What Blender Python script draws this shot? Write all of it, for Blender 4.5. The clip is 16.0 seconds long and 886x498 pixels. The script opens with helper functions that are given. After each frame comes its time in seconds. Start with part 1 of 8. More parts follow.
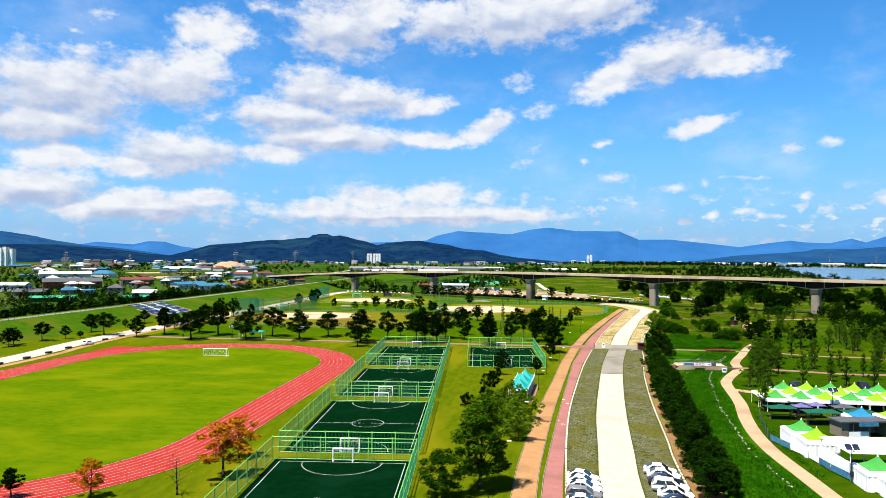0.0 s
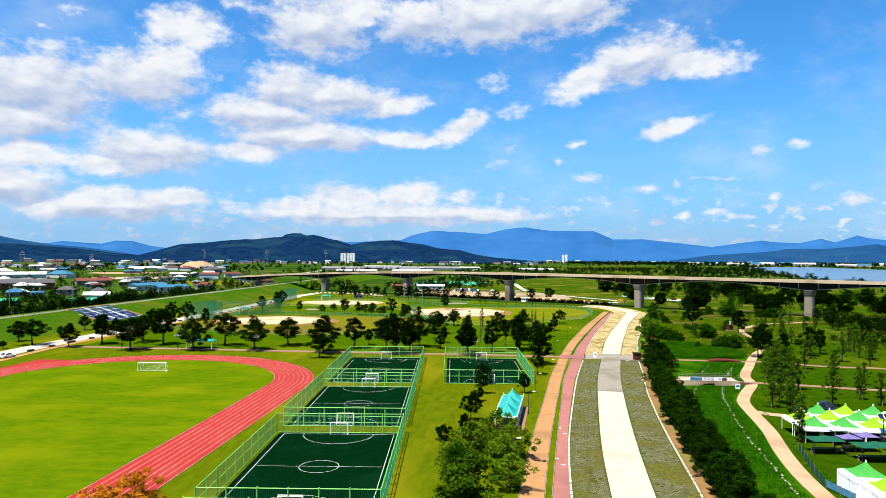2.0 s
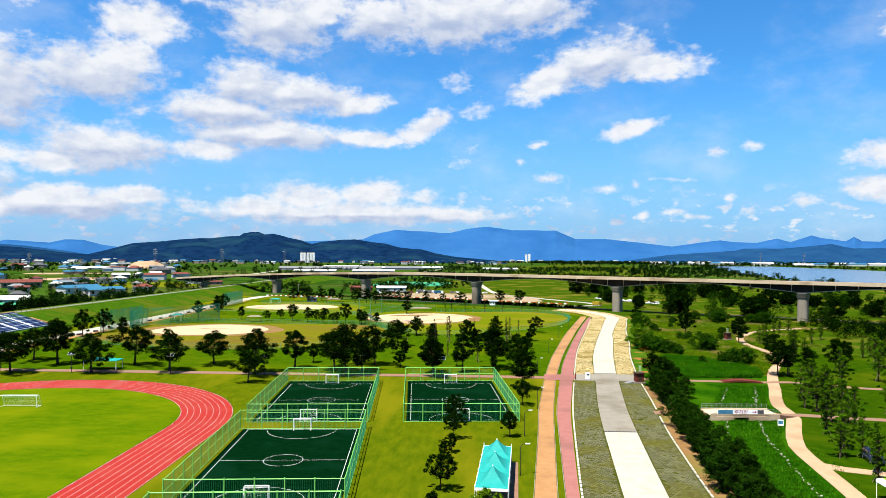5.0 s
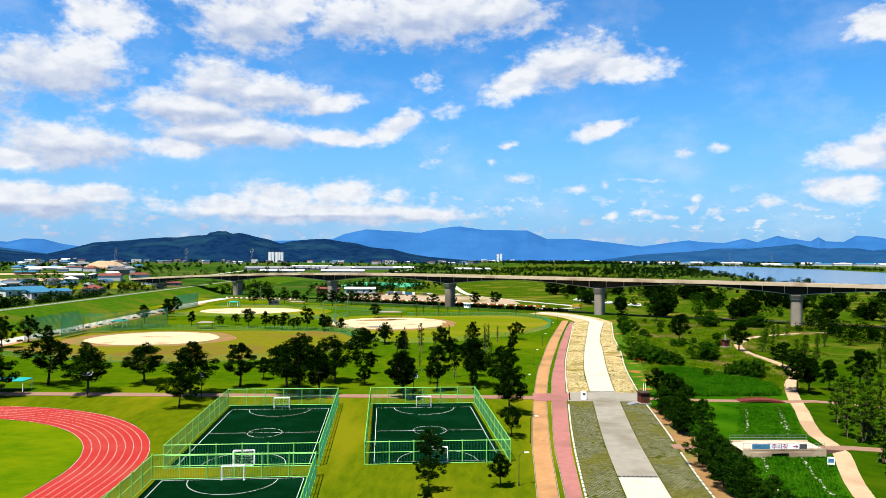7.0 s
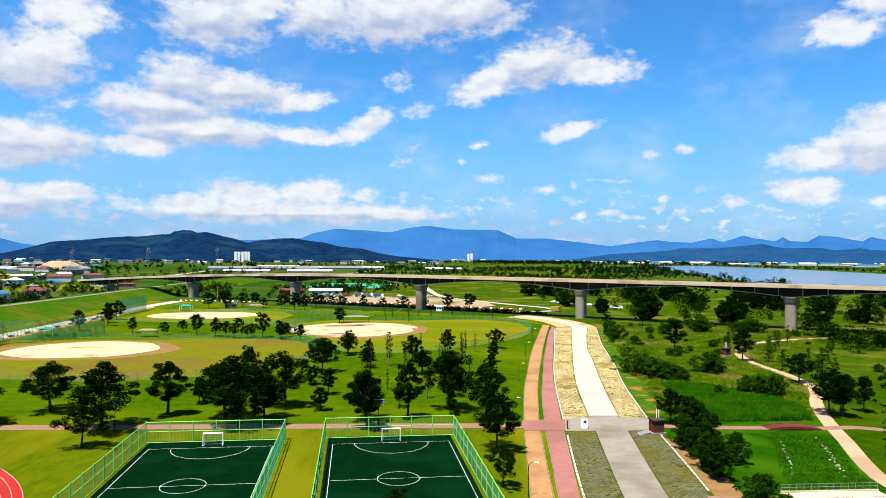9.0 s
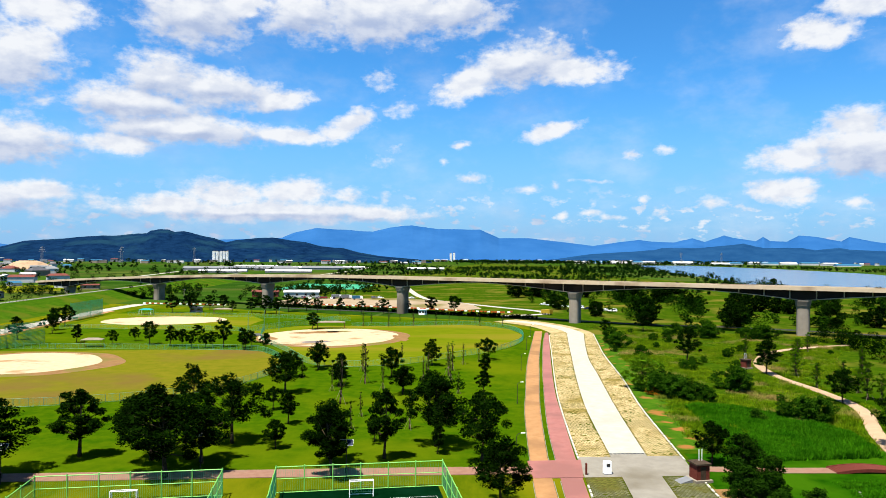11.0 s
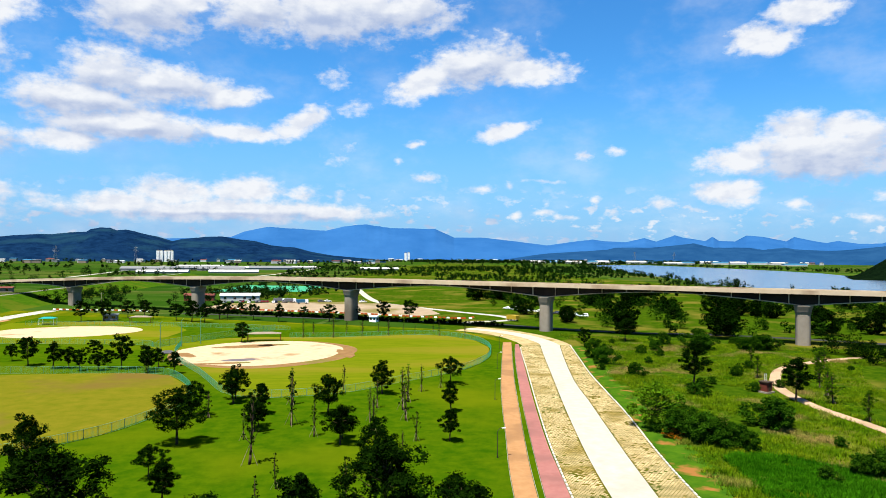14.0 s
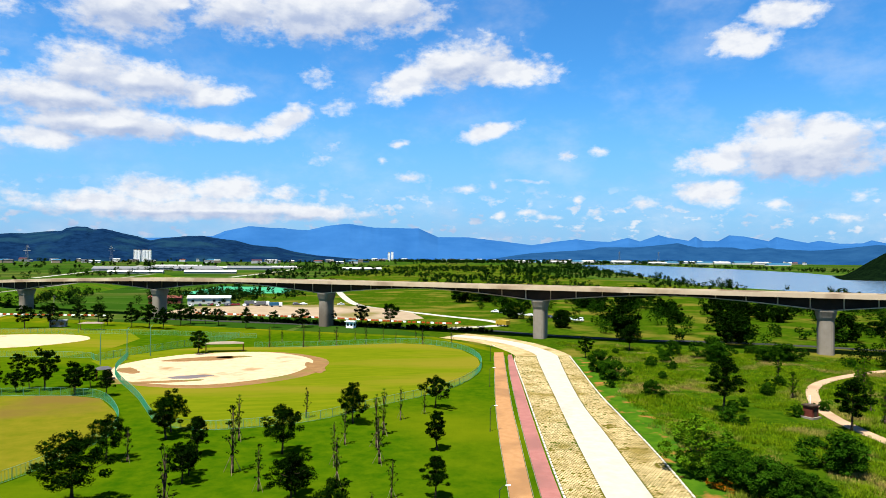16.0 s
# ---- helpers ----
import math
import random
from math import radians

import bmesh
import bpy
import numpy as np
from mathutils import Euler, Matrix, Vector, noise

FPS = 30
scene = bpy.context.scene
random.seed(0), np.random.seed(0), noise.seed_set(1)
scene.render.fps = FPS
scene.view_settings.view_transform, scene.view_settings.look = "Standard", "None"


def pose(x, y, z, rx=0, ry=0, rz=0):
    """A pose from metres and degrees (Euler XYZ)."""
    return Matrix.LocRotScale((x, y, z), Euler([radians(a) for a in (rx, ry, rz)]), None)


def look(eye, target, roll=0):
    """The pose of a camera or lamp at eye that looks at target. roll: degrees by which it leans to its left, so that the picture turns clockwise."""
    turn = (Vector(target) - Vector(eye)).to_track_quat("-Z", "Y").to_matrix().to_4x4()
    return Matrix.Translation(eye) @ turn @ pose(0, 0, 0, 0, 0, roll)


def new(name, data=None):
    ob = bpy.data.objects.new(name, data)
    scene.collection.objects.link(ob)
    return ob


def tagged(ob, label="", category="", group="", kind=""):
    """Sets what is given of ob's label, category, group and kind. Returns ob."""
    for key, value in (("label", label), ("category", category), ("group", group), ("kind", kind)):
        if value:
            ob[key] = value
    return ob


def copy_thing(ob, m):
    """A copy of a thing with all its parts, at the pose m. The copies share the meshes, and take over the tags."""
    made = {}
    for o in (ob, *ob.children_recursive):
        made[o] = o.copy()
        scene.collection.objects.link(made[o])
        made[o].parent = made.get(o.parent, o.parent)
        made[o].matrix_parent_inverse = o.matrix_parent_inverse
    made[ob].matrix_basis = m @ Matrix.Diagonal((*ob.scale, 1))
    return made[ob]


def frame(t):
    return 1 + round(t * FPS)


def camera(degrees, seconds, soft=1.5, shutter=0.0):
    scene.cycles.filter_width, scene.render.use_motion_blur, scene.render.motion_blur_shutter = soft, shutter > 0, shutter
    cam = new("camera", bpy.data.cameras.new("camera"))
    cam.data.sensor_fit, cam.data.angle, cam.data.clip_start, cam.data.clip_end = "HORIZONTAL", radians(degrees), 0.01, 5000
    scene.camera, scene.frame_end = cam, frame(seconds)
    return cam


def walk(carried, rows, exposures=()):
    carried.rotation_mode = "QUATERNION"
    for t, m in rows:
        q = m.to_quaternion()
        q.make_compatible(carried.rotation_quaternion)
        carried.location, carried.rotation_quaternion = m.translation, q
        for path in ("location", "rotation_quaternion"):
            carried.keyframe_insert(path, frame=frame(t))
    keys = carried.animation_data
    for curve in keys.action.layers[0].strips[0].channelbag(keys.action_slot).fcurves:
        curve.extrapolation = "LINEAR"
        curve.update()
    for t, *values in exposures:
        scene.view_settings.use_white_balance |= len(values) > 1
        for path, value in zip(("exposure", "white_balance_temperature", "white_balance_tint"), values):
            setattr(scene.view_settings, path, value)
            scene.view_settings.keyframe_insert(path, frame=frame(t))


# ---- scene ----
cam = camera(66.0, 16.0, soft=0.62)
PATH = [
    (0.0, (7.15, -90.08, 31.22), (-6.184, 9.023, 32.163), 0.36),
    (0.5, (6.40, -83.72, 31.20), (-6.166, 15.484, 32.143), 0.37),
    (1.0, (5.68, -77.34, 31.19), (-5.839, 21.986, 32.122), 0.37),
    (1.5, (4.99, -70.96, 31.17), (-5.555, 28.481, 32.101), 0.37),
    (2.0, (4.33, -64.56, 31.16), (-5.394, 34.965, 32.080), 0.37),
    (2.5, (3.71, -58.14, 31.14), (-5.154, 41.458, 32.060), 0.38),
    (3.0, (3.12, -51.72, 31.13), (-4.915, 47.951, 32.039), 0.38),
    (3.5, (2.58, -45.29, 31.11), (-4.514, 54.457, 32.018), 0.38),
    (4.0, (2.07, -38.84, 31.09), (-4.110, 60.962, 31.997), 0.39),
    (4.2, (1.88, -36.26, 31.09), (-3.928, 63.565, 31.989), 0.39),
    (6.5, (0.22, -6.49, 31.02), (-0.897, 93.498, 31.894), 0.40),
    (7.0, (0.00, 0.00, 31.00), (-0.037, 99.996, 31.873), 0.41),
    (7.5, (-0.17, 6.50, 30.98), (0.920, 106.488, 31.852), 0.41),
    (8.0, (-0.28, 13.00, 30.97), (1.973, 112.970, 31.831), 0.41),
    (8.5, (-0.34, 19.51, 30.95), (3.001, 119.447, 31.811), 0.42),
    (9.0, (-0.34, 26.02, 30.94), (4.005, 125.919, 31.790), 0.42),
    (11.5, (0.62, 58.60, 30.86), (8.470, 158.291, 31.686), 0.44),
    (12.0, (1.02, 65.12, 30.84), (10.023, 164.712, 31.665), 0.44),
    (12.5, (1.48, 71.64, 30.83), (11.603, 171.124, 31.645), 0.44),
    (13.0, (2.02, 78.16, 30.81), (13.295, 177.518, 31.624), 0.45),
    (13.5, (2.64, 84.67, 30.80), (15.181, 183.881, 31.603), 0.45),
    (14.0, (3.33, 91.19, 30.78), (16.894, 190.259, 31.582), 0.45),
    (14.5, (4.10, 97.70, 30.76), (18.763, 196.612, 31.562), 0.45),
    (15.0, (4.95, 104.20, 30.75), (19.934, 203.070, 31.541), 0.46),
    (15.5, (5.88, 110.70, 30.73), (21.146, 209.529, 31.520), 0.46),
    (16.0, (6.90, 117.20, 30.72), (22.805, 215.924, 31.499), 0.46),
]
walk(cam, [(t, look(eye, target, roll)) for t, eye, target, roll in PATH], [(0.0, 1.40), (16.0, 1.40)])

# ---- sky, clouds and sun ----
SUN_TO = Vector((-0.25, -0.26, 0.93)).normalized()
SUN_ELEVATION = math.asin(SUN_TO.z)
SUN_AZIMUTH = math.atan2(SUN_TO.x, SUN_TO.y)
sun_data = bpy.data.lights.new("sun", "SUN")
sun_data.energy, sun_data.angle, sun_data.color = 5.0, radians(0.6), (1.0, 0.95, 0.84)
sun = new("sun", sun_data)
sun.rotation_euler = SUN_TO.to_track_quat("Z", "Y").to_euler()

world = bpy.data.worlds.new("world")
scene.world = world
world.use_nodes = True
WN, WL = world.node_tree.nodes, world.node_tree.links
WN.clear()


def wn(kind):
    return WN.new(kind)


def wvec(op):
    n = WN.new("ShaderNodeVectorMath")
    n.operation = op
    return n


def wmix(blend="MIX"):
    n = WN.new("ShaderNodeMix")
    n.data_type, n.blend_type = "RGBA", blend
    return n


def wmath(op, a, b=None, c=None, clamp=False):
    n = wn("ShaderNodeMath")
    n.operation, n.use_clamp = op, clamp
    for i, v in enumerate((a, b, c)):
        if v is None:
            continue
        if isinstance(v, (int, float)):
            n.inputs[i].default_value = v
        else:
            WL.new(v, n.inputs[i])
    return n.outputs[0]


def wrange(v, a, b, c, d, smooth=True):
    n = wn("ShaderNodeMapRange")
    n.interpolation_type = "SMOOTHSTEP" if smooth else "LINEAR"
    WL.new(v, n.inputs[0])
    for i, x in enumerate((a, b, c, d)):
        n.inputs[i + 1].default_value = x
    return n.outputs[0]


def wnoise(vec, scale, detail, rough=0.55):
    n = wn("ShaderNodeTexNoise")
    n.inputs["Scale"].default_value, n.inputs["Detail"].default_value, n.inputs["Roughness"].default_value = scale, detail, rough
    WL.new(vec, n.inputs["Vector"])
    return n


sky = wn("ShaderNodeTexSky")
sky.sky_type, sky.sun_disc = "NISHITA", False
sky.sun_elevation, sky.sun_rotation = SUN_ELEVATION, SUN_AZIMUTH
sky.air_density, sky.dust_density, sky.ozone_density = 1.0, 0.4, 2.2
coord = wn("ShaderNodeTexCoord")
split = wn("ShaderNodeSeparateXYZ")
WL.new(coord.outputs["Generated"], split.inputs[0])
AZ = wmath("MULTIPLY", wmath("ARCTAN2", split.outputs[0], split.outputs[1]), 180 / math.pi)
EL = wmath("MULTIPLY", wmath("ARCSINE", split.outputs[2]), 180 / math.pi)
flat = wn("ShaderNodeCombineXYZ")
WL.new(AZ, flat.inputs[0]), WL.new(EL, flat.inputs[1])
stretch = wn("ShaderNodeMapping")
stretch.inputs["Scale"].default_value = (0.75, 1.25, 1.0)
WL.new(flat.outputs[0], stretch.inputs[0])
warp = wnoise(stretch.outputs[0], 0.32, 4.0, 0.6)
shift = wvec("MULTIPLY_ADD")
WL.new(warp.outputs["Color"], shift.inputs[0])
shift.inputs[1].default_value, shift.inputs[2].default_value = (1.5, 0.9, 0), (-0.75, -0.45, 0)
warped = wvec("ADD")
WL.new(flat.outputs[0], warped.inputs[0]), WL.new(shift.outputs[0], warped.inputs[1])
raised = wvec("ADD")
raised.inputs[1].default_value = (-0.25, 0.55, 0)
WL.new(warped.outputs[0], raised.inputs[0])
CLOUDS, PLACES, BANKS = [None, None], [warped.outputs[0], raised.outputs[0]], [0, 0]


def cloud(az, el, wide, high, tilt=0):
    """One bank of cumulus: its middle and half sizes on the sky in degrees."""
    for k in range(2 if wide * high > 5.0 else 1):
        BANKS[k] += 1
        if BANKS[k] % 10 == 0:
            # the next ten wait for those before them
            step = wvec("MULTIPLY_ADD")
            step.inputs[1].default_value = (0, 0, 1e-9)
            WL.new(CLOUDS[k], step.inputs[0]), WL.new(PLACES[k], step.inputs[2])
            PLACES[k] = step.outputs[0]
        low = wn("ShaderNodeMath")
        n = wvec("LENGTH")
        m = wn("ShaderNodeMapping")
        m.vector_type = "TEXTURE"
        m.inputs["Location"].default_value = (az, el, 0)
        m.inputs["Rotation"].default_value = (0, 0, radians(tilt))
        tiny = wide < 2.2
        m.inputs["Scale"].default_value = (wide * (1.9 if tiny else 1.15), high * (2.0 if tiny else 1.25), 1)
        WL.new(PLACES[k], m.inputs[0]), WL.new(m.outputs[0], n.inputs[0])
        low.operation = "SMOOTH_MIN"
        low.inputs[0].default_value, low.inputs[2].default_value = 9.0, 0.25
        if CLOUDS[k] is not None:
            WL.new(CLOUDS[k], low.inputs[0])
        WL.new(wmath("ADD", n.outputs["Value"], 0.66) if tiny else n.outputs["Value"], low.inputs[1])
        CLOUDS[k] = low.outputs[0]


cloud(-37.1, 12.1, 5.4, 2.4, 0)
cloud(-29.8, 13.3, 4.4, 1.8, 0)
cloud(-27.6, 14.5, 2.5, 1.4, 0)
cloud(-38.5, 9.4, 4.5, 1.4, 0)
cloud(-42.4, 10.6, 2.8, 2.7, 0)
cloud(-37.0, 7.0, 3.0, 1.1, 0)
cloud(-38.4, 4.7, 4.0, 1.4, 0)
cloud(-29.0, 7.9, 4.5, 1.5, 0)
cloud(-32.4, 6.7, 2.3, 0.8, 0)
cloud(-18.4, 13.3, 3.2, 1.6, 0)
cloud(-14.4, 12.7, 4.9, 1.3, 0)
cloud(-20.4, 11.3, 4.5, 1.2, 0)
cloud(-9.5, 12.3, 2.3, 0.7, 10)
cloud(-16.7, 9.7, 6.0, 1.1, 0)
cloud(-21.5, 8.3, 2.9, 0.7, 0)
cloud(-9.0, 9.6, 3.3, 0.6, 0)
cloud(-26.0, 10.9, 1.7, 0.7, 20)
cloud(-1.4, 14.5, 1.3, 1.0, 0)
cloud(-0.2, 12.0, 2.1, 0.8, 15)
cloud(-4.0, 10.6, 2.4, 0.8, 25)
cloud(-26.4, 17.2, 2.8, 1.4, 0)
cloud(-29.1, 16.2, 1.2, 0.7, 0)
cloud(-16.3, 18.2, 4.2, 2.2, 0)
cloud(-12.8, 19.7, 2.8, 1.4, 0)
cloud(-34.6, 17.5, 1.7, 0.9, 0)
cloud(-22.5, 19.4, 1.8, 0.6, 0)
cloud(-36.0, 16.1, 0.7, 0.3, 0)
cloud(-7.4, 18.9, 3.8, 1.6, 0)
cloud(-1.7, 19.3, 6.1, 2.1, 0)
cloud(3.7, 19.6, 5.0, 1.5, 0)
cloud(6.4, 14.3, 3.1, 1.1, 25)
cloud(10.4, 15.7, 4.1, 1.6, 10)
cloud(14.5, 15.0, 3.9, 0.9, 0)
cloud(12.6, 10.2, 2.6, 0.6, 10)
cloud(13.8, 10.6, 1.7, 0.5, 0)
cloud(19.4, 8.2, 1.2, 0.7, 20)
cloud(21.8, 8.5, 0.9, 0.4, 0)
cloud(5.3, 9.2, 1.1, 0.4, 15)
cloud(4.0, 7.7, 0.5, 0.5, 0)
cloud(-0.7, 8.1, 1.6, 0.8, 15)
cloud(6.2, 6.4, 1.3, 0.5, 0)
cloud(10.9, 5.4, 2.1, 0.4, 0)
cloud(13.4, 5.6, 0.6, 0.5, 0)
cloud(17.3, 5.0, 1.3, 0.6, 10)
cloud(20.4, 4.6, 0.4, 0.3, 0)
cloud(19.4, 3.9, 0.6, 0.3, 0)
cloud(16.1, 3.5, 1.0, 0.3, 10)
cloud(14.0, 3.2, 0.6, 0.4, 0)
cloud(17.9, 3.1, 1.2, 0.3, 0)
cloud(21.8, 3.3, 1.2, 0.3, 8)
cloud(16.1, 6.1, 1.6, 0.2, 0)
cloud(5.4, 3.8, 0.8, 0.4, 0)
cloud(25.3, 4.1, 0.8, 0.8, 0)
cloud(-31.4, 3.6, 6.5, 1.1, 0)
cloud(-31.8, 4.4, 2.3, 0.6, 0)
cloud(-27.1, 4.2, 2.5, 0.7, 0)
cloud(-35.9, 3.2, 2.2, 0.7, 0)
cloud(-23.2, 3.8, 2.0, 0.9, 0)
cloud(-13.9, 4.7, 3.0, 1.0, 0)
cloud(-17.6, 3.7, 3.2, 0.8, 0)
cloud(-8.0, 5.1, 2.4, 1.1, 0)
cloud(-4.3, 4.8, 2.1, 0.8, 0)
cloud(-10.1, 3.4, 10.9, 0.8, 0)
cloud(-0.9, 4.6, 0.9, 0.6, 0)
cloud(-1.6, 3.3, 3.8, 0.6, 0)
cloud(1.2, 3.5, 1.2, 0.3, 0)
cloud(37.0, 7.8, 5.7, 1.7, 0)
cloud(35.2, 9.4, 2.3, 1.1, 0)
cloud(38.1, 9.3, 2.2, 1.0, 0)
cloud(31.3, 7.5, 2.6, 1.1, 0)
cloud(40.8, 7.8, 2.0, 1.4, 0)
cloud(30.5, 5.0, 2.2, 0.9, 0)
cloud(28.6, 5.6, 0.8, 0.4, 0)
cloud(25.6, 4.2, 1.6, 0.6, 0)
cloud(40.8, 4.4, 1.2, 0.5, 0)
cloud(35.2, 4.0, 0.9, 0.5, 0)
cloud(39.9, 2.8, 1.7, 0.4, 0)
cloud(32.8, 16.2, 2.4, 1.0, 0)
cloud(35.7, 17.8, 2.6, 0.8, 0)


near_cloud, near_cloud_up = CLOUDS
puffs = wnoise(stretch.outputs[0], 0.55, 8.0, 0.55)
lifted = wvec("ADD")
lifted.inputs[1].default_value = (-0.35, 0.75, 0)
WL.new(stretch.outputs[0], lifted.inputs[0])
puffs_up = wnoise(lifted.outputs[0], 0.55, 4.0, 0.55)


def billows(vec, scale):
    """Rounded heads, large and small."""
    n = wn("ShaderNodeTexVoronoi")
    n.feature, n.normalize = "SMOOTH_F1", True
    n.inputs["Scale"].default_value, n.inputs["Detail"].default_value, n.inputs["Roughness"].default_value, n.inputs["Smoothness"].default_value = scale, 3.0, 0.55, 0.6
    WL.new(vec, n.inputs["Vector"])
    return n.outputs["Distance"]


heads = billows(warped.outputs[0], 0.85)
# banks in view, loose cover overhead and behind
wisps = wnoise(stretch.outputs[0], 1.9, 5.0, 0.6)
body = wmath("ADD", wmath("MULTIPLY", wmath("SUBTRACT", 1.0, near_cloud), 1.3), wmath("MULTIPLY", wmath("SUBTRACT", puffs.outputs["Fac"], 0.5), 1.9))
body = wmath("ADD", body, wmath("MULTIPLY", wmath("SUBTRACT", 0.34, heads), 0.9))
body = wmath("ADD", body, wmath("MULTIPLY", wmath("SUBTRACT", wisps.outputs["Fac"], 0.5), 0.9))
loose = wnoise(coord.outputs["Generated"], 3.2, 6.0, 0.58)
cover = wmath("MULTIPLY", wrange(loose.outputs["Fac"], 0.62, 0.80, 0, 0.5),
              wmath("MAXIMUM", wrange(EL, 22, 30, 0, 1), wrange(wmath("ABSOLUTE", AZ), 46, 56, 0, 1)))
small = wnoise(stretch.outputs[0], 0.95, 5.0, 0.55)
fair = wmath("MULTIPLY", wrange(small.outputs["Fac"], 0.53, 0.68, 0, 0.8), wmath("MULTIPLY", wrange(EL, 0.2, 1.5, 0, 1), wrange(EL, 3.0, 6.5, 1, 0)))
veil = wmath("MULTIPLY", wrange(wnoise(stretch.outputs[0], 0.16, 5.0, 0.6).outputs["Fac"], 0.42, 0.75, 0, 0.34), wrange(EL, 0, 6, 1.6, 0.8))
thick = wmath("MAXIMUM", wmath("MAXIMUM", wmath("MAXIMUM", wrange(body, -0.26, 0.72, 0, 1), cover), veil), fair)
relief = wmath("SUBTRACT", puffs.outputs["Fac"], puffs_up.outputs["Fac"])
crest = wrange(wmath("SUBTRACT", near_cloud_up, near_cloud), -0.18, 0.34, 0, 1)
shade = wmath("ADD", wmath("MULTIPLY", crest, 0.66), wmath("MULTIPLY", wrange(relief, -0.2, 0.2, 0.0, 1.0), 0.45), clamp=True)
tone = wmix()
tone.inputs[6].default_value, tone.inputs[7].default_value = (4.6, 5.6, 7.9, 1), (9.4, 9.7, 10.2, 1)
WL.new(shade, tone.inputs[0])
vivid = wn("ShaderNodeHueSaturation")
vivid.inputs["Saturation"].default_value = 1.22
WL.new(sky.outputs[0], vivid.inputs["Color"])
tinted = wmix("MULTIPLY")
tinted.inputs[0].default_value = 1.0
air = wmix()
air.inputs[6].default_value, air.inputs[7].default_value = (0.78, 1.58, 2.02, 1), (0.36, 0.80, 1.12, 1)
WL.new(wrange(EL, 20, 55, 0, 1), air.inputs[0]), WL.new(air.outputs[2], tinted.inputs[7])
WL.new(vivid.outputs[0], tinted.inputs[6])
low_air = wmix()
low_air.inputs[7].default_value = (2.7, 5.15, 9.3, 1)
WL.new(wrange(EL, -1, 15, 0.85, 0.0), low_air.inputs[0]), WL.new(tinted.outputs[2], low_air.inputs[6])
mixed = wmix()
WL.new(thick, mixed.inputs[0]), WL.new(low_air.outputs[2], mixed.inputs[6]), WL.new(tone.outputs[2], mixed.inputs[7])
background = wn("ShaderNodeBackground")
background.inputs["Strength"].default_value = 0.0362
WL.new(mixed.outputs[2], background.inputs["Color"])
WL.new(background.outputs[0], wn("ShaderNodeOutputWorld").inputs["Surface"])


# ---- materials ----
def material(name, low, high, scale=1.0, rough=0.85, detail=5.0, bump=0.0, bump_scale=None, patch=None, patch_scale=0.05, patch_at=(0.5, 0.62), metal=0.0, vary=0.0, specular=0.1, squash=(1, 1, 1), transmit=0.0):
    """A surface with grain between two colours, larger patches of a third, fine relief and a little change from piece to piece."""
    m = bpy.data.materials.new(name)
    m.use_nodes = True
    nt = m.node_tree
    b = nt.nodes["Principled BSDF"]
    b.inputs["Roughness"].default_value, b.inputs["Metallic"].default_value = rough, metal
    b.inputs["Specular IOR Level"].default_value = specular
    tc = nt.nodes.new("ShaderNodeTexCoord")
    mp = nt.nodes.new("ShaderNodeMapping")
    mp.inputs["Scale"].default_value = squash
    nt.links.new(tc.outputs["Object"], mp.inputs[0])
    nz = nt.nodes.new("ShaderNodeTexNoise")
    nz.inputs["Scale"].default_value, nz.inputs["Detail"].default_value, nz.inputs["Roughness"].default_value = scale, detail, 0.65
    nt.links.new(mp.outputs[0], nz.inputs["Vector"])
    ramp = nt.nodes.new("ShaderNodeMapRange")
    ramp.inputs[1].default_value, ramp.inputs[2].default_value = 0.32, 0.68
    nt.links.new(nz.outputs["Fac"], ramp.inputs[0])
    mix = nt.nodes.new("ShaderNodeMix")
    mix.data_type = "RGBA"
    mix.inputs[6].default_value, mix.inputs[7].default_value = (*low, 1), (*high, 1)
    nt.links.new(ramp.outputs[0], mix.inputs[0])
    colour = mix.outputs[2]
    if patch:
        pn = nt.nodes.new("ShaderNodeTexNoise")
        pn.inputs["Scale"].default_value, pn.inputs["Detail"].default_value = patch_scale, 6.0
        nt.links.new(mp.outputs[0], pn.inputs["Vector"])
        pr = nt.nodes.new("ShaderNodeMapRange")
        pr.inputs[1].default_value, pr.inputs[2].default_value = patch_at
        nt.links.new(pn.outputs["Fac"], pr.inputs[0])
        pm = nt.nodes.new("ShaderNodeMix")
        pm.data_type = "RGBA"
        pm.inputs[7].default_value = (*patch, 1)
        nt.links.new(pr.outputs[0], pm.inputs[0]), nt.links.new(colour, pm.inputs[6])
        colour = pm.outputs[2]
    if vary:
        info = nt.nodes.new("ShaderNodeObjectInfo")
        vr = nt.nodes.new("ShaderNodeMapRange")
        vr.inputs[3].default_value, vr.inputs[4].default_value = 1 - vary, 1 + vary
        nt.links.new(info.outputs["Random"], vr.inputs[0])
        hs = nt.nodes.new("ShaderNodeHueSaturation")
        nt.links.new(vr.outputs[0], hs.inputs["Value"]), nt.links.new(colour, hs.inputs["Color"])
        colour = hs.outputs[0]
    nt.links.new(colour, b.inputs["Base Color"])
    if transmit:
        b.inputs["Transmission Weight"].default_value = transmit
    if bump:
        bn = nt.nodes.new("ShaderNodeTexNoise")
        bn.inputs["Scale"].default_value, bn.inputs["Detail"].default_value = bump_scale or scale * 3, 4.0
        nt.links.new(mp.outputs[0], bn.inputs["Vector"])
        bp = nt.nodes.new("ShaderNodeBump")
        bp.inputs["Distance"].default_value = bump
        nt.links.new(bn.outputs["Fac"], bp.inputs["Height"])
        nt.links.new(bp.outputs[0], b.inputs["Normal"])
    return m


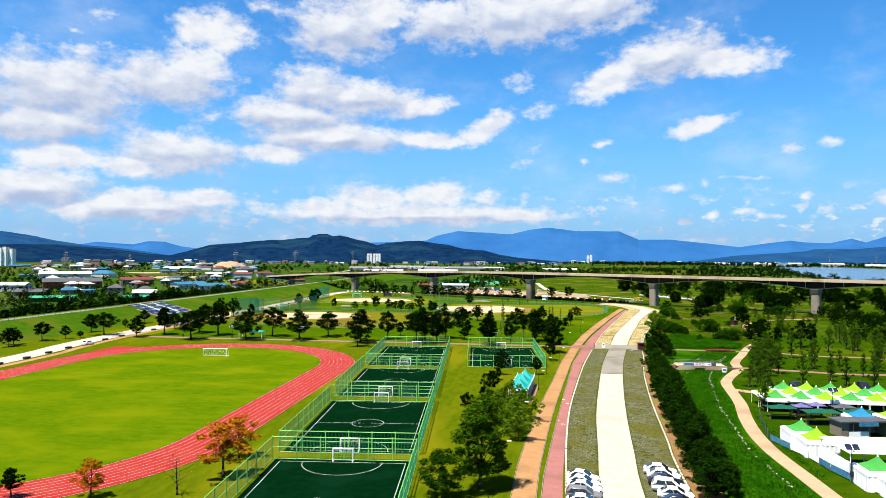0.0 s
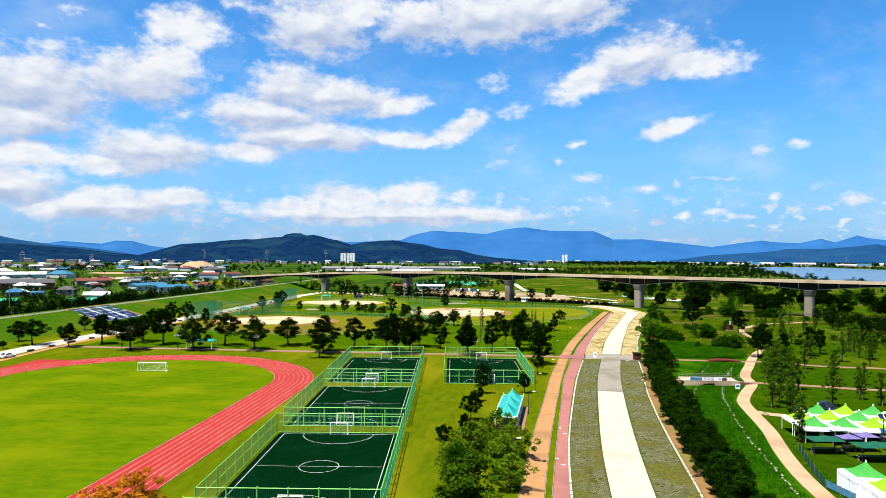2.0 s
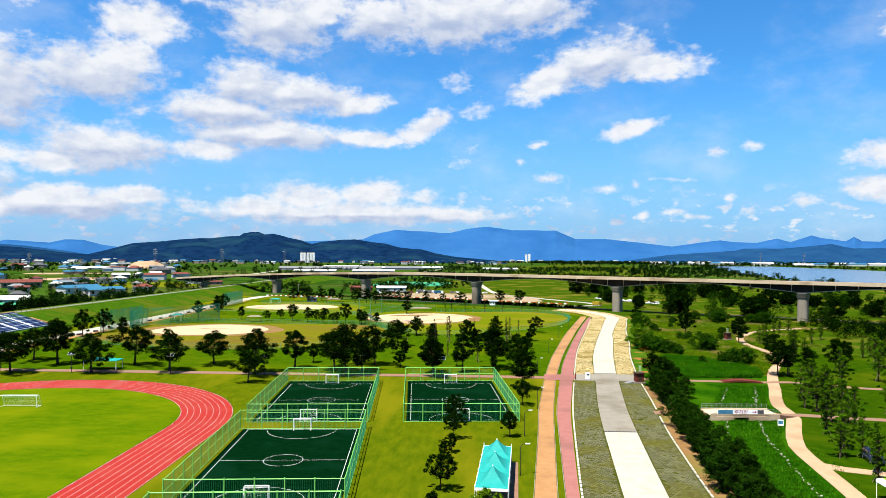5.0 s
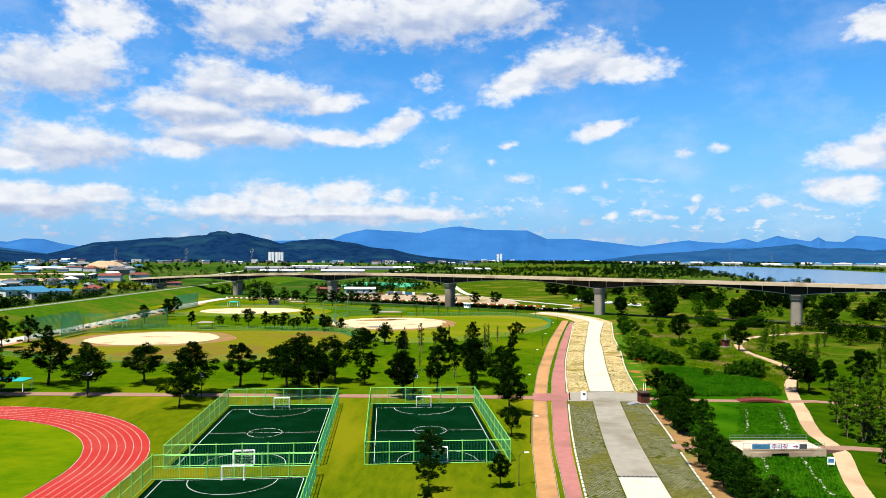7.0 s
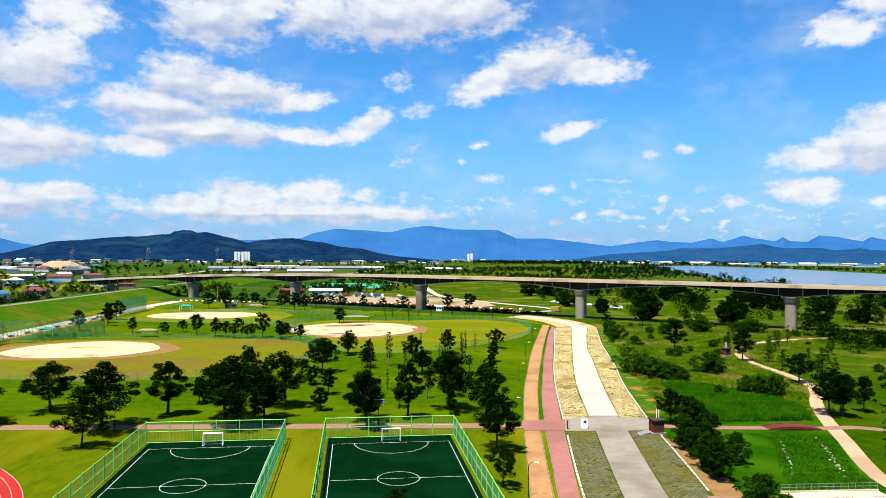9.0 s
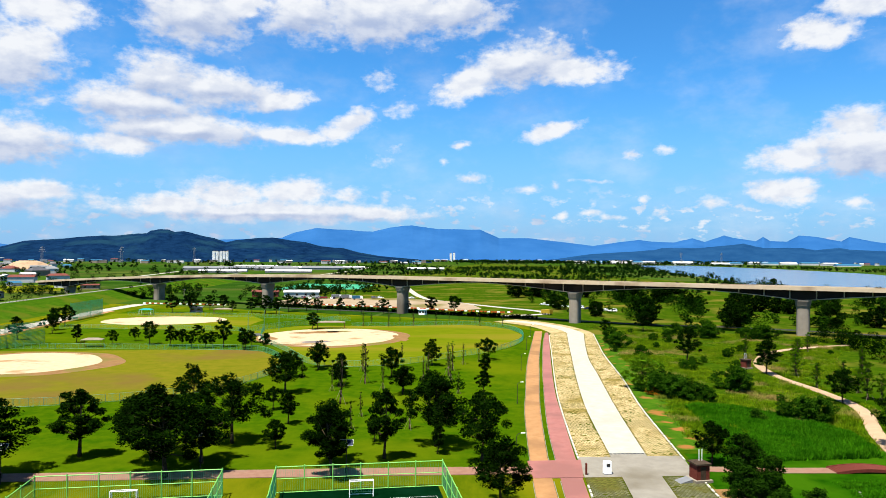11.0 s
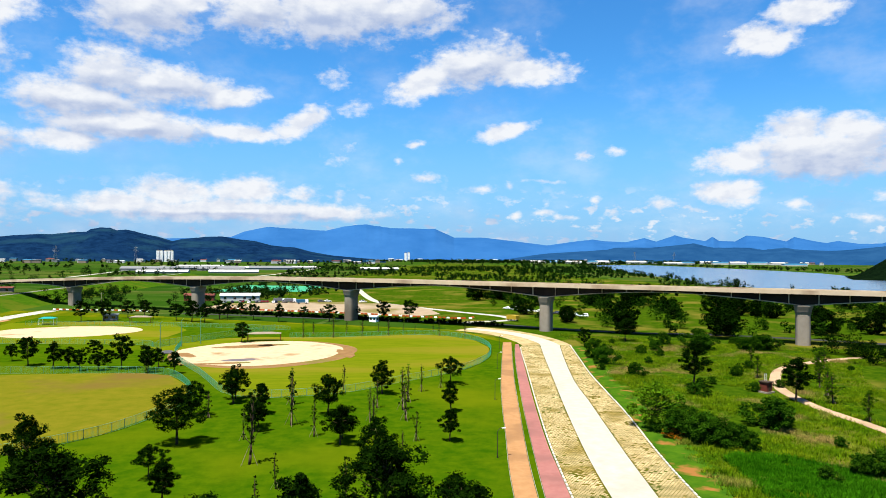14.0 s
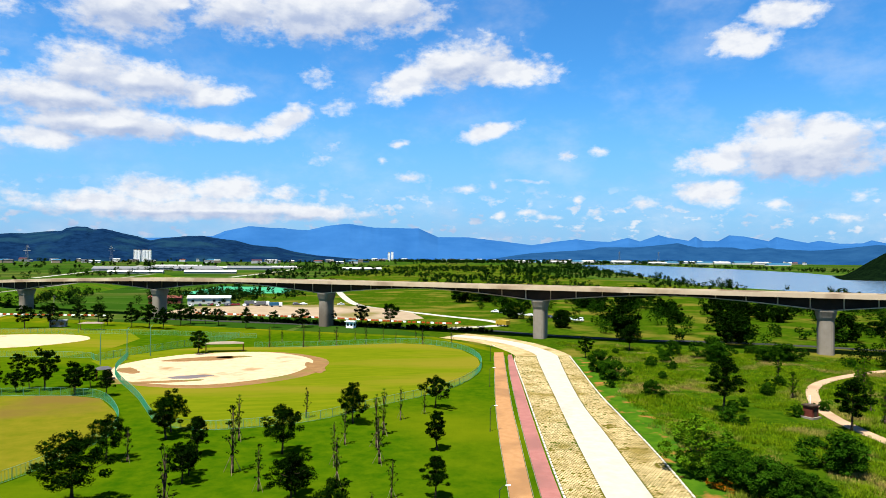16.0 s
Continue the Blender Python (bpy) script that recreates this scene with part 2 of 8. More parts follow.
def island_vary(m, amount):
    """Change the brightness from one joined piece to the next."""
    nt = m.node_tree
    b = nt.nodes["Principled BSDF"]
    old = b.inputs["Base Color"].links[0].from_socket
    geo = nt.nodes.new("ShaderNodeNewGeometry")
    vr = nt.nodes.new("ShaderNodeMapRange")
    vr.inputs[3].default_value, vr.inputs[4].default_value = 1 - amount, 1 + amount
    nt.links.new(geo.outputs["Random Per Island"], vr.inputs[0])
    hs = nt.nodes.new("ShaderNodeHueSaturation")
    nt.links.new(vr.outputs[0], hs.inputs["Value"]), nt.links.new(old, hs.inputs["Color"]), nt.links.new(hs.outputs[0], b.inputs["Base Color"])
    return m


M = {}
M["field"] = material("field_grass", (0.034, 0.072, 0.0006), (0.062, 0.096, 0.0009), 0.6, 0.9, bump=0.05, bump_scale=6, patch=(0.084, 0.108, 0.0014), patch_scale=0.10, patch_at=(0.44, 0.70), specular=0.0, squash=(0.6, 1, 1))
M["park"] = material("park_lawn", (0.034, 0.056, 0.0009), (0.064, 0.080, 0.0014), 0.7, 0.9, bump=0.05, bump_scale=6, patch=(0.088, 0.090, 0.0024), patch_scale=0.07, specular=0.0, squash=(1, 0.3, 1))
M["grove"] = material("grove_lawn", (0.015, 0.046, 0.0005), (0.038, 0.070, 0.0008), 0.35, 0.9, bump=0.05, bump_scale=6, patch=(0.064, 0.084, 0.0014), patch_scale=0.024, patch_at=(0.48, 0.70), specular=0.0)
# darker copy of the grove lawn, with part of a cloud shadow painted in
M["garden"] = material("cloud_shaded_garden_lawn", (0.0088, 0.0304, 0.00048), (0.0224, 0.048, 0.00072), 0.35, 0.9, bump=0.05, bump_scale=6, patch=(0.04, 0.0592, 0.00128), patch_scale=0.03, patch_at=(0.52, 0.70), specular=0.0)
M["ball"] = material("ball_field_grass", (0.0594, 0.0846, 0.0018), (0.0882, 0.104, 0.00306), 0.5, 0.9, bump=0.04, bump_scale=6, patch=(0.106, 0.099, 0.0072), patch_scale=0.045, specular=0.0, squash=(0.25, 1, 1))
M["dry"] = material("dry_grass", (0.0719, 0.0785, 0.00393), (0.102, 0.0918, 0.00653), 0.3, 0.9, bump=0.04, bump_scale=6, patch=(0.0918, 0.0653, 0.0131), patch_scale=0.03, specular=0.0)
M["wild"] = material("wild_meadow", (0.00905, 0.0327, 0.000905), (0.0362, 0.0634, 0.00181), 0.35, 0.95, bump=0.3, bump_scale=2, patch=(0.0858, 0.0796, 0.0108), patch_scale=0.04, patch_at=(0.50, 0.66), specular=0.0)
M["plain"] = material("paddy_plain", (0.0129, 0.0458, 0.00324), (0.0248, 0.0637, 0.00539), 0.02, 0.95, patch=(0.0388, 0.0593, 0.00969), patch_scale=0.006, specular=0.0)
fields = M["plain"].node_tree
brick = fields.nodes.new("ShaderNodeTexBrick")
turned = fields.nodes.new("ShaderNodeMapping")
turned.inputs["Rotation"].default_value = (0, 0, radians(14))
for slot, value in (("Scale", 1.0), ("Mortar Size", 1.6), ("Brick Width", 210.0), ("Row Height", 46.0), ("Bias", -0.1)):
    brick.inputs[slot].default_value = value
brick.inputs["Color1"].default_value, brick.inputs["Color2"].default_value, brick.inputs["Mortar"].default_value = (0.55, 0.62, 0.6, 1), (1.5, 1.15, 1.3, 1), (1.9, 1.1, 2.4, 1)
blend = fields.nodes.new("ShaderNodeMix")
blend.data_type, blend.blend_type = "RGBA", "MULTIPLY"
blend.inputs[0].default_value = 1.0
surface = fields.nodes["Principled BSDF"]
fields.links.new(surface.inputs["Base Color"].links[0].from_socket, blend.inputs[6])
fields.links.new(fields.nodes["Texture Coordinate"].outputs["Object"], turned.inputs[0])
fields.links.new(turned.outputs[0], brick.inputs["Vector"]), fields.links.new(brick.outputs["Color"], blend.inputs[7])
fields.links.new(blend.outputs[2], surface.inputs["Base Color"])
M["track"] = material("red_track_rubber", (0.191, 0.00888, 0.00508), (0.229, 0.0152, 0.00888), 1.5, 0.8, patch=(0.21, 0.0203, 0.0127), patch_scale=0.15)
M["line"] = material("white_line_paint", (0.70, 0.70, 0.68), (0.82, 0.82, 0.80), 3.0, 0.7)
M["turf"] = material("dark_green_court_turf", (0.000318, 0.0073, 0.00191), (0.000698, 0.0104, 0.00292), 0.8, 0.9, patch=(0.00102, 0.0121, 0.00445), patch_scale=0.12, specular=0.0)
M["mud"] = material("wet_mud", (0.09, 0.0648, 0.054), (0.117, 0.0855, 0.072), 0.5, 0.35, specular=0.4)
M["sand"] = material("infield_sand", (0.30, 0.225, 0.135), (0.385, 0.30, 0.19), 0.5, 0.95, patch=(0.20, 0.12, 0.052), patch_scale=0.09, patch_at=(0.58, 0.70))
M["dirt"] = material("brown_dirt", (0.125, 0.066, 0.024), (0.175, 0.100, 0.038), 0.4, 0.95, patch=(0.105, 0.088, 0.018), patch_scale=0.1)
M["concrete"] = material("pale_road_concrete", (0.252, 0.239, 0.202), (0.316, 0.302, 0.256), 0.5, 0.85, bump=0.01, bump_scale=10, patch=(0.245, 0.223, 0.18), patch_scale=0.07, patch_at=(0.55, 0.75))
M["old_concrete"] = material("weathered_road_concrete", (0.118, 0.111, 0.0922), (0.155, 0.148, 0.125), 0.3, 0.9, patch=(0.103, 0.0922, 0.0738), patch_scale=0.06)
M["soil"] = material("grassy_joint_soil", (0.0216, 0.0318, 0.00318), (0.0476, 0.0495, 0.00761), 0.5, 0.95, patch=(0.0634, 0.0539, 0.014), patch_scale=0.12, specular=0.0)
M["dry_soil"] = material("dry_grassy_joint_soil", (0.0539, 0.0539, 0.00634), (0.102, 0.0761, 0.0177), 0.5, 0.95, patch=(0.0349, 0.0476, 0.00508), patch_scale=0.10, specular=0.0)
M["lush"] = material("lush_stream_grass", (0.00434, 0.0298, 0.000371), (0.0118, 0.052, 0.000742), 0.5, 0.95, bump=0.2, bump_scale=3, patch=(0.021, 0.065, 0.00124), patch_scale=0.05, specular=0.0)
M["bridge"] = material("bridge_concrete", (0.173, 0.148, 0.114), (0.221, 0.193, 0.155), 0.25, 0.85, patch=(0.111, 0.0922, 0.0701), patch_scale=0.06)
# brown steel darkened to paint in the shade below the deck
M["girder"] = material("shaded_brown_girder_steel", (0.0185, 0.0118, 0.00812), (0.031, 0.0199, 0.0125), 0.3, 0.7, patch=(0.0133, 0.00886, 0.00664), patch_scale=0.1)
M["grid_paver"] = island_vary(material("grey_green_paving_block", (0.0634, 0.0634, 0.0368), (0.0981, 0.0954, 0.0571), 0.35, 0.9, patch=(0.0603, 0.0634, 0.0127), patch_scale=0.12, patch_at=(0.48, 0.62), specular=0.0), 0.25)
M["sand_paver"] = island_vary(material("sandy_paving_block", (0.24, 0.18, 0.085), (0.36, 0.29, 0.155), 0.35, 0.9, patch=(0.16, 0.12, 0.036), patch_scale=0.12, patch_at=(0.5, 0.66), specular=0.0), 0.25)
M["earth"] = material("bare_pale_earth", (0.185, 0.138, 0.088), (0.25, 0.195, 0.13), 0.12, 0.95, patch=(0.11, 0.092, 0.026), patch_scale=0.03, patch_at=(0.52, 0.62))
M["road_grey"] = material("grey_road_concrete", (0.148, 0.134, 0.111), (0.184, 0.17, 0.14), 0.5, 0.85, bump=0.01, bump_scale=10, patch=(0.114, 0.0996, 0.0738), patch_scale=0.07)
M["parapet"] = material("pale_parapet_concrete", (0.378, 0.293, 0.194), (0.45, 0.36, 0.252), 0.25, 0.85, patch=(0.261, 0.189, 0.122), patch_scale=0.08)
M["lime_steel"] = material("light_green_fence_steel", (0.125, 0.369, 0.0738), (0.162, 0.428, 0.103), 1.0, 0.5)
M["orange"] = material("orange_cycle_paving", (0.225, 0.115, 0.046), (0.27, 0.148, 0.064), 0.7, 0.85, patch=(0.185, 0.098, 0.042), patch_scale=0.1)
M["pink"] = material("pink_cycle_paving", (0.197, 0.0774, 0.0666), (0.231, 0.0981, 0.0857), 0.7, 0.85, patch=(0.168, 0.073, 0.0634), patch_scale=0.1)
M["path"] = material("brick_footpath", (0.152, 0.0793, 0.0539), (0.191, 0.108, 0.0761), 1.0, 0.9, patch=(0.158, 0.102, 0.0698), patch_scale=0.15)
M["pale_path"] = material("pale_clay_path", (0.27, 0.178, 0.108), (0.33, 0.228, 0.142), 0.8, 0.9, patch=(0.23, 0.155, 0.095), patch_scale=0.1)
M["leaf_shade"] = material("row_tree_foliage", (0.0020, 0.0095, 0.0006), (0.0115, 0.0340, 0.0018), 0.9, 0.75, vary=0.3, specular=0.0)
M["kerb"] = material("kerb_stone", (0.324, 0.306, 0.261), (0.396, 0.378, 0.324), 2.0, 0.85, vary=0.12)
M["asphalt"] = material("asphalt", (0.0171, 0.0171, 0.0179), (0.0266, 0.0266, 0.0266), 1.0, 0.9)
M["green_mesh"] = material("green_fence_steel", (0.024, 0.190, 0.092), (0.038, 0.240, 0.125), 1.0, 0.5)
M["white_paint"] = material("white_paint", (0.76, 0.76, 0.75), (0.84, 0.84, 0.82), 2.0, 0.45)
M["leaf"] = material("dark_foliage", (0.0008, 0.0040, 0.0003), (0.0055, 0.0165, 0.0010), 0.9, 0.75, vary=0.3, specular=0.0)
M["leaf_light"] = material("light_foliage", (0.027, 0.0702, 0.00225), (0.0765, 0.122, 0.00405), 0.9, 0.7, vary=0.25, specular=0.0)
M["leaf_autumn"] = material("orange_foliage", (0.148, 0.0517, 0.00295), (0.31, 0.114, 0.00443), 0.9, 0.7, vary=0.2, specular=0.0)
M["bark"] = material("bark", (0.0258, 0.0177, 0.0118), (0.0554, 0.0384, 0.0251), 3.0, 0.95)
M["stake"] = material("pale_stake_wood", (0.137, 0.106, 0.0684), (0.182, 0.144, 0.0987), 3.0, 0.9)
# distance haze is painted into these woods as a navy tint
M["hill"] = material("haze_navy_wooded_hill", (0.0012, 0.0075, 0.026), (0.0040, 0.018, 0.050), 0.03, 1.0, specular=0.0, bump=8.0, bump_scale=0.05, patch=(0.0060, 0.024, 0.045), patch_scale=0.008, patch_at=(0.5, 0.66))
# more haze painted in: bluer than the hills in front
M["mid_hill"] = material("haze_blue_wooded_hill", (0.005, 0.028, 0.080), (0.010, 0.042, 0.102), 0.010, 1.0, specular=0.0, bump=8.0, bump_scale=0.015)
M["shore_hill"] = material("wooded_shore_hill", (0.000738, 0.00295, 0.00148), (0.00332, 0.00886, 0.00295), 0.09, 1.0, specular=0.0, bump=9.0, bump_scale=0.12)
M["verge"] = material("worn_verge", (0.0162, 0.0554, 0.00295), (0.0406, 0.0886, 0.00443), 0.3, 0.95, patch=(0.177, 0.0812, 0.0221), patch_scale=0.22, patch_at=(0.54, 0.64), specular=0.0)
M["court_line"] = material("worn_line_paint", (0.34, 0.36, 0.35), (0.46, 0.48, 0.47), 3.0, 0.8)
# the blue here is air haze put into the base colour
M["far_hill"] = material("far_haze_blue_hill", (0.012, 0.0602, 0.172), (0.0189, 0.0774, 0.202), 0.004, 1.0, specular=0.0)
M["water"] = material("lake_water", (0.0515, 0.0824, 0.1236), (0.0669, 0.0978, 0.1441), 0.01, 0.18, specular=0.5, bump=0.12, bump_scale=0.4)
M["levee"] = material("levee_grass", (0.0163, 0.0523, 0.00197), (0.0359, 0.0752, 0.00324), 0.3, 0.95, bump=0.2, bump_scale=2, patch=(0.049, 0.0686, 0.00489), patch_scale=0.05, specular=0.0)
M["steel"] = material("grey_steel", (0.16, 0.163, 0.167), (0.19, 0.194, 0.198), 2.0, 0.45, metal=0.3)
M["dark"] = material("dark_metal", (0.0148, 0.0148, 0.0162), (0.0258, 0.0258, 0.0295), 2.0, 0.5)

# ---- builders ----
def finish(name, bm, mat, parent=None, label=""):
    me = bpy.data.meshes.new(name)
    bm.to_mesh(me)
    bm.free()
    me.materials.append(mat)
    ob = new(name, me)
    if parent:
        ob.parent = parent
    if label:
        ob["label"] = label
    return ob


def part(name, bm, mat, parent, label=""):
    return finish(name, bm, mat, parent, label)


def thing(name, label, category, group="", kind="", at=None):
    ob = new(name)
    if at is not None:
        ob.matrix_basis = at
    return tagged(ob, label, category, group, kind)


def box(bm, x0, x1, y0, y1, z0, z1, m=None):
    vs = [bm.verts.new(Vector(p) if m is None else m @ Vector(p)) for p in ((x0, y0, z0), (x1, y0, z0), (x1, y1, z0), (x0, y1, z0), (x0, y0, z1), (x1, y0, z1), (x1, y1, z1), (x0, y1, z1))]
    for f in ((3, 2, 1, 0), (4, 5, 6, 7), (0, 1, 5, 4), (1, 2, 6, 5), (2, 3, 7, 6), (3, 0, 4, 7)):
        bm.faces.new([vs[i] for i in f])
    return bm


def tube(bm, p, q, r0, r1=None, sides=6, caps=True):
    """A tapered round bar from p to q."""
    p, q = Vector(p), Vector(q)
    r1 = r0 if r1 is None else r1
    rot = (q - p).to_track_quat("Z", "Y").to_matrix()
    rings = []
    for c, r in ((p, r0), (q, r1)):
        rings.append([bm.verts.new(c + rot @ Vector((r * math.cos(a), r * math.sin(a), 0))) for a in (2 * math.pi * i / sides for i in range(sides))])
    for i in range(sides):
        j = (i + 1) % sides
        bm.faces.new((rings[0][i], rings[0][j], rings[1][j], rings[1][i]))
    if caps:
        bm.faces.new(rings[1]), bm.faces.new(rings[0][::-1])
    return bm


def boxes(*dims):
    bm = bmesh.new()
    for d in dims:
        box(bm, *d)
    return bm


def spline(points, step=4.0):
    """A smooth line (Catmull-Rom) through the points, at about even steps."""
    p = [Vector((*q[:2], q[2] if len(q) > 2 else 0)) for q in points]
    p = [2 * p[0] - p[1]] + p + [2 * p[-1] - p[-2]]
    out = []
    for a, b, c, d in zip(p, p[1:], p[2:], p[3:]):
        n = max(1, int((c - b).length / step))
        for i in range(n):
            t = i / n
            out.append(0.5 * (2 * b + (c - a) * t + (2 * a - 5 * b + 4 * c - d) * t * t + (3 * b - a - 3 * c + d) * t ** 3))
    return out + [p[-2]]


def strip_between(left, right, z, depth=0.3):
    """A solid strip between two lines of equal length."""
    bm = bmesh.new()
    rows = []
    for a, b in zip(left, right):
        rows.append([bm.verts.new((a.x, a.y, a.z + z)), bm.verts.new((b.x, b.y, b.z + z)), bm.verts.new((b.x, b.y, b.z + z - depth)), bm.verts.new((a.x, a.y, a.z + z - depth))])
    for r, s in zip(rows, rows[1:]):
        for i in range(4):
            j = (i + 1) % 4
            bm.faces.new((r[i], r[j], s[j], s[i]))
    bm.faces.new(rows[0][::-1]), bm.faces.new(rows[-1])
    bmesh.ops.recalc_face_normals(bm, faces=bm.faces)
    return bm


def lane(points, width, z, depth=0.3, step=4.0):
    """A solid strip of one width along a line."""
    mid = spline(points, step)
    left, right = [], []
    for i, c in enumerate(mid):
        d = (mid[min(i + 1, len(mid) - 1)] - mid[max(i - 1, 0)]).normalized()
        n = Vector((-d.y, d.x, 0)) * (width / 2)
        left.append(c + n), right.append(c - n)
    return strip_between(left, right, z, depth)


def sheet(outline, z, depth=0.3):
    """A flat slab with the outline, seen from above."""
    bm = bmesh.new()
    top = [bm.verts.new((p[0], p[1], z)) for p in outline]
    low = [bm.verts.new((p[0], p[1], z - depth)) for p in outline]
    bm.faces.new(top)
    for i in range(len(top)):
        j = (i + 1) % len(top)
        bm.faces.new((top[i], low[i], low[j], top[j]))
    bmesh.ops.recalc_face_normals(bm, faces=bm.faces)
    if bm.faces[0].normal.z < 0:
        bmesh.ops.reverse_faces(bm, faces=bm.faces)
    bmesh.ops.triangulate(bm, faces=[f for f in bm.faces if len(f.verts) > 4])
    return bm


def blob(cx, cy, rx, ry, turn=0.0, wob=0.06, n=48, seed=1):
    """A rounded outline, slightly uneven."""
    rnd = random.Random(seed)
    ph = [rnd.uniform(0, 6.28) for _ in range(3)]
    out = []
    for i in range(n):
        a = 2 * math.pi * i / n
        k = 1 + wob * (math.sin(2 * a + ph[0]) + 0.6 * math.sin(3 * a + ph[1]) + 0.4 * math.sin(7 * a + ph[2]))
        x, y = rx * k * math.cos(a), ry * k * math.sin(a)
        c, s = math.cos(turn), math.sin(turn)
        out.append((cx + c * x - s * y, cy + s * x + c * y))
    return out


def structure(name, bm, mat, label, category):
    return tagged(finish(name, bm, mat), label, category, kind="structure")


# ---- ground, water and distance ----
def disc_sheet(name, outline, z, mat, label, category, depth=0.3):
    return structure(name, sheet(outline, z, depth), mat, label, category)


bm = bmesh.new()
bmesh.ops.create_grid(bm, x_segments=2, y_segments=2, size=4900)
structure("ground", bm, M["plain"], "flat green farmland plain reaching to the hills", "ground")
disc_sheet("meadow_wild", [(20, -200), (400, -200), (520, 300), (380, 700), (330, 1050), (500, 2050), (300, 2400), (60, 1500), (-60, 560), (40, 380), (60, 330), (44, 200), (36, 150), (22, 60)], 0.02, M["wild"], "rank green riverside meadow with tall weeds", "meadow")
disc_sheet("lawn_park", [(-182, -200), (30, -200), (28, 40), (38, 140), (44, 200), (62, 330), (44, 368), (-12, 395), (-70, 425), (-150, 470), (-182, 470)], 0.04, M["park"], "mown green park lawn with lighter patches", "lawn")
disc_sheet("lawn_grove", [(-139, 151), (27.5, 151), (33, 180), (42, 228), (60, 318), (45, 362), (-10, 390), (-70, 420), (-139, 440)], 0.055, M["grove"], "deep green lawn of the tree grove", "lawn")
disc_sheet("water_lake", [(1500, 520), (700, 520), (480, 600), (418, 667), (392, 795), (442, 960), (490, 1198), (586, 1568), (690, 2000), (800, 2250), (985, 2280), (985, 1800), (940, 1480), (905, 1300), (830, 1130), (742, 960), (1500, 930)], 0.06, M["water"], "wide calm grey-blue river lake", "lake")


disc_sheet("lawn_stream", [(25.5, -90), (28.8, 8), (32.5, 55), (37, 98), (43, 140), (45.6, 156), (80, 156), (77, 149), (70, 131), (64, 114), (58, 97), (54.5, 84), (52.3, 70), (46.6, 37), (46.5, -90)], 0.06, M["lush"], "lush deep green grass of the stream hollow", "grass")
disc_sheet("lawn_garden", [(46.5, -90), (46.6, 37), (52.3, 70), (54.5, 84), (58, 97), (64, 114), (70, 131), (77, 149), (86, 170), (98, 203), (150, 190), (210, 110), (210, -90)], 0.05, M["garden"], "deep green lawn between the garden paths, darkened for a cloud shadow", "lawn")


def hill_range(name, profile, distance, depth, mat, label, seed, rough=0.06):
    """A ridge with slopes in front and behind: bearing and height of its crest, point by point."""
    rnd = random.Random(seed)
    az = np.array([p[0] for p in profile])
    hz = np.array([p[1] for p in profile], float)
    bm = bmesh.new()
    rows = []
    n = int((az[-1] - az[0]) / 0.10)
    for i in range(n + 1):
        a = az[0] + (az[-1] - az[0]) * i / n
        h = float(np.interp(a, az, hz))
        h += h * rough * (noise.noise((a * 0.9, seed, 0)) + 0.5 * noise.noise((a * 3.1, seed, 3)) + 0.25 * noise.noise((a * 9, seed, 6)))
        end = min(1.0, i / 12, (n - i) / 12)
        row = []
        for j in range(9):
            k = j / 6.0
            up = 1 - (1 - k) ** 2 if k <= 1 else 1 - (k - 1) * 1.5
            d = distance - depth * (1 - k) + 0.25 * depth * noise.noise((a * 0.12, k * 1.2, seed + 9)) * (1 - abs(1 - k))
            z = h * up * end * (1 + 0.16 * (1 - min(k, 1)) * noise.noise((a * 0.5, k * 2, seed + 20)))
            r = radians(a)
            row.append(bm.verts.new((d * math.sin(r), d * math.cos(r), max(z, -2))))
        rows.append(row)
    for r, s in zip(rows, rows[1:]):
        for j in range(8):
            bm.faces.new((r[j], s[j], s[j + 1], r[j + 1]))
    ob = structure(name, bm, mat, label, "hills")
    for f in ob.data.polygons:
        f.use_smooth = True
    return ob


# ranges whose colours carry painted haze, bluer with distance
hill_range("backdrop_far_hills", [(-60.0, 120), (-50.0, 70), (-42.0, 60), (-36.0, 88), (-35.2, 102), (-32.6, 88), (-31.6, 110), (-30.4, 108), (-29.1, 80), (-27.9, 66), (-9.2, 133), (-8.3, 166), (-6.5, 197), (-3.9, 187), (-1.9, 178), (-0.4, 209), (1.4, 222), (3.5, 199), (7.0, 198), (8.6, 143), (11.1, 145), (13.4, 124), (16.2, 96), (18.2, 119), (19.8, 134), (20.7, 123), (21.6, 120), (22.4, 117), (23.8, 144), (24.7, 121), (26.1, 162), (26.7, 147), (28.3, 127), (28.8, 152), (29.3, 127), (30.4, 123), (31.2, 159), (32.3, 152), (33.9, 124), (34.4, 150), (35.8, 126), (36.5, 116), (37.2, 128), (38.5, 111), (39.9, 113), (40.4, 130), (41.2, 113), (60.0, 90)], 4600, 700, M["far_hill"], "distant mountain range with blue haze painted into its colour", 3, 0.012)
hill_range("backdrop_mid_hills", [(-60.0, 150), (-50.0, 190), (-41.5, 140), (-39.7, 121), (-37.9, 94), (-36.0, 73), (-34.1, 63), (-31.7, 41), (-30.1, 23), (-28.0, -2), (12.0, -2), (16.0, 40), (20.9, 63), (21.5, 75), (24.3, 76), (26.4, 91), (27.4, 100), (28.2, 86), (28.8, 78), (31.3, 78), (32.2, 67), (33.7, 79), (34.4, 70), (36.5, 63), (37.9, 69), (39.2, 80), (40.5, 90), (55.0, 60)], 3900, 500, M["mid_hill"], "wooded foothills in front of the range, painted blue with haze", 5, 0.02)
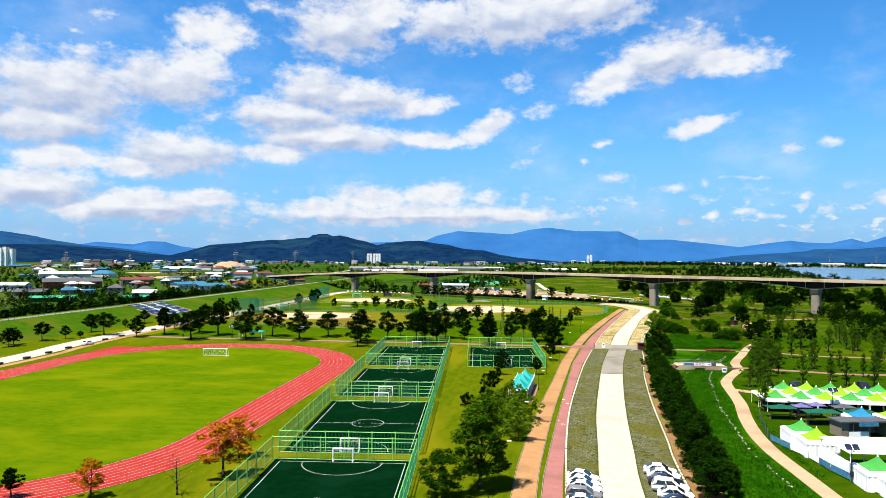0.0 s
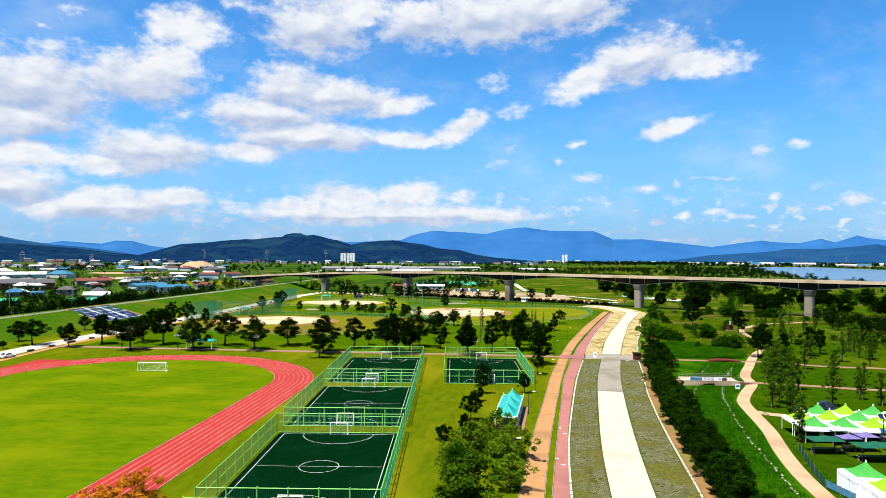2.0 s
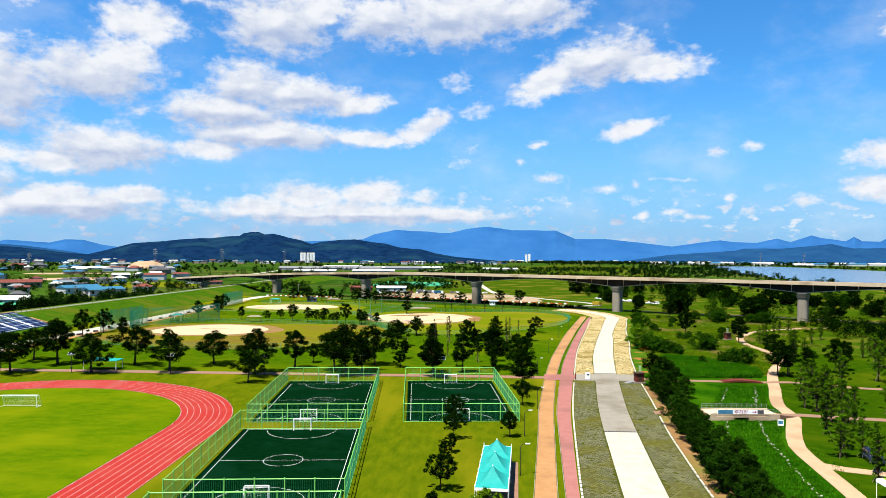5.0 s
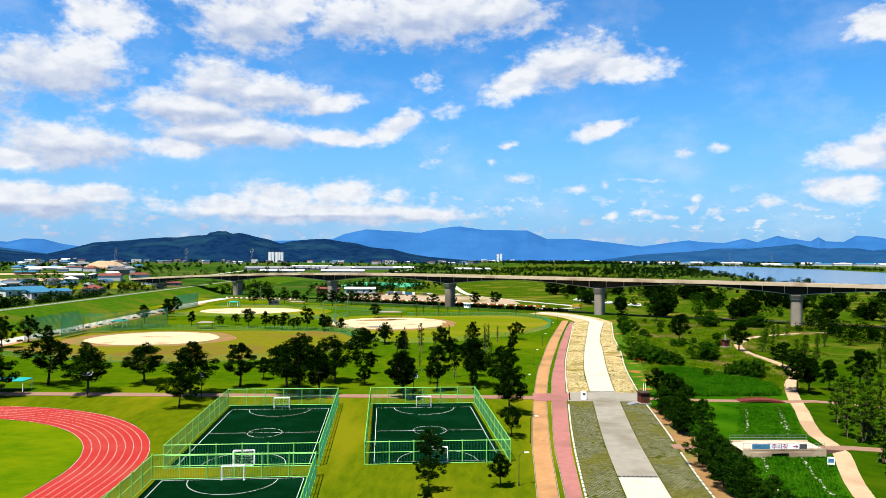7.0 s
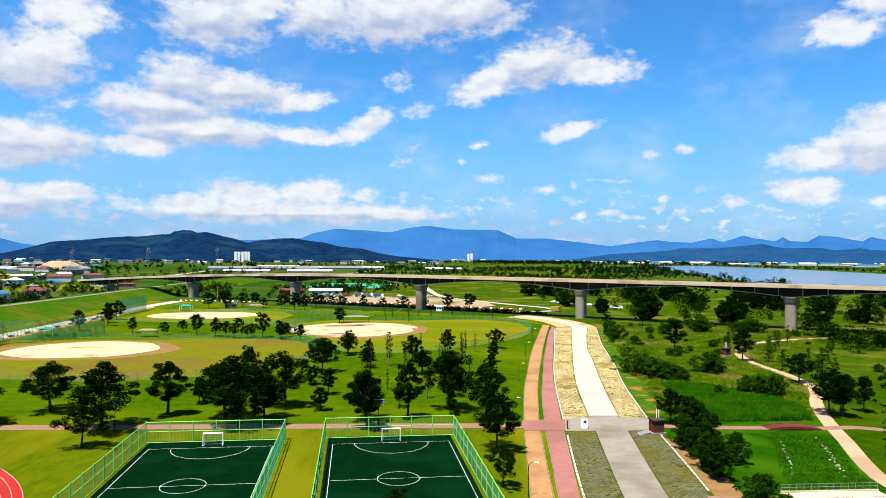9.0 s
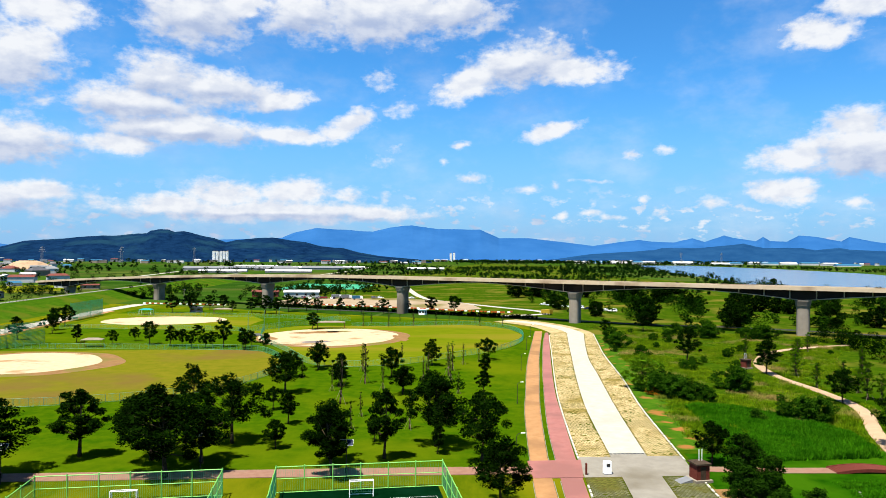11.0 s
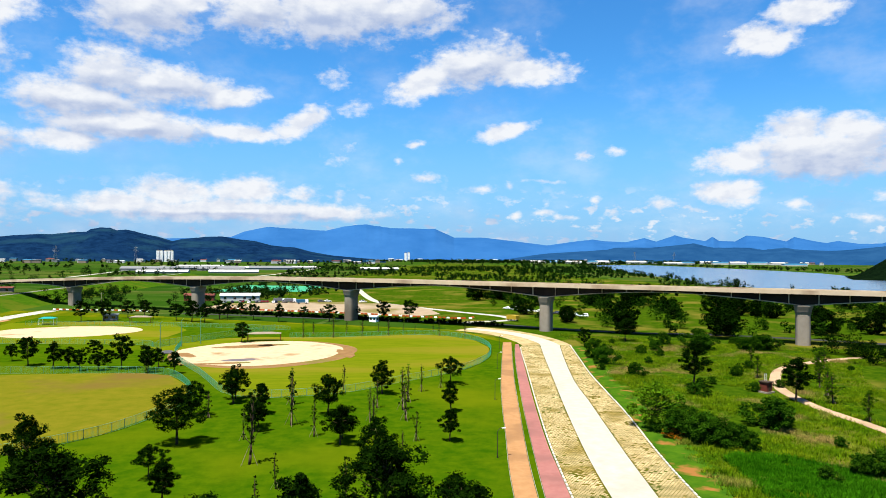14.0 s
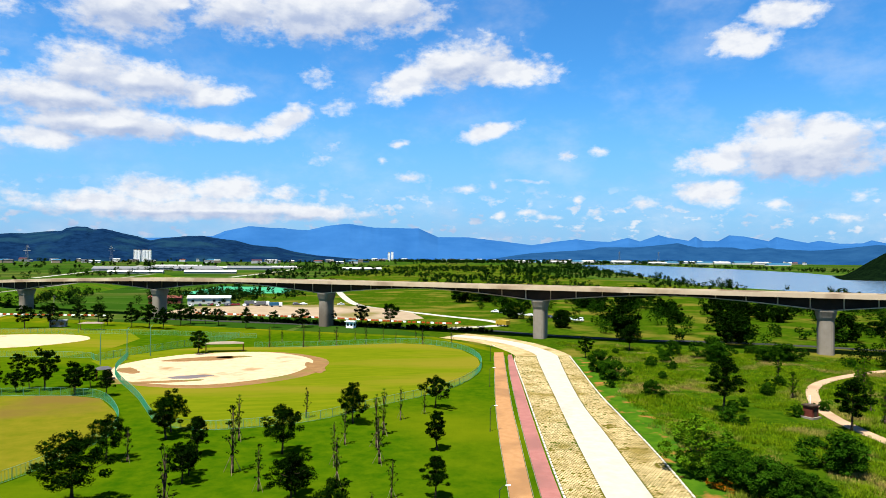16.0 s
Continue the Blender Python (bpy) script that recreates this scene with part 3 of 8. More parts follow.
hill_range("backdrop_wooded_hills", [(-60.0, 60), (-50.0, 140), (-41.6, 66), (-38.1, 69), (-34.3, 50), (-31.9, 32), (-30.2, 24), (-28.9, 43), (-27.2, 72), (-24.1, 89), (-22.3, 98), (-21.4, 98), (-20.3, 109), (-19.2, 111), (-18.9, 123), (-18.3, 132), (-17.7, 130), (-17.2, 120), (-16.6, 124), (-16.0, 118), (-15.3, 107), (-14.4, 97), (-13.4, 79), (-12.6, 89), (-10.9, 98), (-9.9, 102), (-9.2, 96), (-7.3, 82), (-6.0, 64), (-4.3, 57), (-2.9, 37), (-1.2, 22), (1.9, 8), (3.0, 4)], 3200, 650, M["hill"], "dark wooded hills behind the plain, haze painted in as navy", 7, 0.02)
hill_range("backdrop_shore_hill", [(36.0, 2), (37.2, 10), (38.4, 30), (39.8, 50), (41.5, 62), (45, 70), (52, 60), (58, 10)], 1330, 160, M["shore_hill"], "dark wooded hill on the lake shore", 11, 0.06)

# ---- levee with its crest road ----
def levee_row(y):
    return -196 + 3 * math.sin(y / 260.0)


bm = bmesh.new()
rows = []
for i in range(60):
    y = -200 + i * 20
    x = levee_row(y)
    rows.append([bm.verts.new((x + dx, y, z)) for dx, z in ((-26, -0.2), (-9, 5.0), (-4, 5.2), (2, 5.2), (20, 0.9), (27, -0.2))])
for r, s in zip(rows, rows[1:]):
    for j in range(5):
        bm.faces.new((r[j], r[j + 1], s[j + 1], s[j]))
structure("ground_levee", bm, M["levee"], "long grassy flood levee", "levee")
structure("road_levee", lane([(levee_row(y) - 1.5, y, 5.2) for y in range(-200, 980, 40)], 4.0, 0.05, 0.2, 20), M["old_concrete"], "narrow pale concrete road on the levee crest", "road")

# ---- main road, verges and cycle lanes ----
def along(pairs, step=4.0):
    return spline([(x, y) for y, x in pairs], step)


def at_y(line, ys):
    xs = np.interp(ys, [p.y for p in line], [p.x for p in line])
    return [Vector((x, y, 0)) for x, y in zip(xs, ys)]


KERB_L = along([(-130, 8), (-60, 9), (9, 11.7), (31, 12.8), (52, 14.4), (78, 17.3), (113, 21.7), (145, 26.7), (174, 31.4), (200, 36.0), (230, 42.2), (273, 51.4), (300, 57), (322, 62)])
ROAD_L = along([(-130, 13), (-60, 14), (0, 15.9), (22, 17.4), (47, 19.3), (75, 22.3), (112, 26.8), (145, 32), (158, 34), (187, 38.8), (215, 44.6), (240, 50.2), (260, 54.8), (293, 62.3), (318, 68.2)])
ROAD_R = along([(-130, 18.6), (-60, 19.6), (0, 21.4), (22, 23), (47, 25.1), (75, 28), (112, 32.5), (145, 37.7), (158, 39.7), (187, 45), (210, 49.6), (230, 53.7), (252, 58), (287, 66.7), (318, 75)])
KERB_R = along([(-130, 24), (-60, 25.6), (8, 27.9), (29, 29.5), (55, 31.6), (70, 33), (98, 36.2), (116, 39), (140, 42.3), (153, 44.2), (188, 50.4), (216, 56.6), (238, 60.9), (262, 65.6), (292, 72.6), (320, 79.1)])
ORANGE_L = along([(-130, 0), (-60, 1.8), (-1, 4.3), (16, 5.1), (51, 8.2), (94, 13), (113, 15), (142, 19), (154, 20.8), (183, 25.6), (204, 29.8), (230, 35), (254, 40.2), (290, 48.6), (326, 57)])
ORANGE_R = along([(-130, 3), (-60, 4.8), (-1, 7.4), (16, 8.3), (51, 11.2), (94, 15.7), (113, 17.8), (142, 21.7), (154, 23.5), (183, 28.6), (204, 32.8), (230, 38.3), (254, 43.4), (290, 51.6), (326, 60)])
PINK_L = along([(-130, 4), (-60, 5.7), (-1, 8.2), (17, 9.4), (56, 12.9), (100, 17.2), (113, 18.6), (142, 22.8), (152, 24.4), (175, 28.2), (216, 36.4), (247, 43), (290, 52.6), (321, 60.2)])
PINK_R = along([(-130, 7.4), (-60, 8.4), (0, 10.9), (17, 11.8), (56, 14.6), (100, 19.6), (113, 21.3), (142, 25.9), (154, 27.8), (183, 32.8), (200, 35.7), (230, 41.8), (269, 50.2), (321, 61.4)])


def strip(name, a, b, y0, y1, z, mat, label, category="road"):
    ys = np.arange(y0, y1 + 0.01, (y1 - y0) / max(2, round((y1 - y0) / 4)))
    return structure(name, strip_between(at_y(a, ys), at_y(b, ys), z), mat, label, category)


strip("road_concrete_south", ROAD_L, ROAD_R, -120, 95.6, 0.10, M["concrete"], "pale concrete park road")
strip("road_concrete_gate", ROAD_L, ROAD_R, 95.6, 156, 0.10, M["road_grey"], "greyer concrete stretch of road before the gate")
strip("road_concrete_north", ROAD_L, ROAD_R, 156, 317, 0.10, M["concrete"], "pale concrete park road")
strip("pavement_parking_west", KERB_L, ROAD_L, -120, 145.5, 0.08, M["soil"], "grass-filled paver parking strip", "pavement")
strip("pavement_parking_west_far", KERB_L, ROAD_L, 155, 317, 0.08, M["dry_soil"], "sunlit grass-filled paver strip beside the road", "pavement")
strip("pavement_parking_east", ROAD_R, KERB_R, -120, 145.5, 0.08, M["soil"], "grass-filled paver parking strip", "pavement")
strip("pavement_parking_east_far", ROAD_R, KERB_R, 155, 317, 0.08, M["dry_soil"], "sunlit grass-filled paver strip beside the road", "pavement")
strip("pavement_gate_west", KERB_L, ROAD_L, 145.5, 155, 0.09, M["road_grey"], "bare concrete apron at the road gate", "pavement")
strip("pavement_gate_east", ROAD_R, KERB_R, 145.5, 155, 0.09, M["road_grey"], "bare concrete apron at the road gate", "pavement")
strip("path_cycle_orange", ORANGE_L, ORANGE_R, -120, 326, 0.09, M["orange"], "smooth orange paved walking lane", "path")
strip("path_cycle_pink", PINK_L, PINK_R, -120, 321, 0.09, M["pink"], "smooth pink paved cycle lane", "path")
structure("road_bend", lane([(71.5, 316), (71.8, 328), (68.8, 346), (61.5, 361), (52, 371)], 6.2, 0.11), M["concrete"], "pale concrete road bending away under the bridge", "road")
# this near-black lane also paints the shadow strip of the bridge
structure("road_bridge_shadow", lane([(200, 305), (171, 328), (141, 344), (115, 352), (85, 372), (60, 392), (-10, 420), (-80, 452)], 5.0, 0.07), M["asphalt"], "dark asphalt lane below the bridge, with the bridge shadow painted in", "road")
structure("pavement_bend", lane([(70.2, 316), (70.4, 328), (67.5, 346), (60.5, 361), (52, 371)], 17.0, 0.078), M["sand_paver"], "sandy paver strip round the road bend", "pavement")
structure("road_far_bank", lane([(56, 398), (72, 402), (81, 410), (78, 428), (62, 452), (40, 490), (20, 540), (10, 700)], 5.0, 0.06), M["concrete"], "pale road winding away beyond the bridge", "road")
structure("path_cross", lane([(-150, 149), (-100, 149), (-50, 149), (0, 149.2), (20, 148.8), (27, 148.4)], 3.4, 0.13), M["path"], "narrow brick footpath across the park", "path")
structure("path_cross_east", lane([(44, 148.5), (55, 147.2), (63.8, 146.8)], 2.4, 0.13), M["path"], "narrow brick footpath to the stream", "path")
structure("path_stream", lane([(46.5, -40), (45.6, 5), (45.4, 14), (45.1, 25), (45.9, 37), (48.0, 50), (50.4, 61), (51.8, 70), (53, 79), (54.6, 88.4), (58.9, 99), (63.2, 108.2), (64.5, 114), (65.2, 119), (68.2, 127.6), (72.6, 138), (76, 147), (84, 165), (95, 185), (98, 203), (98.5, 220), (103, 238), (111, 252), (122, 265), (139, 275), (160, 282)], 2.6, 0.12), M["pale_path"], "winding pale clay walking path", "path")
structure("path_market", lane([(53.4, 78.5), (56, 76.5), (60, 75), (66, 74.4), (78, 75)], 2.6, 0.118), M["pale_path"], "pale clay spur path to the market tents", "path")
structure("path_bridge_ramp", lane([(59.2, 108.5, 0.95), (61.2, 109.3, 0.5), (63.8, 110.8, 0)], 2.8, 0.12, 0.9, 0.8), M["path"], "short brick ramp down from the footbridge", "path")
structure("path_garden", lane([(63.4, 111.0), (66, 111.2), (71, 110), (80, 108.2), (90, 105.5), (110, 106), (140, 100)], 2.5, 0.125), M["path"], "brick garden path between young trees", "path")
structure("path_garden_north", lane([(72.4, 146.2), (80, 147), (95, 140), (112, 138), (140, 126)], 2.4, 0.125), M["path"], "brick garden path between young trees", "path")
structure("path_bridge_link", lane([(37.5, 111.4), (41, 110.9, 0), (43.5, 110.0, 0.3), (46.8, 108.7, 0.95)], 2.6, 0.12, 0.9, 1.0), M["path"], "short brick path to the footbridge", "path")
structure("road_service", lane([(-143, -150), (-143.5, 0), (-145, 90), (-149.5, 124), (-151, 154), (-151, 200), (-150, 280), (-151, 350), (-153, 420), (-150, 470)], 8.5, 0.08), M["concrete"], "broad pale service road along the levee foot", "road")
structure("path_service", lane([(-137, -150), (-137, 0), (-138, 92), (-141.5, 118), (-144.8, 154), (-145, 200), (-144, 280), (-145, 350), (-147, 420)], 2.6, 0.10), M["orange"], "orange cycle lane beside the service road", "path")

# ---- running track ----
TN, TS = Vector((-87.8, 92, 0)), Vector((-86.4, 19, 0))


def oval(r, n=40):
    """The oval line at a distance from the two turning centres."""
    axis = math.atan2((TN - TS).y, (TN - TS).x)
    out = []
    for c, start in ((TN, axis - math.pi / 2), (TS, axis + math.pi / 2)):
        for i in range(n + 1):
            a = start + math.pi * i / n
            out.append(c + Vector((r * math.cos(a), r * math.sin(a), 0)))
    return out


def ring(r0, r1, z, depth):
    a, b = oval(r0), oval(r1)
    return strip_between(a + a[:1], b + b[:1], z, depth)


structure("track_running", ring(35.0, 44.7, 0.10, 0.25), M["track"], "red rubber running track", "running track")
structure("track_straight_end", sheet([(-131.7, 92), (-121.9, 92), (-122, 122), (-131.8, 122)], 0.096, 0.2), M["track"], "red rubber end of the sprint straight", "running track")
for k in range(9):
    r = 35.05 + k * 1.2
    structure("track_lane_line", ring(r - 0.022, r + 0.022, 0.106, 0.02), M["court_line"], "thin white painted lane line", "lane line")
inner = oval(34.9)
structure("lawn_stadium", sheet([(p.x, p.y) for p in inner], 0.07, 0.2), M["field"], "yellow-green football field inside the track", "lawn")

# ---- ball courts ----
COURT = Matrix.Rotation(radians(4.9), 4, "Z")


def court_xy(u, v, z=0.0):
    return COURT @ Vector((u, v, z))


def quad(u0, u1, v0, v1):
    return [court_xy(u, v) for u, v in ((u0, v0), (u1, v0), (u1, v1), (u0, v1))]


def arc_line(bm, cu, cv, r, a0, a1, w=0.075, z=0.13, n=36):
    pts = []
    for i in range(n + 1):
        a = a0 + (a1 - a0) * i / n
        pts.append([bm.verts.new(court_xy(cu + (r + s) * math.cos(a), cv + (r + s) * math.sin(a), z)) for s in (-w / 2, w / 2)])
    for p, q in zip(pts, pts[1:]):
        bm.faces.new((p[0], p[1], q[1], q[0]))


def bar_line(bm, u0, v0, u1, v1, w=0.075, z=0.13):
    d = Vector((u1 - u0, v1 - v0, 0)).normalized()
    n = Vector((-d.y, d.x, 0)) * w / 2
    bm.faces.new([bm.verts.new(court_xy(*(Vector((u, v, 0)) + s * n).xy, z)) for u, v, s in ((u0, v0, 1), (u0, v0, -1), (u1, v1, -1), (u1, v1, 1))])


def court(u0, u1, v0, v1):
    structure("court_turf", sheet(quad(u0 + 0.6, u1 - 0.6, v0 + 0.2, v1 - 0.2), 0.11, 0.2), M["turf"], "dark green artificial turf ball court", "ball court")
    um, half, vm = (u0 + u1) / 2, 9.5, (v0 + v1) / 2 - (1.5 if v1 - v0 > 40 else 0)
    lo, hi = vm - 18.0, vm + 18.0
    bm = bmesh.new()
    for a in ((um - half, lo, um - half, hi), (um + half, lo, um + half, hi), (um - half, lo, um + half, lo), (um - half, hi, um + half, hi), (um - half, vm, um + half, vm)):
        bar_line(bm, *a)
    arc_line(bm, um, vm, 2.9, 0, 2 * math.pi)
    arc_line(bm, um, lo, 6.0, 0, math.pi), arc_line(bm, um, hi, 6.0, math.pi, 2 * math.pi)
    structure("court_lines", bm, M["court_line"], "white painted court lines", "court lines")


COURTS = [(-31.4, -9.3, 101.2, 142.0), (-31.4, -9.3, 59.0, 96.3), (-31.4, -9.3, 16.2, 54.4), (-31.4, -9.3, -26.0, 12.7), (-2.7, 19.0, 101.2, 142.0)]
for c in COURTS:
    court(*c)

# ---- baseball fields ----
disc_sheet("lawn_ball_field_east", [(-60, 322), (-47, 300), (-33, 268), (-24.4, 247), (-19, 242), (-12.8, 240.5), (2.7, 244), (17.7, 256.5), (31.6, 268.7), (40.4, 281.9), (46.5, 297), (49.5, 315), (48, 333), (40, 346), (30, 351), (0, 346), (-30, 347), (-42, 344)], 0.07, M["ball"], "mown light-green baseball outfield", "lawn")
disc_sheet("lawn_ball_field_west", [(-140, 270), (-62, 274.5), (-48, 273), (-40.8, 269.3), (-33.9, 256.2), (-30, 243), (-31, 230), (-38, 212), (-52, 200), (-75, 193), (-100, 196), (-140, 215)], 0.07, M["dry"], "dry yellowish baseball outfield", "lawn")
disc_sheet("lawn_ball_field_north", [(-135, 340), (-70, 330), (-62, 350), (-60, 372), (-70, 395), (-100, 410), (-140, 405)], 0.07, M["ball"], "mown light-green baseball outfield", "lawn")
disc_sheet("dirt_infield_east_edge", blob(-22, 307, 28.5, 28, 0.1, 0.03, seed=2), 0.085, M["dirt"], "brown worn dirt rim of the infield", "dirt")
disc_sheet("dirt_infield_east", blob(-24, 309, 26, 26, 0.1, 0.03, seed=2), 0.10, M["sand"], "pale sandy baseball infield with damp patches", "infield")
for cx, cy, rx, ry, turn, seed in ((-30, 322, 8.5, 4.2, 0.2, 21), (-22, 325, 5.0, 2.2, 0.0, 22), (-45, 304, 2.6, 4.6, 0.5, 24), (-33, 287, 9.0, 1.6, 0.15, 25), (2.5, 304, 2.6, 7.5, 0.2, 26)):
    disc_sheet("dirt_damp_patch", blob(cx, cy, rx, ry, turn, 0.16, seed=seed), 0.112, M["dirt"], "damp brown patch on the sandy infield", "dirt")
disc_sheet("water_puddle", blob(-27.5, 293, 5.2, 2.2, 0.1, 0.14, seed=23), 0.116, M["mud"], "shallow puddle on the sandy infield", "puddle")
disc_sheet("dirt_infield_west_edge", blob(-104.5, 247, 28, 23.5, 0.1, 0.05, seed=3), 0.085, M["dirt"], "brown worn dirt rim of the infield", "dirt")
disc_sheet("dirt_infield_west", blob(-104.4, 248, 21.8, 20, 0.1, 0.04, seed=3), 0.10, M["sand"], "pale sandy baseball infield", "infield")
disc_sheet("dirt_infield_north", blob(-104, 370, 26, 20, 0.1, 0.03, seed=4), 0.10, M["sand"], "pale sandy baseball infield", "infield")
disc_sheet("dirt_car_park", [(-80, 474), (-28, 458), (0, 446), (36, 428), (50, 440), (48, 470), (38, 500), (10, 528), (-30, 530), (-70, 520)], 0.09, M["earth"], "pale bare earth car park beyond the bridge", "car park")

# ---- bridge ----
B0, BD = Vector((4.3, 410.5, 0)), Vector((-78.7, 49.2, 0))
BN = Vector((BD.y, -BD.x, 0)).normalized()
if BN.y > 0:
    BN = -BN


def deck_z(k):
    return 19.4 - (0.1 * k + 0.85 * k * k if k > 0 else 0.0)


def bridge_point(k, off, z):
    p = B0 + BD * k + BN * off
    return Vector((p.x, p.y, z))


def girder_depth(k):
    f = abs((k % 1.0) - 0.5) * 2
    return 0.8 + 3.3 * f ** 1.6


def sweep(section, k0, k1, n, closed=True):
    """A bar along the bridge; section gives (offset, height) pairs at k."""
    bm = bmesh.new()
    rows = [[bm.verts.new(bridge_point(k, o, z)) for o, z in section(k)] for k in (k0 + (k1 - k0) * i / n for i in range(n + 1))]
    m = len(rows[0])
    for r, s in zip(rows, rows[1:]):
        for j in range(m if closed else m - 1):
            q = (j + 1) % m
            bm.faces.new((r[j], r[q], s[q], s[j]))
    bm.faces.new(rows[0][::-1]), bm.faces.new(rows[-1])
    bmesh.ops.recalc_face_normals(bm, faces=bm.faces)
    return bm


K0, K1 = -5.0, 3.35
bridge = thing("road_bridge", "long haunched-girder road bridge on concrete piers", "bridge")
part("deck", sweep(lambda k: ((5.2, deck_z(k) - 1.0), (5.2, deck_z(k) - 0.55), (-5.2, deck_z(k) - 0.55), (-5.2, deck_z(k) - 1.0), (-3, deck_z(k) - 1.3), (3, deck_z(k) - 1.3)), K0, K1, 90), M["bridge"], bridge, "pale weathered concrete bridge deck")
for off in (5.25, -5.25):
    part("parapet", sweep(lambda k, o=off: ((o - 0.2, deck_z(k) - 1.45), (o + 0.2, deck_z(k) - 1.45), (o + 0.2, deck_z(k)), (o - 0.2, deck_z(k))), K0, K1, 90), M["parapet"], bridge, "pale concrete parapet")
# the girder colour already holds the shade of the overhang
part("girder", sweep(lambda k: ((3.4, deck_z(k) - 1.25), (-3.4, deck_z(k) - 1.25), (-3.1, deck_z(k) - 1.25 - girder_depth(k)), (3.1, deck_z(k) - 1.25 - girder_depth(k))), K0, K1, 250), M["girder"], bridge, "brown box girder with the shade of the deck painted in")
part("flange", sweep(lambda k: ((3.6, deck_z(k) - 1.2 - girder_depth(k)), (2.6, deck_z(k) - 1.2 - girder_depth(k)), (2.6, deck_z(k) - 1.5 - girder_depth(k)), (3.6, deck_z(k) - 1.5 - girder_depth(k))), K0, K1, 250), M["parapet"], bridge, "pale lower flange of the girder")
for i in range(int((K1 - K0) * 10)):
    k = K0 + (i + 0.5) / 10
    bm = bmesh.new()
    a, b = bridge_point(k, 3.45, deck_z(k) - 1.2), bridge_point(k, 3.3, deck_z(k) - 1.25 - girder_depth(k))
    tube(bm, a, b, 0.2, 0.2, 4)
    part("stiffener", bm, M["parapet"], bridge)
for k in range(-4, 4):
    p = bridge_point(k, 0, 0)
    top = deck_z(k) - 1.3 - girder_depth(k)
    bm = bmesh.new()
    secs = ((-0.5, 1.0), (top - 3.2, 1.0), (top - 2.2, 1.12), (top - 1.8, 1.15), (top - 0.4, 1.28), (top, 1.28))
    rings = []
    for z, f in secs:
        rr = []
        for i in range(20):
            a = 2 * math.pi * i / 20
            o, s = 3.3 * f * math.copysign(abs(math.cos(a)) ** 0.6, math.cos(a)), 2.4 * f * math.copysign(abs(math.sin(a)) ** 0.6, math.sin(a))
            rr.append(bm.verts.new(p + BN * o + BD.normalized() * s + Vector((0, 0, z))))
        rings.append(rr)
    for r, s in zip(rings, rings[1:]):
        for i in range(20):
            j = (i + 1) % 20
            bm.faces.new((r[i], r[j], s[j], s[i]))
    bm.faces.new(rings[-1])
    bmesh.ops.recalc_face_normals(bm, faces=bm.faces)
    part("pier", bm, M["bridge"], bridge, "tall rounded concrete pier with a wider cap")


# ---- more materials for things ----
M["teal"] = material("turquoise_canvas", (0.0076, 0.19, 0.175), (0.0152, 0.228, 0.209), 1.2, 0.6)
M["lime"] = material("lime_canvas", (0.137, 0.258, 0.0076), (0.167, 0.296, 0.0114), 1.2, 0.6)
M["green_canvas"] = material("green_canvas", (0.0304, 0.19, 0.0304), (0.0456, 0.228, 0.0418), 1.2, 0.6)
M["white_canvas"] = material("white_canvas", (0.74, 0.75, 0.76), (0.84, 0.84, 0.84), 1.5, 0.65, bump=0.03, bump_scale=2)
M["blue_canvas"] = material("blue_canvas", (0.0114, 0.114, 0.228), (0.019, 0.152, 0.274), 1.2, 0.6)
M["dark_green_canvas"] = material("dark_green_net", (0.00376, 0.0494, 0.0304), (0.0076, 0.0722, 0.0418), 1.2, 0.8)
M["purple_canvas"] = material("purple_cover", (0.0836, 0.0684, 0.19), (0.122, 0.103, 0.236), 1.2, 0.6)
M["red_box"] = material("red_brick_cladding", (0.076, 0.0171, 0.0114), (0.114, 0.0266, 0.0171), 4.0, 0.8)
M["glass"] = material("dark_glass", (0.0082, 0.00984, 0.0123), (0.0164, 0.01804, 0.02132), 1.0, 0.06, specular=0.8)
M["tyre"] = material("tyre_rubber", (0.00886, 0.00886, 0.00886), (0.0185, 0.0185, 0.0185), 4.0, 0.9)
M["car_white"] = material("white_car_paint", (0.76, 0.76, 0.77), (0.82, 0.82, 0.82), 0.6, 0.3, specular=0.4)
M["car_dark"] = material("dark_blue_car_paint", (0.0076, 0.0114, 0.0266), (0.0114, 0.0152, 0.0342), 0.6, 0.2, specular=0.6)
M["car_grey"] = material("grey_car_paint", (0.114, 0.106, 0.11), (0.137, 0.129, 0.129), 0.6, 0.25, specular=0.6)
M["car_red"] = material("red_car_paint", (0.171, 0.0114, 0.0114), (0.19, 0.0152, 0.0152), 0.6, 0.25, specular=0.6)
M["yellow"] = material("yellow_paint", (0.266, 0.182, 0.0114), (0.296, 0.209, 0.019), 1.0, 0.5)
M["orange_plastic"] = material("orange_plastic", (0.285, 0.0456, 0.0076), (0.323, 0.0646, 0.0114), 1.0, 0.6)
M["stone"] = material("pale_boulder", (0.216, 0.211, 0.171), (0.297, 0.288, 0.243), 2.0, 0.9, vary=0.25)
M["solar"] = material("solar_cells", (0.00984, 0.01312, 0.0246), (0.0164, 0.02132, 0.041), 1.0, 0.15, specular=0.7)
M["banner_pink"] = material("pink_lettering", (0.266, 0.019, 0.0608), (0.285, 0.0266, 0.076), 2.0, 0.6)
M["banner_blue"] = material("blue_banner_print", (0.019, 0.114, 0.228), (0.076, 0.209, 0.296), 1.3, 0.6)
M["seat_blue"] = material("blue_seating", (0.038, 0.0608, 0.16), (0.057, 0.0836, 0.19), 1.0, 0.6)
M["roof_blue"] = material("blue_roof_sheet", (0.019, 0.0913, 0.167), (0.0342, 0.125, 0.205), 0.3, 0.5)
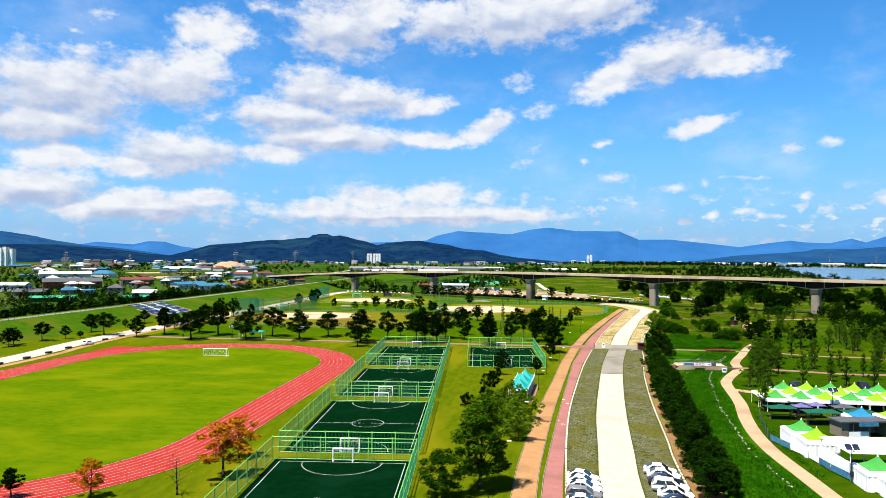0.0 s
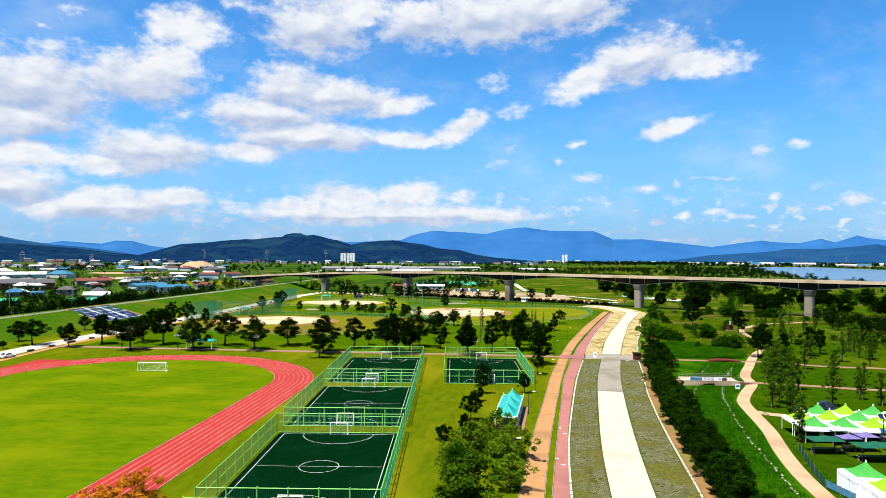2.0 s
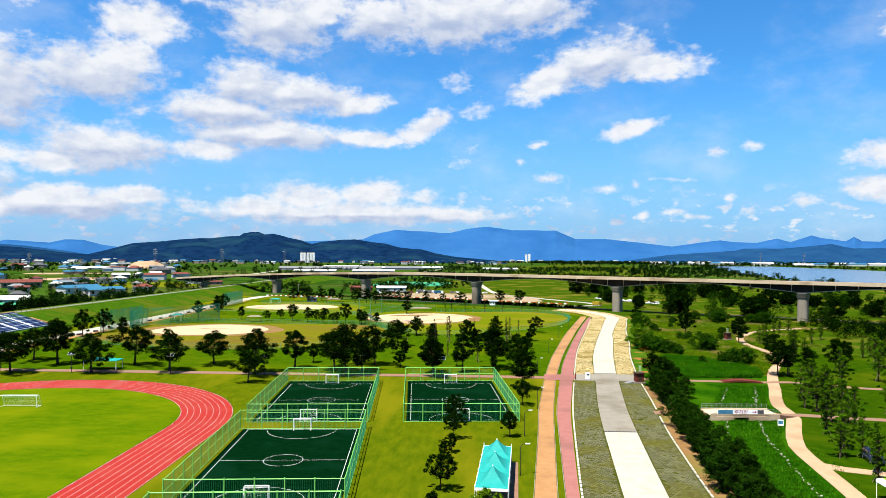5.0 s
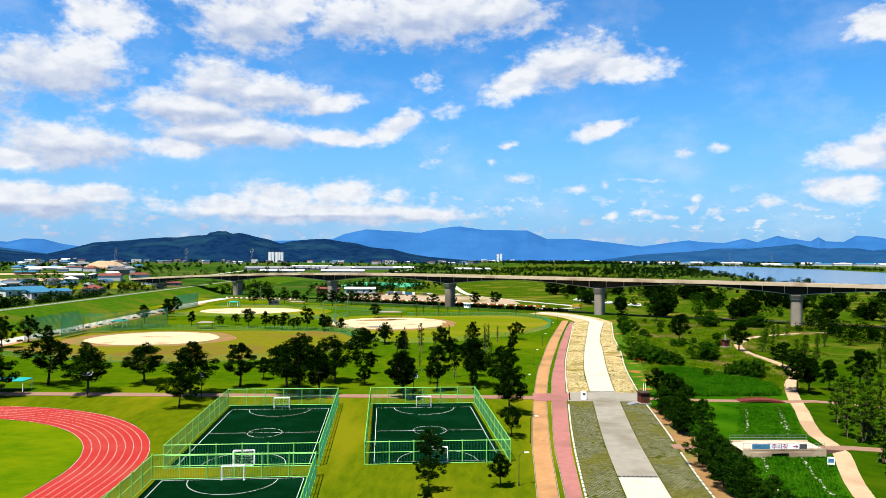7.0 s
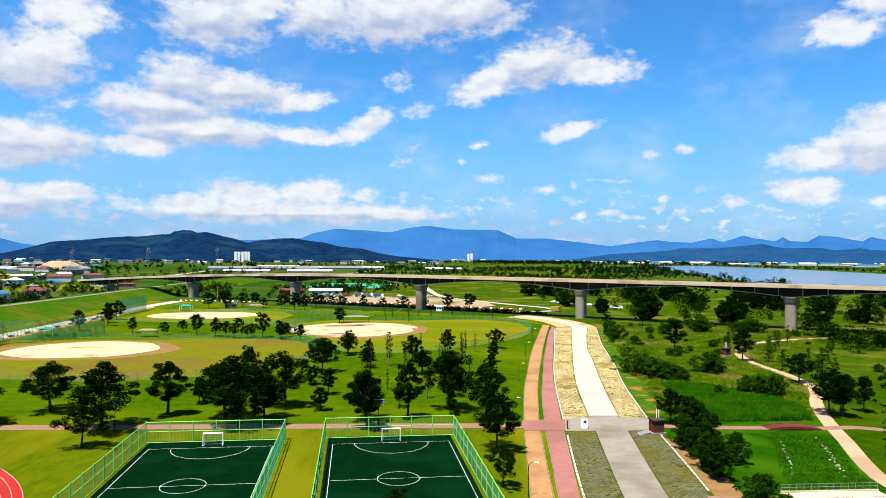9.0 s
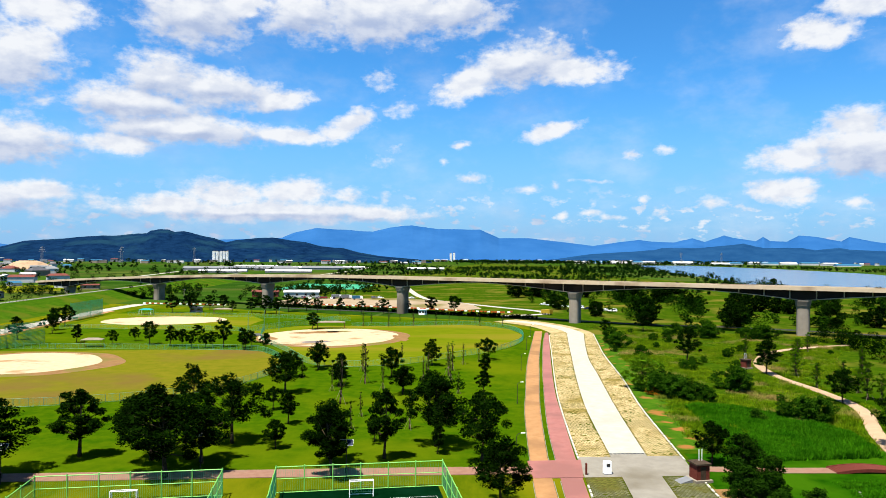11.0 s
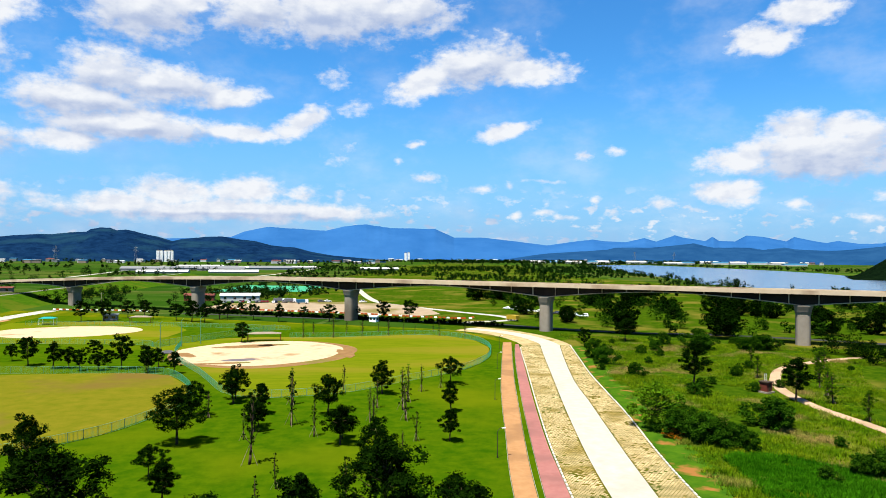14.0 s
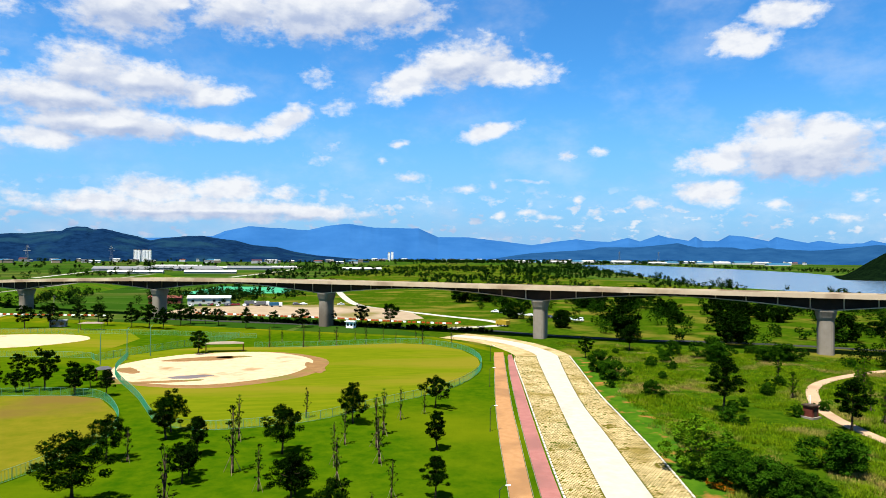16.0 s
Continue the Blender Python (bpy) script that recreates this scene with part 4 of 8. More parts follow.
M["roof_red"] = material("red_roof_sheet", (0.0987, 0.0266, 0.019), (0.137, 0.0418, 0.0304), 0.3, 0.6)
M["roof_grey"] = material("grey_roof_tile", (0.0494, 0.0494, 0.057), (0.076, 0.076, 0.0836), 0.5, 0.7)
M["roof_green"] = material("green_roof_sheet", (0.020, 0.190, 0.090), (0.034, 0.250, 0.125), 0.3, 0.6)
M["wall_white"] = material("white_render", (0.36, 0.36, 0.35), (0.46, 0.455, 0.44), 0.15, 0.8)
M["wall_tan"] = material("tan_render", (0.16, 0.129, 0.0949), (0.198, 0.163, 0.125), 0.4, 0.8)
M["wall_orange"] = material("orange_cladding", (0.171, 0.0456, 0.019), (0.198, 0.0608, 0.0266), 0.3, 0.7)
M["block_white"] = material("white_apartment_render", (0.66, 0.66, 0.65), (0.76, 0.76, 0.74), 0.15, 0.8)
M["wood_far"] = material("far_foliage", (0.00193, 0.00967, 0.00139), (0.00885, 0.0232, 0.00277), 0.08, 0.9, specular=0.0)

# ---- sports equipment ----
def frame_tubes(points, r):
    bm = bmesh.new()
    for p, q in points:
        tube(bm, p, q, r, r, 6)
    return bm


def net_mesh(quads, gap, w=0.012):
    """Thin cords across four-cornered areas."""
    bm = bmesh.new()
    for a, b, c, d in quads:
        a, b, c, d = Vector(a), Vector(b), Vector(c), Vector(d)
        for p, q, r, s in ((a, b, d, c), (a, d, b, c)):
            n = max(2, int((q - p).length / gap))
            for i in range(n + 1):
                t = i / n
                tube(bm, p.lerp(q, t), r.lerp(s, t), w, w, 3, False)
    return bm


def goal(wide, high, deep, label, group):
    g = thing("football_goal", label, "goal", group)
    h = wide / 2
    part("goal_frame", frame_tubes((((-h, 0, 0), (-h, 0, high)), ((h, 0, 0), (h, 0, high)), ((-h, 0, high), (h, 0, high))), 0.06), M["white_paint"], g)
    part("rear_frame", frame_tubes((((-h, 0, high), (-h, deep * 0.5, high)), ((h, 0, high), (h, deep * 0.5, high)), ((-h, deep * 0.5, high), (-h, deep, 0)), ((h, deep * 0.5, high), (h, deep, 0)), ((-h, deep, 0.04), (h, deep, 0.04)), ((-h, 0, 0.04), (-h, deep, 0.04)), ((h, 0, 0.04), (h, deep, 0.04)), ((-h, deep * 0.5, high), (h, deep * 0.5, high))), 0.04), M["white_paint"], g)
    part("net", net_mesh((((-h, deep * 0.5, high), (h, deep * 0.5, high), (h, deep, 0), (-h, deep, 0)),), 0.3, 0.006), M["white_paint"], g, "thin white net")
    return g


big = goal(7.32, 2.3, 1.8, "full-size white football goal on the grass field", "stadium goals")
big.matrix_basis = pose(-89.2, 106.8, 0.07, 0, 0, 4)
small = goal(3.0, 2.0, 1.0, "small white ball-court goal with a thin net", "court goals")
first = True
for u0, u1, v0, v1 in COURTS:
    um = (u0 + u1) / 2
    for v, turn in ((v1 - (2.9 if v1 - v0 > 40 else 1.3), 0), (v0 + 1.4, 180)):
        p = court_xy(um, v, 0.11)
        m = pose(p.x, p.y, p.z, 0, 0, 4.9 + turn)
        if first:
            small.matrix_basis, first = m, False
        else:
            copy_thing(small, m)


def court_fence(u0, u1, v0, v1):
    f = thing("court_fence", "tall green wire-mesh fence round a ball court", "fence", "court fences")
    H = 3.4
    post = bmesh.new()
    tube(post, (0, 0, 0), (0, 0, H + 0.18), 0.085, 0.085, 6)
    first_post = None
    for a, b in (((u0, v0), (u1, v0)), ((u1, v0), (u1, v1)), ((u1, v1), (u0, v1)), ((u0, v1), (u0, v0))):
        A, B = court_xy(*a), court_xy(*b)
        n = max(2, round((B - A).length / 3.7))
        for i in range(n):
            p = A.lerp(B, i / n)
            if first_post is None:
                first_post = part("post", post, M["lime_steel"], f)
                ob = first_post
            else:
                ob = new("post", first_post.data)
                ob.parent = f
            ob.location = p
        for z, r in ((H, 0.065), (H * 0.55, 0.05), (0.12, 0.05)):
            bm = bmesh.new()
            tube(bm, A + Vector((0, 0, z)), B + Vector((0, 0, z)), r, r, 4)
            part("rail", bm, M["lime_steel"], f)
        verts, faces = [], []
        d = (B - A).normalized()
        side = Vector((-d.y, d.x, 0))
        count = int((B - A).length / 0.22)
        for i in range(count):
            p = A.lerp(B, (i + 0.5) / count)
            k = len(verts)
            for z in (0.12, H):
                for o in (d * 0.011, side * 0.011 - d * 0.006, -side * 0.011 - d * 0.006):
                    verts.append(tuple(p + o + Vector((0, 0, z))))
            faces += [(k, k + 1, k + 4, k + 3), (k + 1, k + 2, k + 5, k + 4), (k + 2, k, k + 3, k + 5)]
        me = bpy.data.meshes.new("wire_mesh")
        me.from_pydata(verts, [], faces)
        me.materials.append(M["green_mesh"])
        new("wire_mesh", me).parent = f
    return f


for c in COURTS:
    court_fence(*c)


def field_fence(line, high, label, gap=2.5):
    """A low green mesh fence along a curved line."""
    f = thing("field_fence", label, "fence", "ball field fences")
    pts = spline(line, gap)
    pbm = bmesh.new()
    tube(pbm, (0, 0, 0), (0, 0, high), 0.045, 0.045, 5)
    proto = None
    for p in pts:
        if proto is None:
            proto = part("post", pbm, M["pale_green"], f)
            ob = proto
        else:
            ob = new("post", proto.data)
            ob.parent = f
        ob.location = p
    rail, wire = bmesh.new(), bmesh.new()
    for a, b in zip(pts, pts[1:]):
        for z in (high, 0.1):
            tube(rail, a + Vector((0, 0, z)), b + Vector((0, 0, z)), 0.03, 0.03, 4, False)
        n = max(1, int((b - a).length / 0.2))
        for i in range(n):
            p = a.lerp(b, (i + 0.5) / n)
            tube(wire, p + Vector((0, 0, 0.1)), p + Vector((0, 0, high)), 0.014, 0.014, 3, False)
    part("rail", rail, M["pale_green"], f), part("wire_mesh", wire, M["green_mesh"], f)
    return f


M["pale_green"] = material("pale_green_steel", (0.0608, 0.175, 0.114), (0.0836, 0.205, 0.137), 1.0, 0.5)
field_fence([(-52, 329), (-47, 300), (-33, 268), (-24.4, 247), (-19, 242), (-12.8, 240), (2.7, 244), (17.7, 256.5), (31.6, 268.7), (40.4, 281.9), (46.5, 297), (49.5, 315), (48, 333), (40, 346), (30, 351), (0, 346), (-18, 346)], 1.7, "low green mesh fence round a baseball field")
field_fence([(-140, 279), (-100, 277), (-62, 274.5), (-48, 273), (-40.8, 269.3), (-33.9, 256.2), (-30, 243), (-31, 230), (-38, 212), (-52, 200), (-75, 193), (-100, 195), (-136, 205)], 1.7, "low green mesh fence round a dry baseball field")
field_fence([(-58, 322), (-47, 340), (-34, 357), (-26, 372)], 2.2, "green mesh fence between two baseball fields")
field_fence([(-135, 338), (-70, 330), (-58, 322)], 1.7, "low green mesh fence behind a sandy infield")
field_fence([(-130, 396), (-80, 390), (-40, 378), (-20, 370)], 1.7, "low green mesh fence at the far field edge")


def tall_net(points, high):
    f = thing("backstop_net", "tall green ball-stop net on steel poles", "net", "ball-stop nets")
    quads = []
    for a, b in zip(points, points[1:]):
        quads.append(((*a, 0.3), (*b, 0.3), (*b, high), (*a, high)))
    for a in points:
        bm = bmesh.new()
        tube(bm, (*a, 0), (*a, high + 0.3), 0.09, 0.07, 6)
        part("pole", bm, M["green_mesh"], f)
    part("net", net_mesh(quads, 0.4, 0.05), M["roof_green"], f)
    return f


tall_net([(-142, 232), (-142, 240), (-142, 248), (-142, 256), (-142, 266)], 8.2)
tall_net([(-143, 365), (-143, 375), (-143, 385), (-143, 398)], 8.0)
tall_net([(-136.9, 245), (-137.3, 261), (-129, 264), (-122.6, 278), (-117.7, 291.7)], 7.6)

pole_proto = None
for x, y in ((-54.9, 314), (-50.6, 322.8), (-46.1, 330)):
    if pole_proto is None:
        pole_proto = thing("flood_pole", "slim pale green steel pole with a bent top", "pole", "ball field poles")
        bm = bmesh.new()
        tube(bm, (0, 0, 0), (0, 0, 8.6), 0.14, 0.09, 8)
        part("shaft", bm, M["pale_green"], pole_proto)
        bm = bmesh.new()
        tube(bm, (0, 0, 8.6), (0.6, 0.2, 9.3), 0.09, 0.05, 6)
        part("arm", bm, M["pale_green"], pole_proto)
        pole_proto.location = (x, y, 0)
    else:
        copy_thing(pole_proto, pose(x, y, 0))


def shelter(x, y, turn, wide, deep, high, roof, label, post="white_paint"):
    s = thing("shelter", label, "shelter", "", at=pose(x, y, 0, 0, 0, turn))
    for px in (-wide / 2 + 0.2, wide / 2 - 0.2):
        for py in (-deep / 2 + 0.2, deep / 2 - 0.2):
            bm = bmesh.new()
            tube(bm, (px, py, 0), (px, py, high), 0.09, 0.09, 6)
            part("post", bm, M[post], s)
    bm = boxes((-wide / 2, wide / 2, -deep / 2, deep / 2, high, high + 0.15))
    ridge = [bm.verts.new(p) for p in ((-wide / 2, -deep / 2, high + 0.15), (wide / 2, -deep / 2, high + 0.15), (wide / 2, deep / 2, high + 0.15), (-wide / 2, deep / 2, high + 0.15), (-wide / 4, 0, high + 0.7), (wide / 4, 0, high + 0.7))]
    for q in ((0, 1, 5, 4), (2, 3, 4, 5), (1, 2, 5), (3, 0, 4)):
        bm.faces.new([ridge[i] for i in q])
    part("roof", bm, roof, s)
    part("bench", boxes((-wide / 2 + 0.5, wide / 2 - 0.5, 0.1, 0.5, 0.40, 0.46), (-wide / 2 + 0.7, -wide / 2 + 0.8, 0.1, 0.5, 0, 0.40), (wide / 2 - 0.8, wide / 2 - 0.7, 0.1, 0.5, 0, 0.40)), M["stake"], s)
    return s


shelter(-97, 152.5, 2, 9, 4, 2.4, M["teal"], "turquoise-roofed rest shelter by the footpath")
shelter(-26.0, 336.8, 4, 11.5, 3, 2.5, M["wall_tan"], "timber dugout shelter beside the infield", "red_box")
shelter(-97.5, 281, 3, 6.5, 3, 2.4, M["wall_tan"], "timber dugout shelter behind the outfield fence", "red_box")
shelter(-47.2, 292, 20, 3.4, 3.4, 2.5, M["roof_grey"], "small gazebo with a grey hipped roof and red-brown posts", "red_box")
shelter(-134, 283, 0, 5, 4, 2.6, M["teal"], "small dugout shelter with a turquoise roof")
shelter(-122, 398, 0, 6, 4, 2.6, M["teal"], "turquoise-roofed dugout shelter at the far field")
shelter(-86, 402, 0, 9, 3, 2.6, M["wall_tan"], "timber dugout shelter at the far field", "red_box")

# ---- pavilion tents ----
def canopy(bm, x0, x1, y0, y1, eave, peak, n=8):
    """A concave four-sided tent roof rising to one peak."""
    cx, cy = (x0 + x1) / 2, (y0 + y1) / 2
    rings = []
    for i in range(n + 1):
        t = i / n
        z = eave + (peak - eave) * t ** 1.8
        k = 1 - t * 0.97
        rings.append([bm.verts.new((cx + (x - cx) * k, cy + (y - cy) * k, z)) for x, y in ((x0, y0), (x1, y0), (x1, y1), (x0, y1))])
    for r, s in zip(rings, rings[1:]):
        for j in range(4):
            q = (j + 1) % 4
            bm.faces.new((r[j], r[q], s[q], s[j]))
    bm.faces.new(rings[-1])
    return bm


def peak_tent(size, colour, label, group, walled=()):
    """One square pavilion tent: coloured peak, white skirt, posts and side walls."""
    t = thing("pavilion_tent", label, "tent", group)
    h = size / 2
    bm = canopy(bmesh.new(), -h * 0.8, h * 0.8, -h * 0.8, h * 0.8, 2.75, 4.25)
    part("peak", bm, colour, t)
    bm = bmesh.new()
    lo = [bm.verts.new((x, y, 2.45)) for x, y in ((-h, -h), (h, -h), (h, h), (-h, h))]
    hi = [bm.verts.new((x * 0.8, y * 0.8, 2.76)) for x, y in ((-h, -h), (h, -h), (h, h), (-h, h))]
    dn = [bm.verts.new((x, y, 2.1)) for x, y in ((-h, -h), (h, -h), (h, h), (-h, h))]
    for j in range(4):
        q = (j + 1) % 4
        bm.faces.new((lo[j], lo[q], hi[q], hi[j])), bm.faces.new((dn[j], dn[q], lo[q], lo[j]))
    part("skirt", bm, M["white_canvas"], t, "white canvas skirt")
    bm = canopy(bmesh.new(), -0.28, 0.28, -0.28, 0.28, 3.85, 4.55, 3)
    part("cap", bm, M["white_canvas"], t, "white canvas tip")
    for x in (-h + 0.06, h - 0.06):
        for y in (-h + 0.06, h - 0.06):
            bm = bmesh.new()
            tube(bm, (x, y, 0), (x, y, 2.5), 0.05, 0.05, 6)
            part("post", bm, M["white_paint"], t)
    for side in walled:
        bm = bmesh.new()
        n = 14
        for i in range(n):
            a, b = -h + size * i / n, -h + size * (i + 1) / n
            oa, ob_ = 0.06 * (i % 2), 0.06 * ((i + 1) % 2)
            c = {"w": ((-h + oa, a), (-h + ob_, b)), "e": ((h - oa, a), (h - ob_, b)), "s": ((a, -h + oa), (b, -h + ob_)), "n": ((a, h - oa), (b, h - ob_))}[side]
            bm.faces.new([bm.verts.new(p) for p in ((*c[0], 0.02), (*c[1], 0.02), (*c[1], 2.2), (*c[0], 2.2))])
        part("side_wall", bm, M["white_canvas"], t, "rippled white canvas wall")
    return t


open_green = peak_tent(4.75, M["green_canvas"], "open market tent with a green peaked roof and white skirt", "festival tents")
open_lime = peak_tent(4.75, M["lime"], "open market tent with a lime peaked roof and white skirt", "festival tents")
wall_green = peak_tent(5.0, M["green_canvas"], "walled white festival tent with a green peak", "festival tents", "wsn")
wall_lime = peak_tent(5.0, M["lime"], "walled white festival tent with a lime peak", "festival tents", "wsn")
blue_top = peak_tent(5.0, M["blue_canvas"], "market tent with a bright blue peak", "festival tents")
open_green.matrix_basis, open_lime.matrix_basis = pose(61, 67.5, 0), pose(60.9, 62.7, 0)
wall_green.matrix_basis, wall_lime.matrix_basis = pose(51.3, 30.8, 0), pose(51.6, 25.4, 0)
blue_top.matrix_basis = pose(65.8, 42.4, 0)
for i in range(8):
    for j, y in enumerate((67.5, 62.6, 57.7)):
        if (i, j) in ((0, 0), (0, 1)):
            continue
        copy_thing(open_green if (i + j) % 2 == 0 else open_lime, pose(61 + i * 4.82, y, 0, 0, 0, 0))
copy_thing(open_green, pose(56.2, 57.7, 0)), copy_thing(open_lime, pose(56.0, 62.6, 0))
copy_thing(wall_green, pose(53.6, 10.2, 0)), copy_thing(wall_lime, pose(54.8, 4.8, 0)), copy_thing(wall_green, pose(56.0, -0.6, 0))
copy_thing(open_lime, pose(71.5, 43.5, 0)), copy_thing(open_green, pose(77, 45.5, 0))

marquee = thing("event_marquee", "large white flat-topped event tent", "tent", at=pose(56.5, 18.2, 0, 0, 0, 4))
part("roof", (lambda bm: (box(bm, -5.5, 7.5, -4.6, 4.2, 3.6, 3.75), canopy(bm, -5.5, 7.5, -4.6, 4.2, 3.76, 4.6))[1])(bmesh.new()), M["white_canvas"], marquee)
for x in (-5.3, 1, 7.3):
    for y in (-4.4, 4.0):
        bm = bmesh.new()
        tube(bm, (x, y, 0), (x, y, 3.6), 0.08, 0.08, 6)
        part("post", bm, M["white_paint"], marquee)
part("side_wall", boxes((-5.45, -5.4, -4.5, 4.1, 0.02, 2.4)), M["white_canvas"], marquee)

booth = thing("stage_booth", "dark flat-roofed wooden stage booth with a blue sign", "booth", at=pose(64, 39.2, 0, 0, 0, 12))
part("wall", boxes((-4.4, -4.1, -1.6, 1.6, 0, 2.6), (4.1, 4.4, -1.6, 1.6, 0, 2.6), (-4.1, 4.1, 1.4, 1.6, 0, 2.6), (-4.1, -3.0, -1.6, -1.4, 0, 2.6), (0.6, 0.9, -1.6, -1.4, 0, 2.6)), M["wall_tan"], booth)
part("roof", boxes((-4.7, 4.7, -1.9, 1.9, 2.6, 2.85)), M["roof_grey"], booth)
part("sign", boxes((-1.4, 2.2, -1.97, -1.92, 2.0, 2.8)), M["banner_blue"], booth)
part("counter", boxes((-3.0, 0.6, -1.6, -1.2, 0, 1.0)), M["white_paint"], booth)

for x, y, w, d, h, mat, label in ((54.6, 50.2, 5.2, 3.4, 2.2, "dark_green_canvas", "dark green shade canopy on poles"), (58.8, 51.4, 3.2, 2.6, 2.3, "purple_canvas", "market stall under a pale purple cover"), (61.8, 52.0, 3.0, 2.6, 2.5, "purple_canvas", "market stall under a pale purple cover"), (66.5, 51.5, 4.2, 2.8, 2.4, "roof_grey", "market stall under a grey cover"), (60.5, 46.6, 6.4, 3.6, 2.4, "dark_green_canvas", "dark green shade canopy on poles"), (67.5, 47.4, 6.0, 3.4, 2.4, "dark_green_canvas", "dark green shade canopy on poles"), (59.0, 55.2, 2.8, 2.2, 2.6, "white_canvas", "market stall under a small white cover")):
    s = thing("market_stall", label, "stall", "market stalls", at=pose(x, y, 0, 0, 0, 6))
    bm = bmesh.new()
    canopy(bm, -w / 2, w / 2, -d / 2, d / 2, h, h + 0.6, 4)
    part("cover", bm, M[mat], s)
    for px in (-w / 2 + 0.1, w / 2 - 0.1):
        for py in (-d / 2 + 0.1, d / 2 - 0.1):
            bm = bmesh.new()
            tube(bm, (px, py, 0), (px, py, h), 0.05, 0.05, 5)
            part("post", bm, M["dark"], s)
    part("table", boxes((-w / 2 + 0.4, w / 2 - 0.4, -0.4, 0.4, 0.7, 0.76), (-w / 2 + 0.5, -w / 2 + 0.6, -0.3, 0.3, 0, 0.7), (w / 2 - 0.6, w / 2 - 0.5, -0.3, 0.3, 0, 0.7)), M["stake"], s)

bf = thing("banner_fence", "green netting fence hung with blue printed banners", "fence")
pts = spline([(51, 51), (49.4, 44), (48.1, 38.5), (47.1, 33)], 2.2)
for a, b in zip(pts, pts[1:]):
    bm = bmesh.new()
    tube(bm, a, a + Vector((0, 0, 1.4)), 0.04, 0.04, 5)
    part("post", bm, M["steel"], bf)
    bm = bmesh.new()
    bm.faces.new([bm.verts.new(p) for p in (a, b, b + Vector((0, 0, 1.2)), a + Vector((0, 0, 1.2)))])
    part("netting", bm, M["dark_green_canvas"], bf)
bw = thing("banner_wall", "row of blue and white printed banners on a rail", "banner")
pts = spline([(47.0, 32.4), (48.2, 27), (49.4, 22.6), (50.0, 16.4), (50.9, 12), (52.4, 6.4), (54, 0)], 2.6)
for i, (a, b) in enumerate(zip(pts, pts[1:])):
    bm = bmesh.new()
    tube(bm, a, a + Vector((0, 0, 1.3)), 0.04, 0.04, 5)
    part("post", bm, M["steel"], bw)
    d = (b - a).normalized() * 0.05
    n = Vector((-d.y, d.x, 0))
    bm = bmesh.new()
    lo, hi = 0.25, 1.2
    bm.faces.new([bm.verts.new(p) for p in (a + d + n + Vector((0, 0, lo)), b - d + n + Vector((0, 0, lo)), b - d + n + Vector((0, 0, hi)), a + d + n + Vector((0, 0, hi)))])
    part("banner", bm, M["banner_blue"] if i % 4 < 2 else M["white_canvas"], bw)

teal_tent = thing("picnic_tent", "long turquoise three-peaked canopy on white posts", "tent", at=pose(4.5, 67.5, 0, 0, 0, -4.5))
for y in (-6.3, 0.0, 6.3):
    part("peak", canopy(bmesh.new(), -2.1, 2.1, y - 3.15, y + 3.15, 2.5, 4.3), M["teal"], teal_tent)
    part("tip", canopy(bmesh.new(), -0.16, 0.16, y - 0.16, y + 0.16, 4.15, 4.55, 2), M["white_paint"], teal_tent)
for x in (-2.05, 2.05):
    for y in (-9.4, -6.3, -3.15, 0, 3.15, 6.3, 9.4):
        bm = bmesh.new()
        tube(bm, (x, y, 0), (x, y, 2.9), 0.05, 0.05, 6)
        part("post", bm, M["white_paint"], teal_tent)
for a in ((-2.1, 2.1, -9.5, -9.42, 2.2, 2.52), (-2.1, 2.1, 9.42, 9.5, 2.2, 2.52), (-2.1, -2.03, -9.42, 9.42, 2.2, 2.52), (2.03, 2.1, -9.42, 9.42, 2.2, 2.52)):
    part("valance", boxes(a), M["white_canvas"], teal_tent, "white canvas valance")
structure("floor_tent", sheet([(2.0, 57.2), (7.0, 57.0), (8.3, 77.0), (3.4, 77.6)], 0.09, 0.2), M["path"], "brick floor under the long canopy", "pavement")
for y in (-4.0, 0.0, 4.0):
    b = thing("picnic_bench", "plain wooden bench under the canopy", "bench", "picnic benches", at=pose(4.5 + 0.08 * y, 67.5 + y, 0.09, 0, 0, -4.5))
    part("seat", boxes((-1.3, 1.3, -0.2, 0.2, 0.4, 0.46)), M["stake"], b)
    for x in (-1.0, 1.0):
        part("leg", boxes((x - 0.05, x + 0.05, -0.18, 0.18, 0, 0.4)), M["dark"], b)

# ---- cars ----
def loft(sections):
    """A closed skin through rings of equal length."""
    bm = bmesh.new()
    rings = [[bm.verts.new(p) for p in ring] for ring in sections]
    for r, s in zip(rings, rings[1:]):
        for i in range(len(r)):
            j = (i + 1) % len(r)
            bm.faces.new((r[i], r[j], s[j], s[i]))
    bm.faces.new(rings[0][::-1]), bm.faces.new(rings[-1])
    bmesh.ops.recalc_face_normals(bm, faces=bm.faces)
    for f in bm.faces:
        f.smooth = len(f.verts) == 4
    return bm


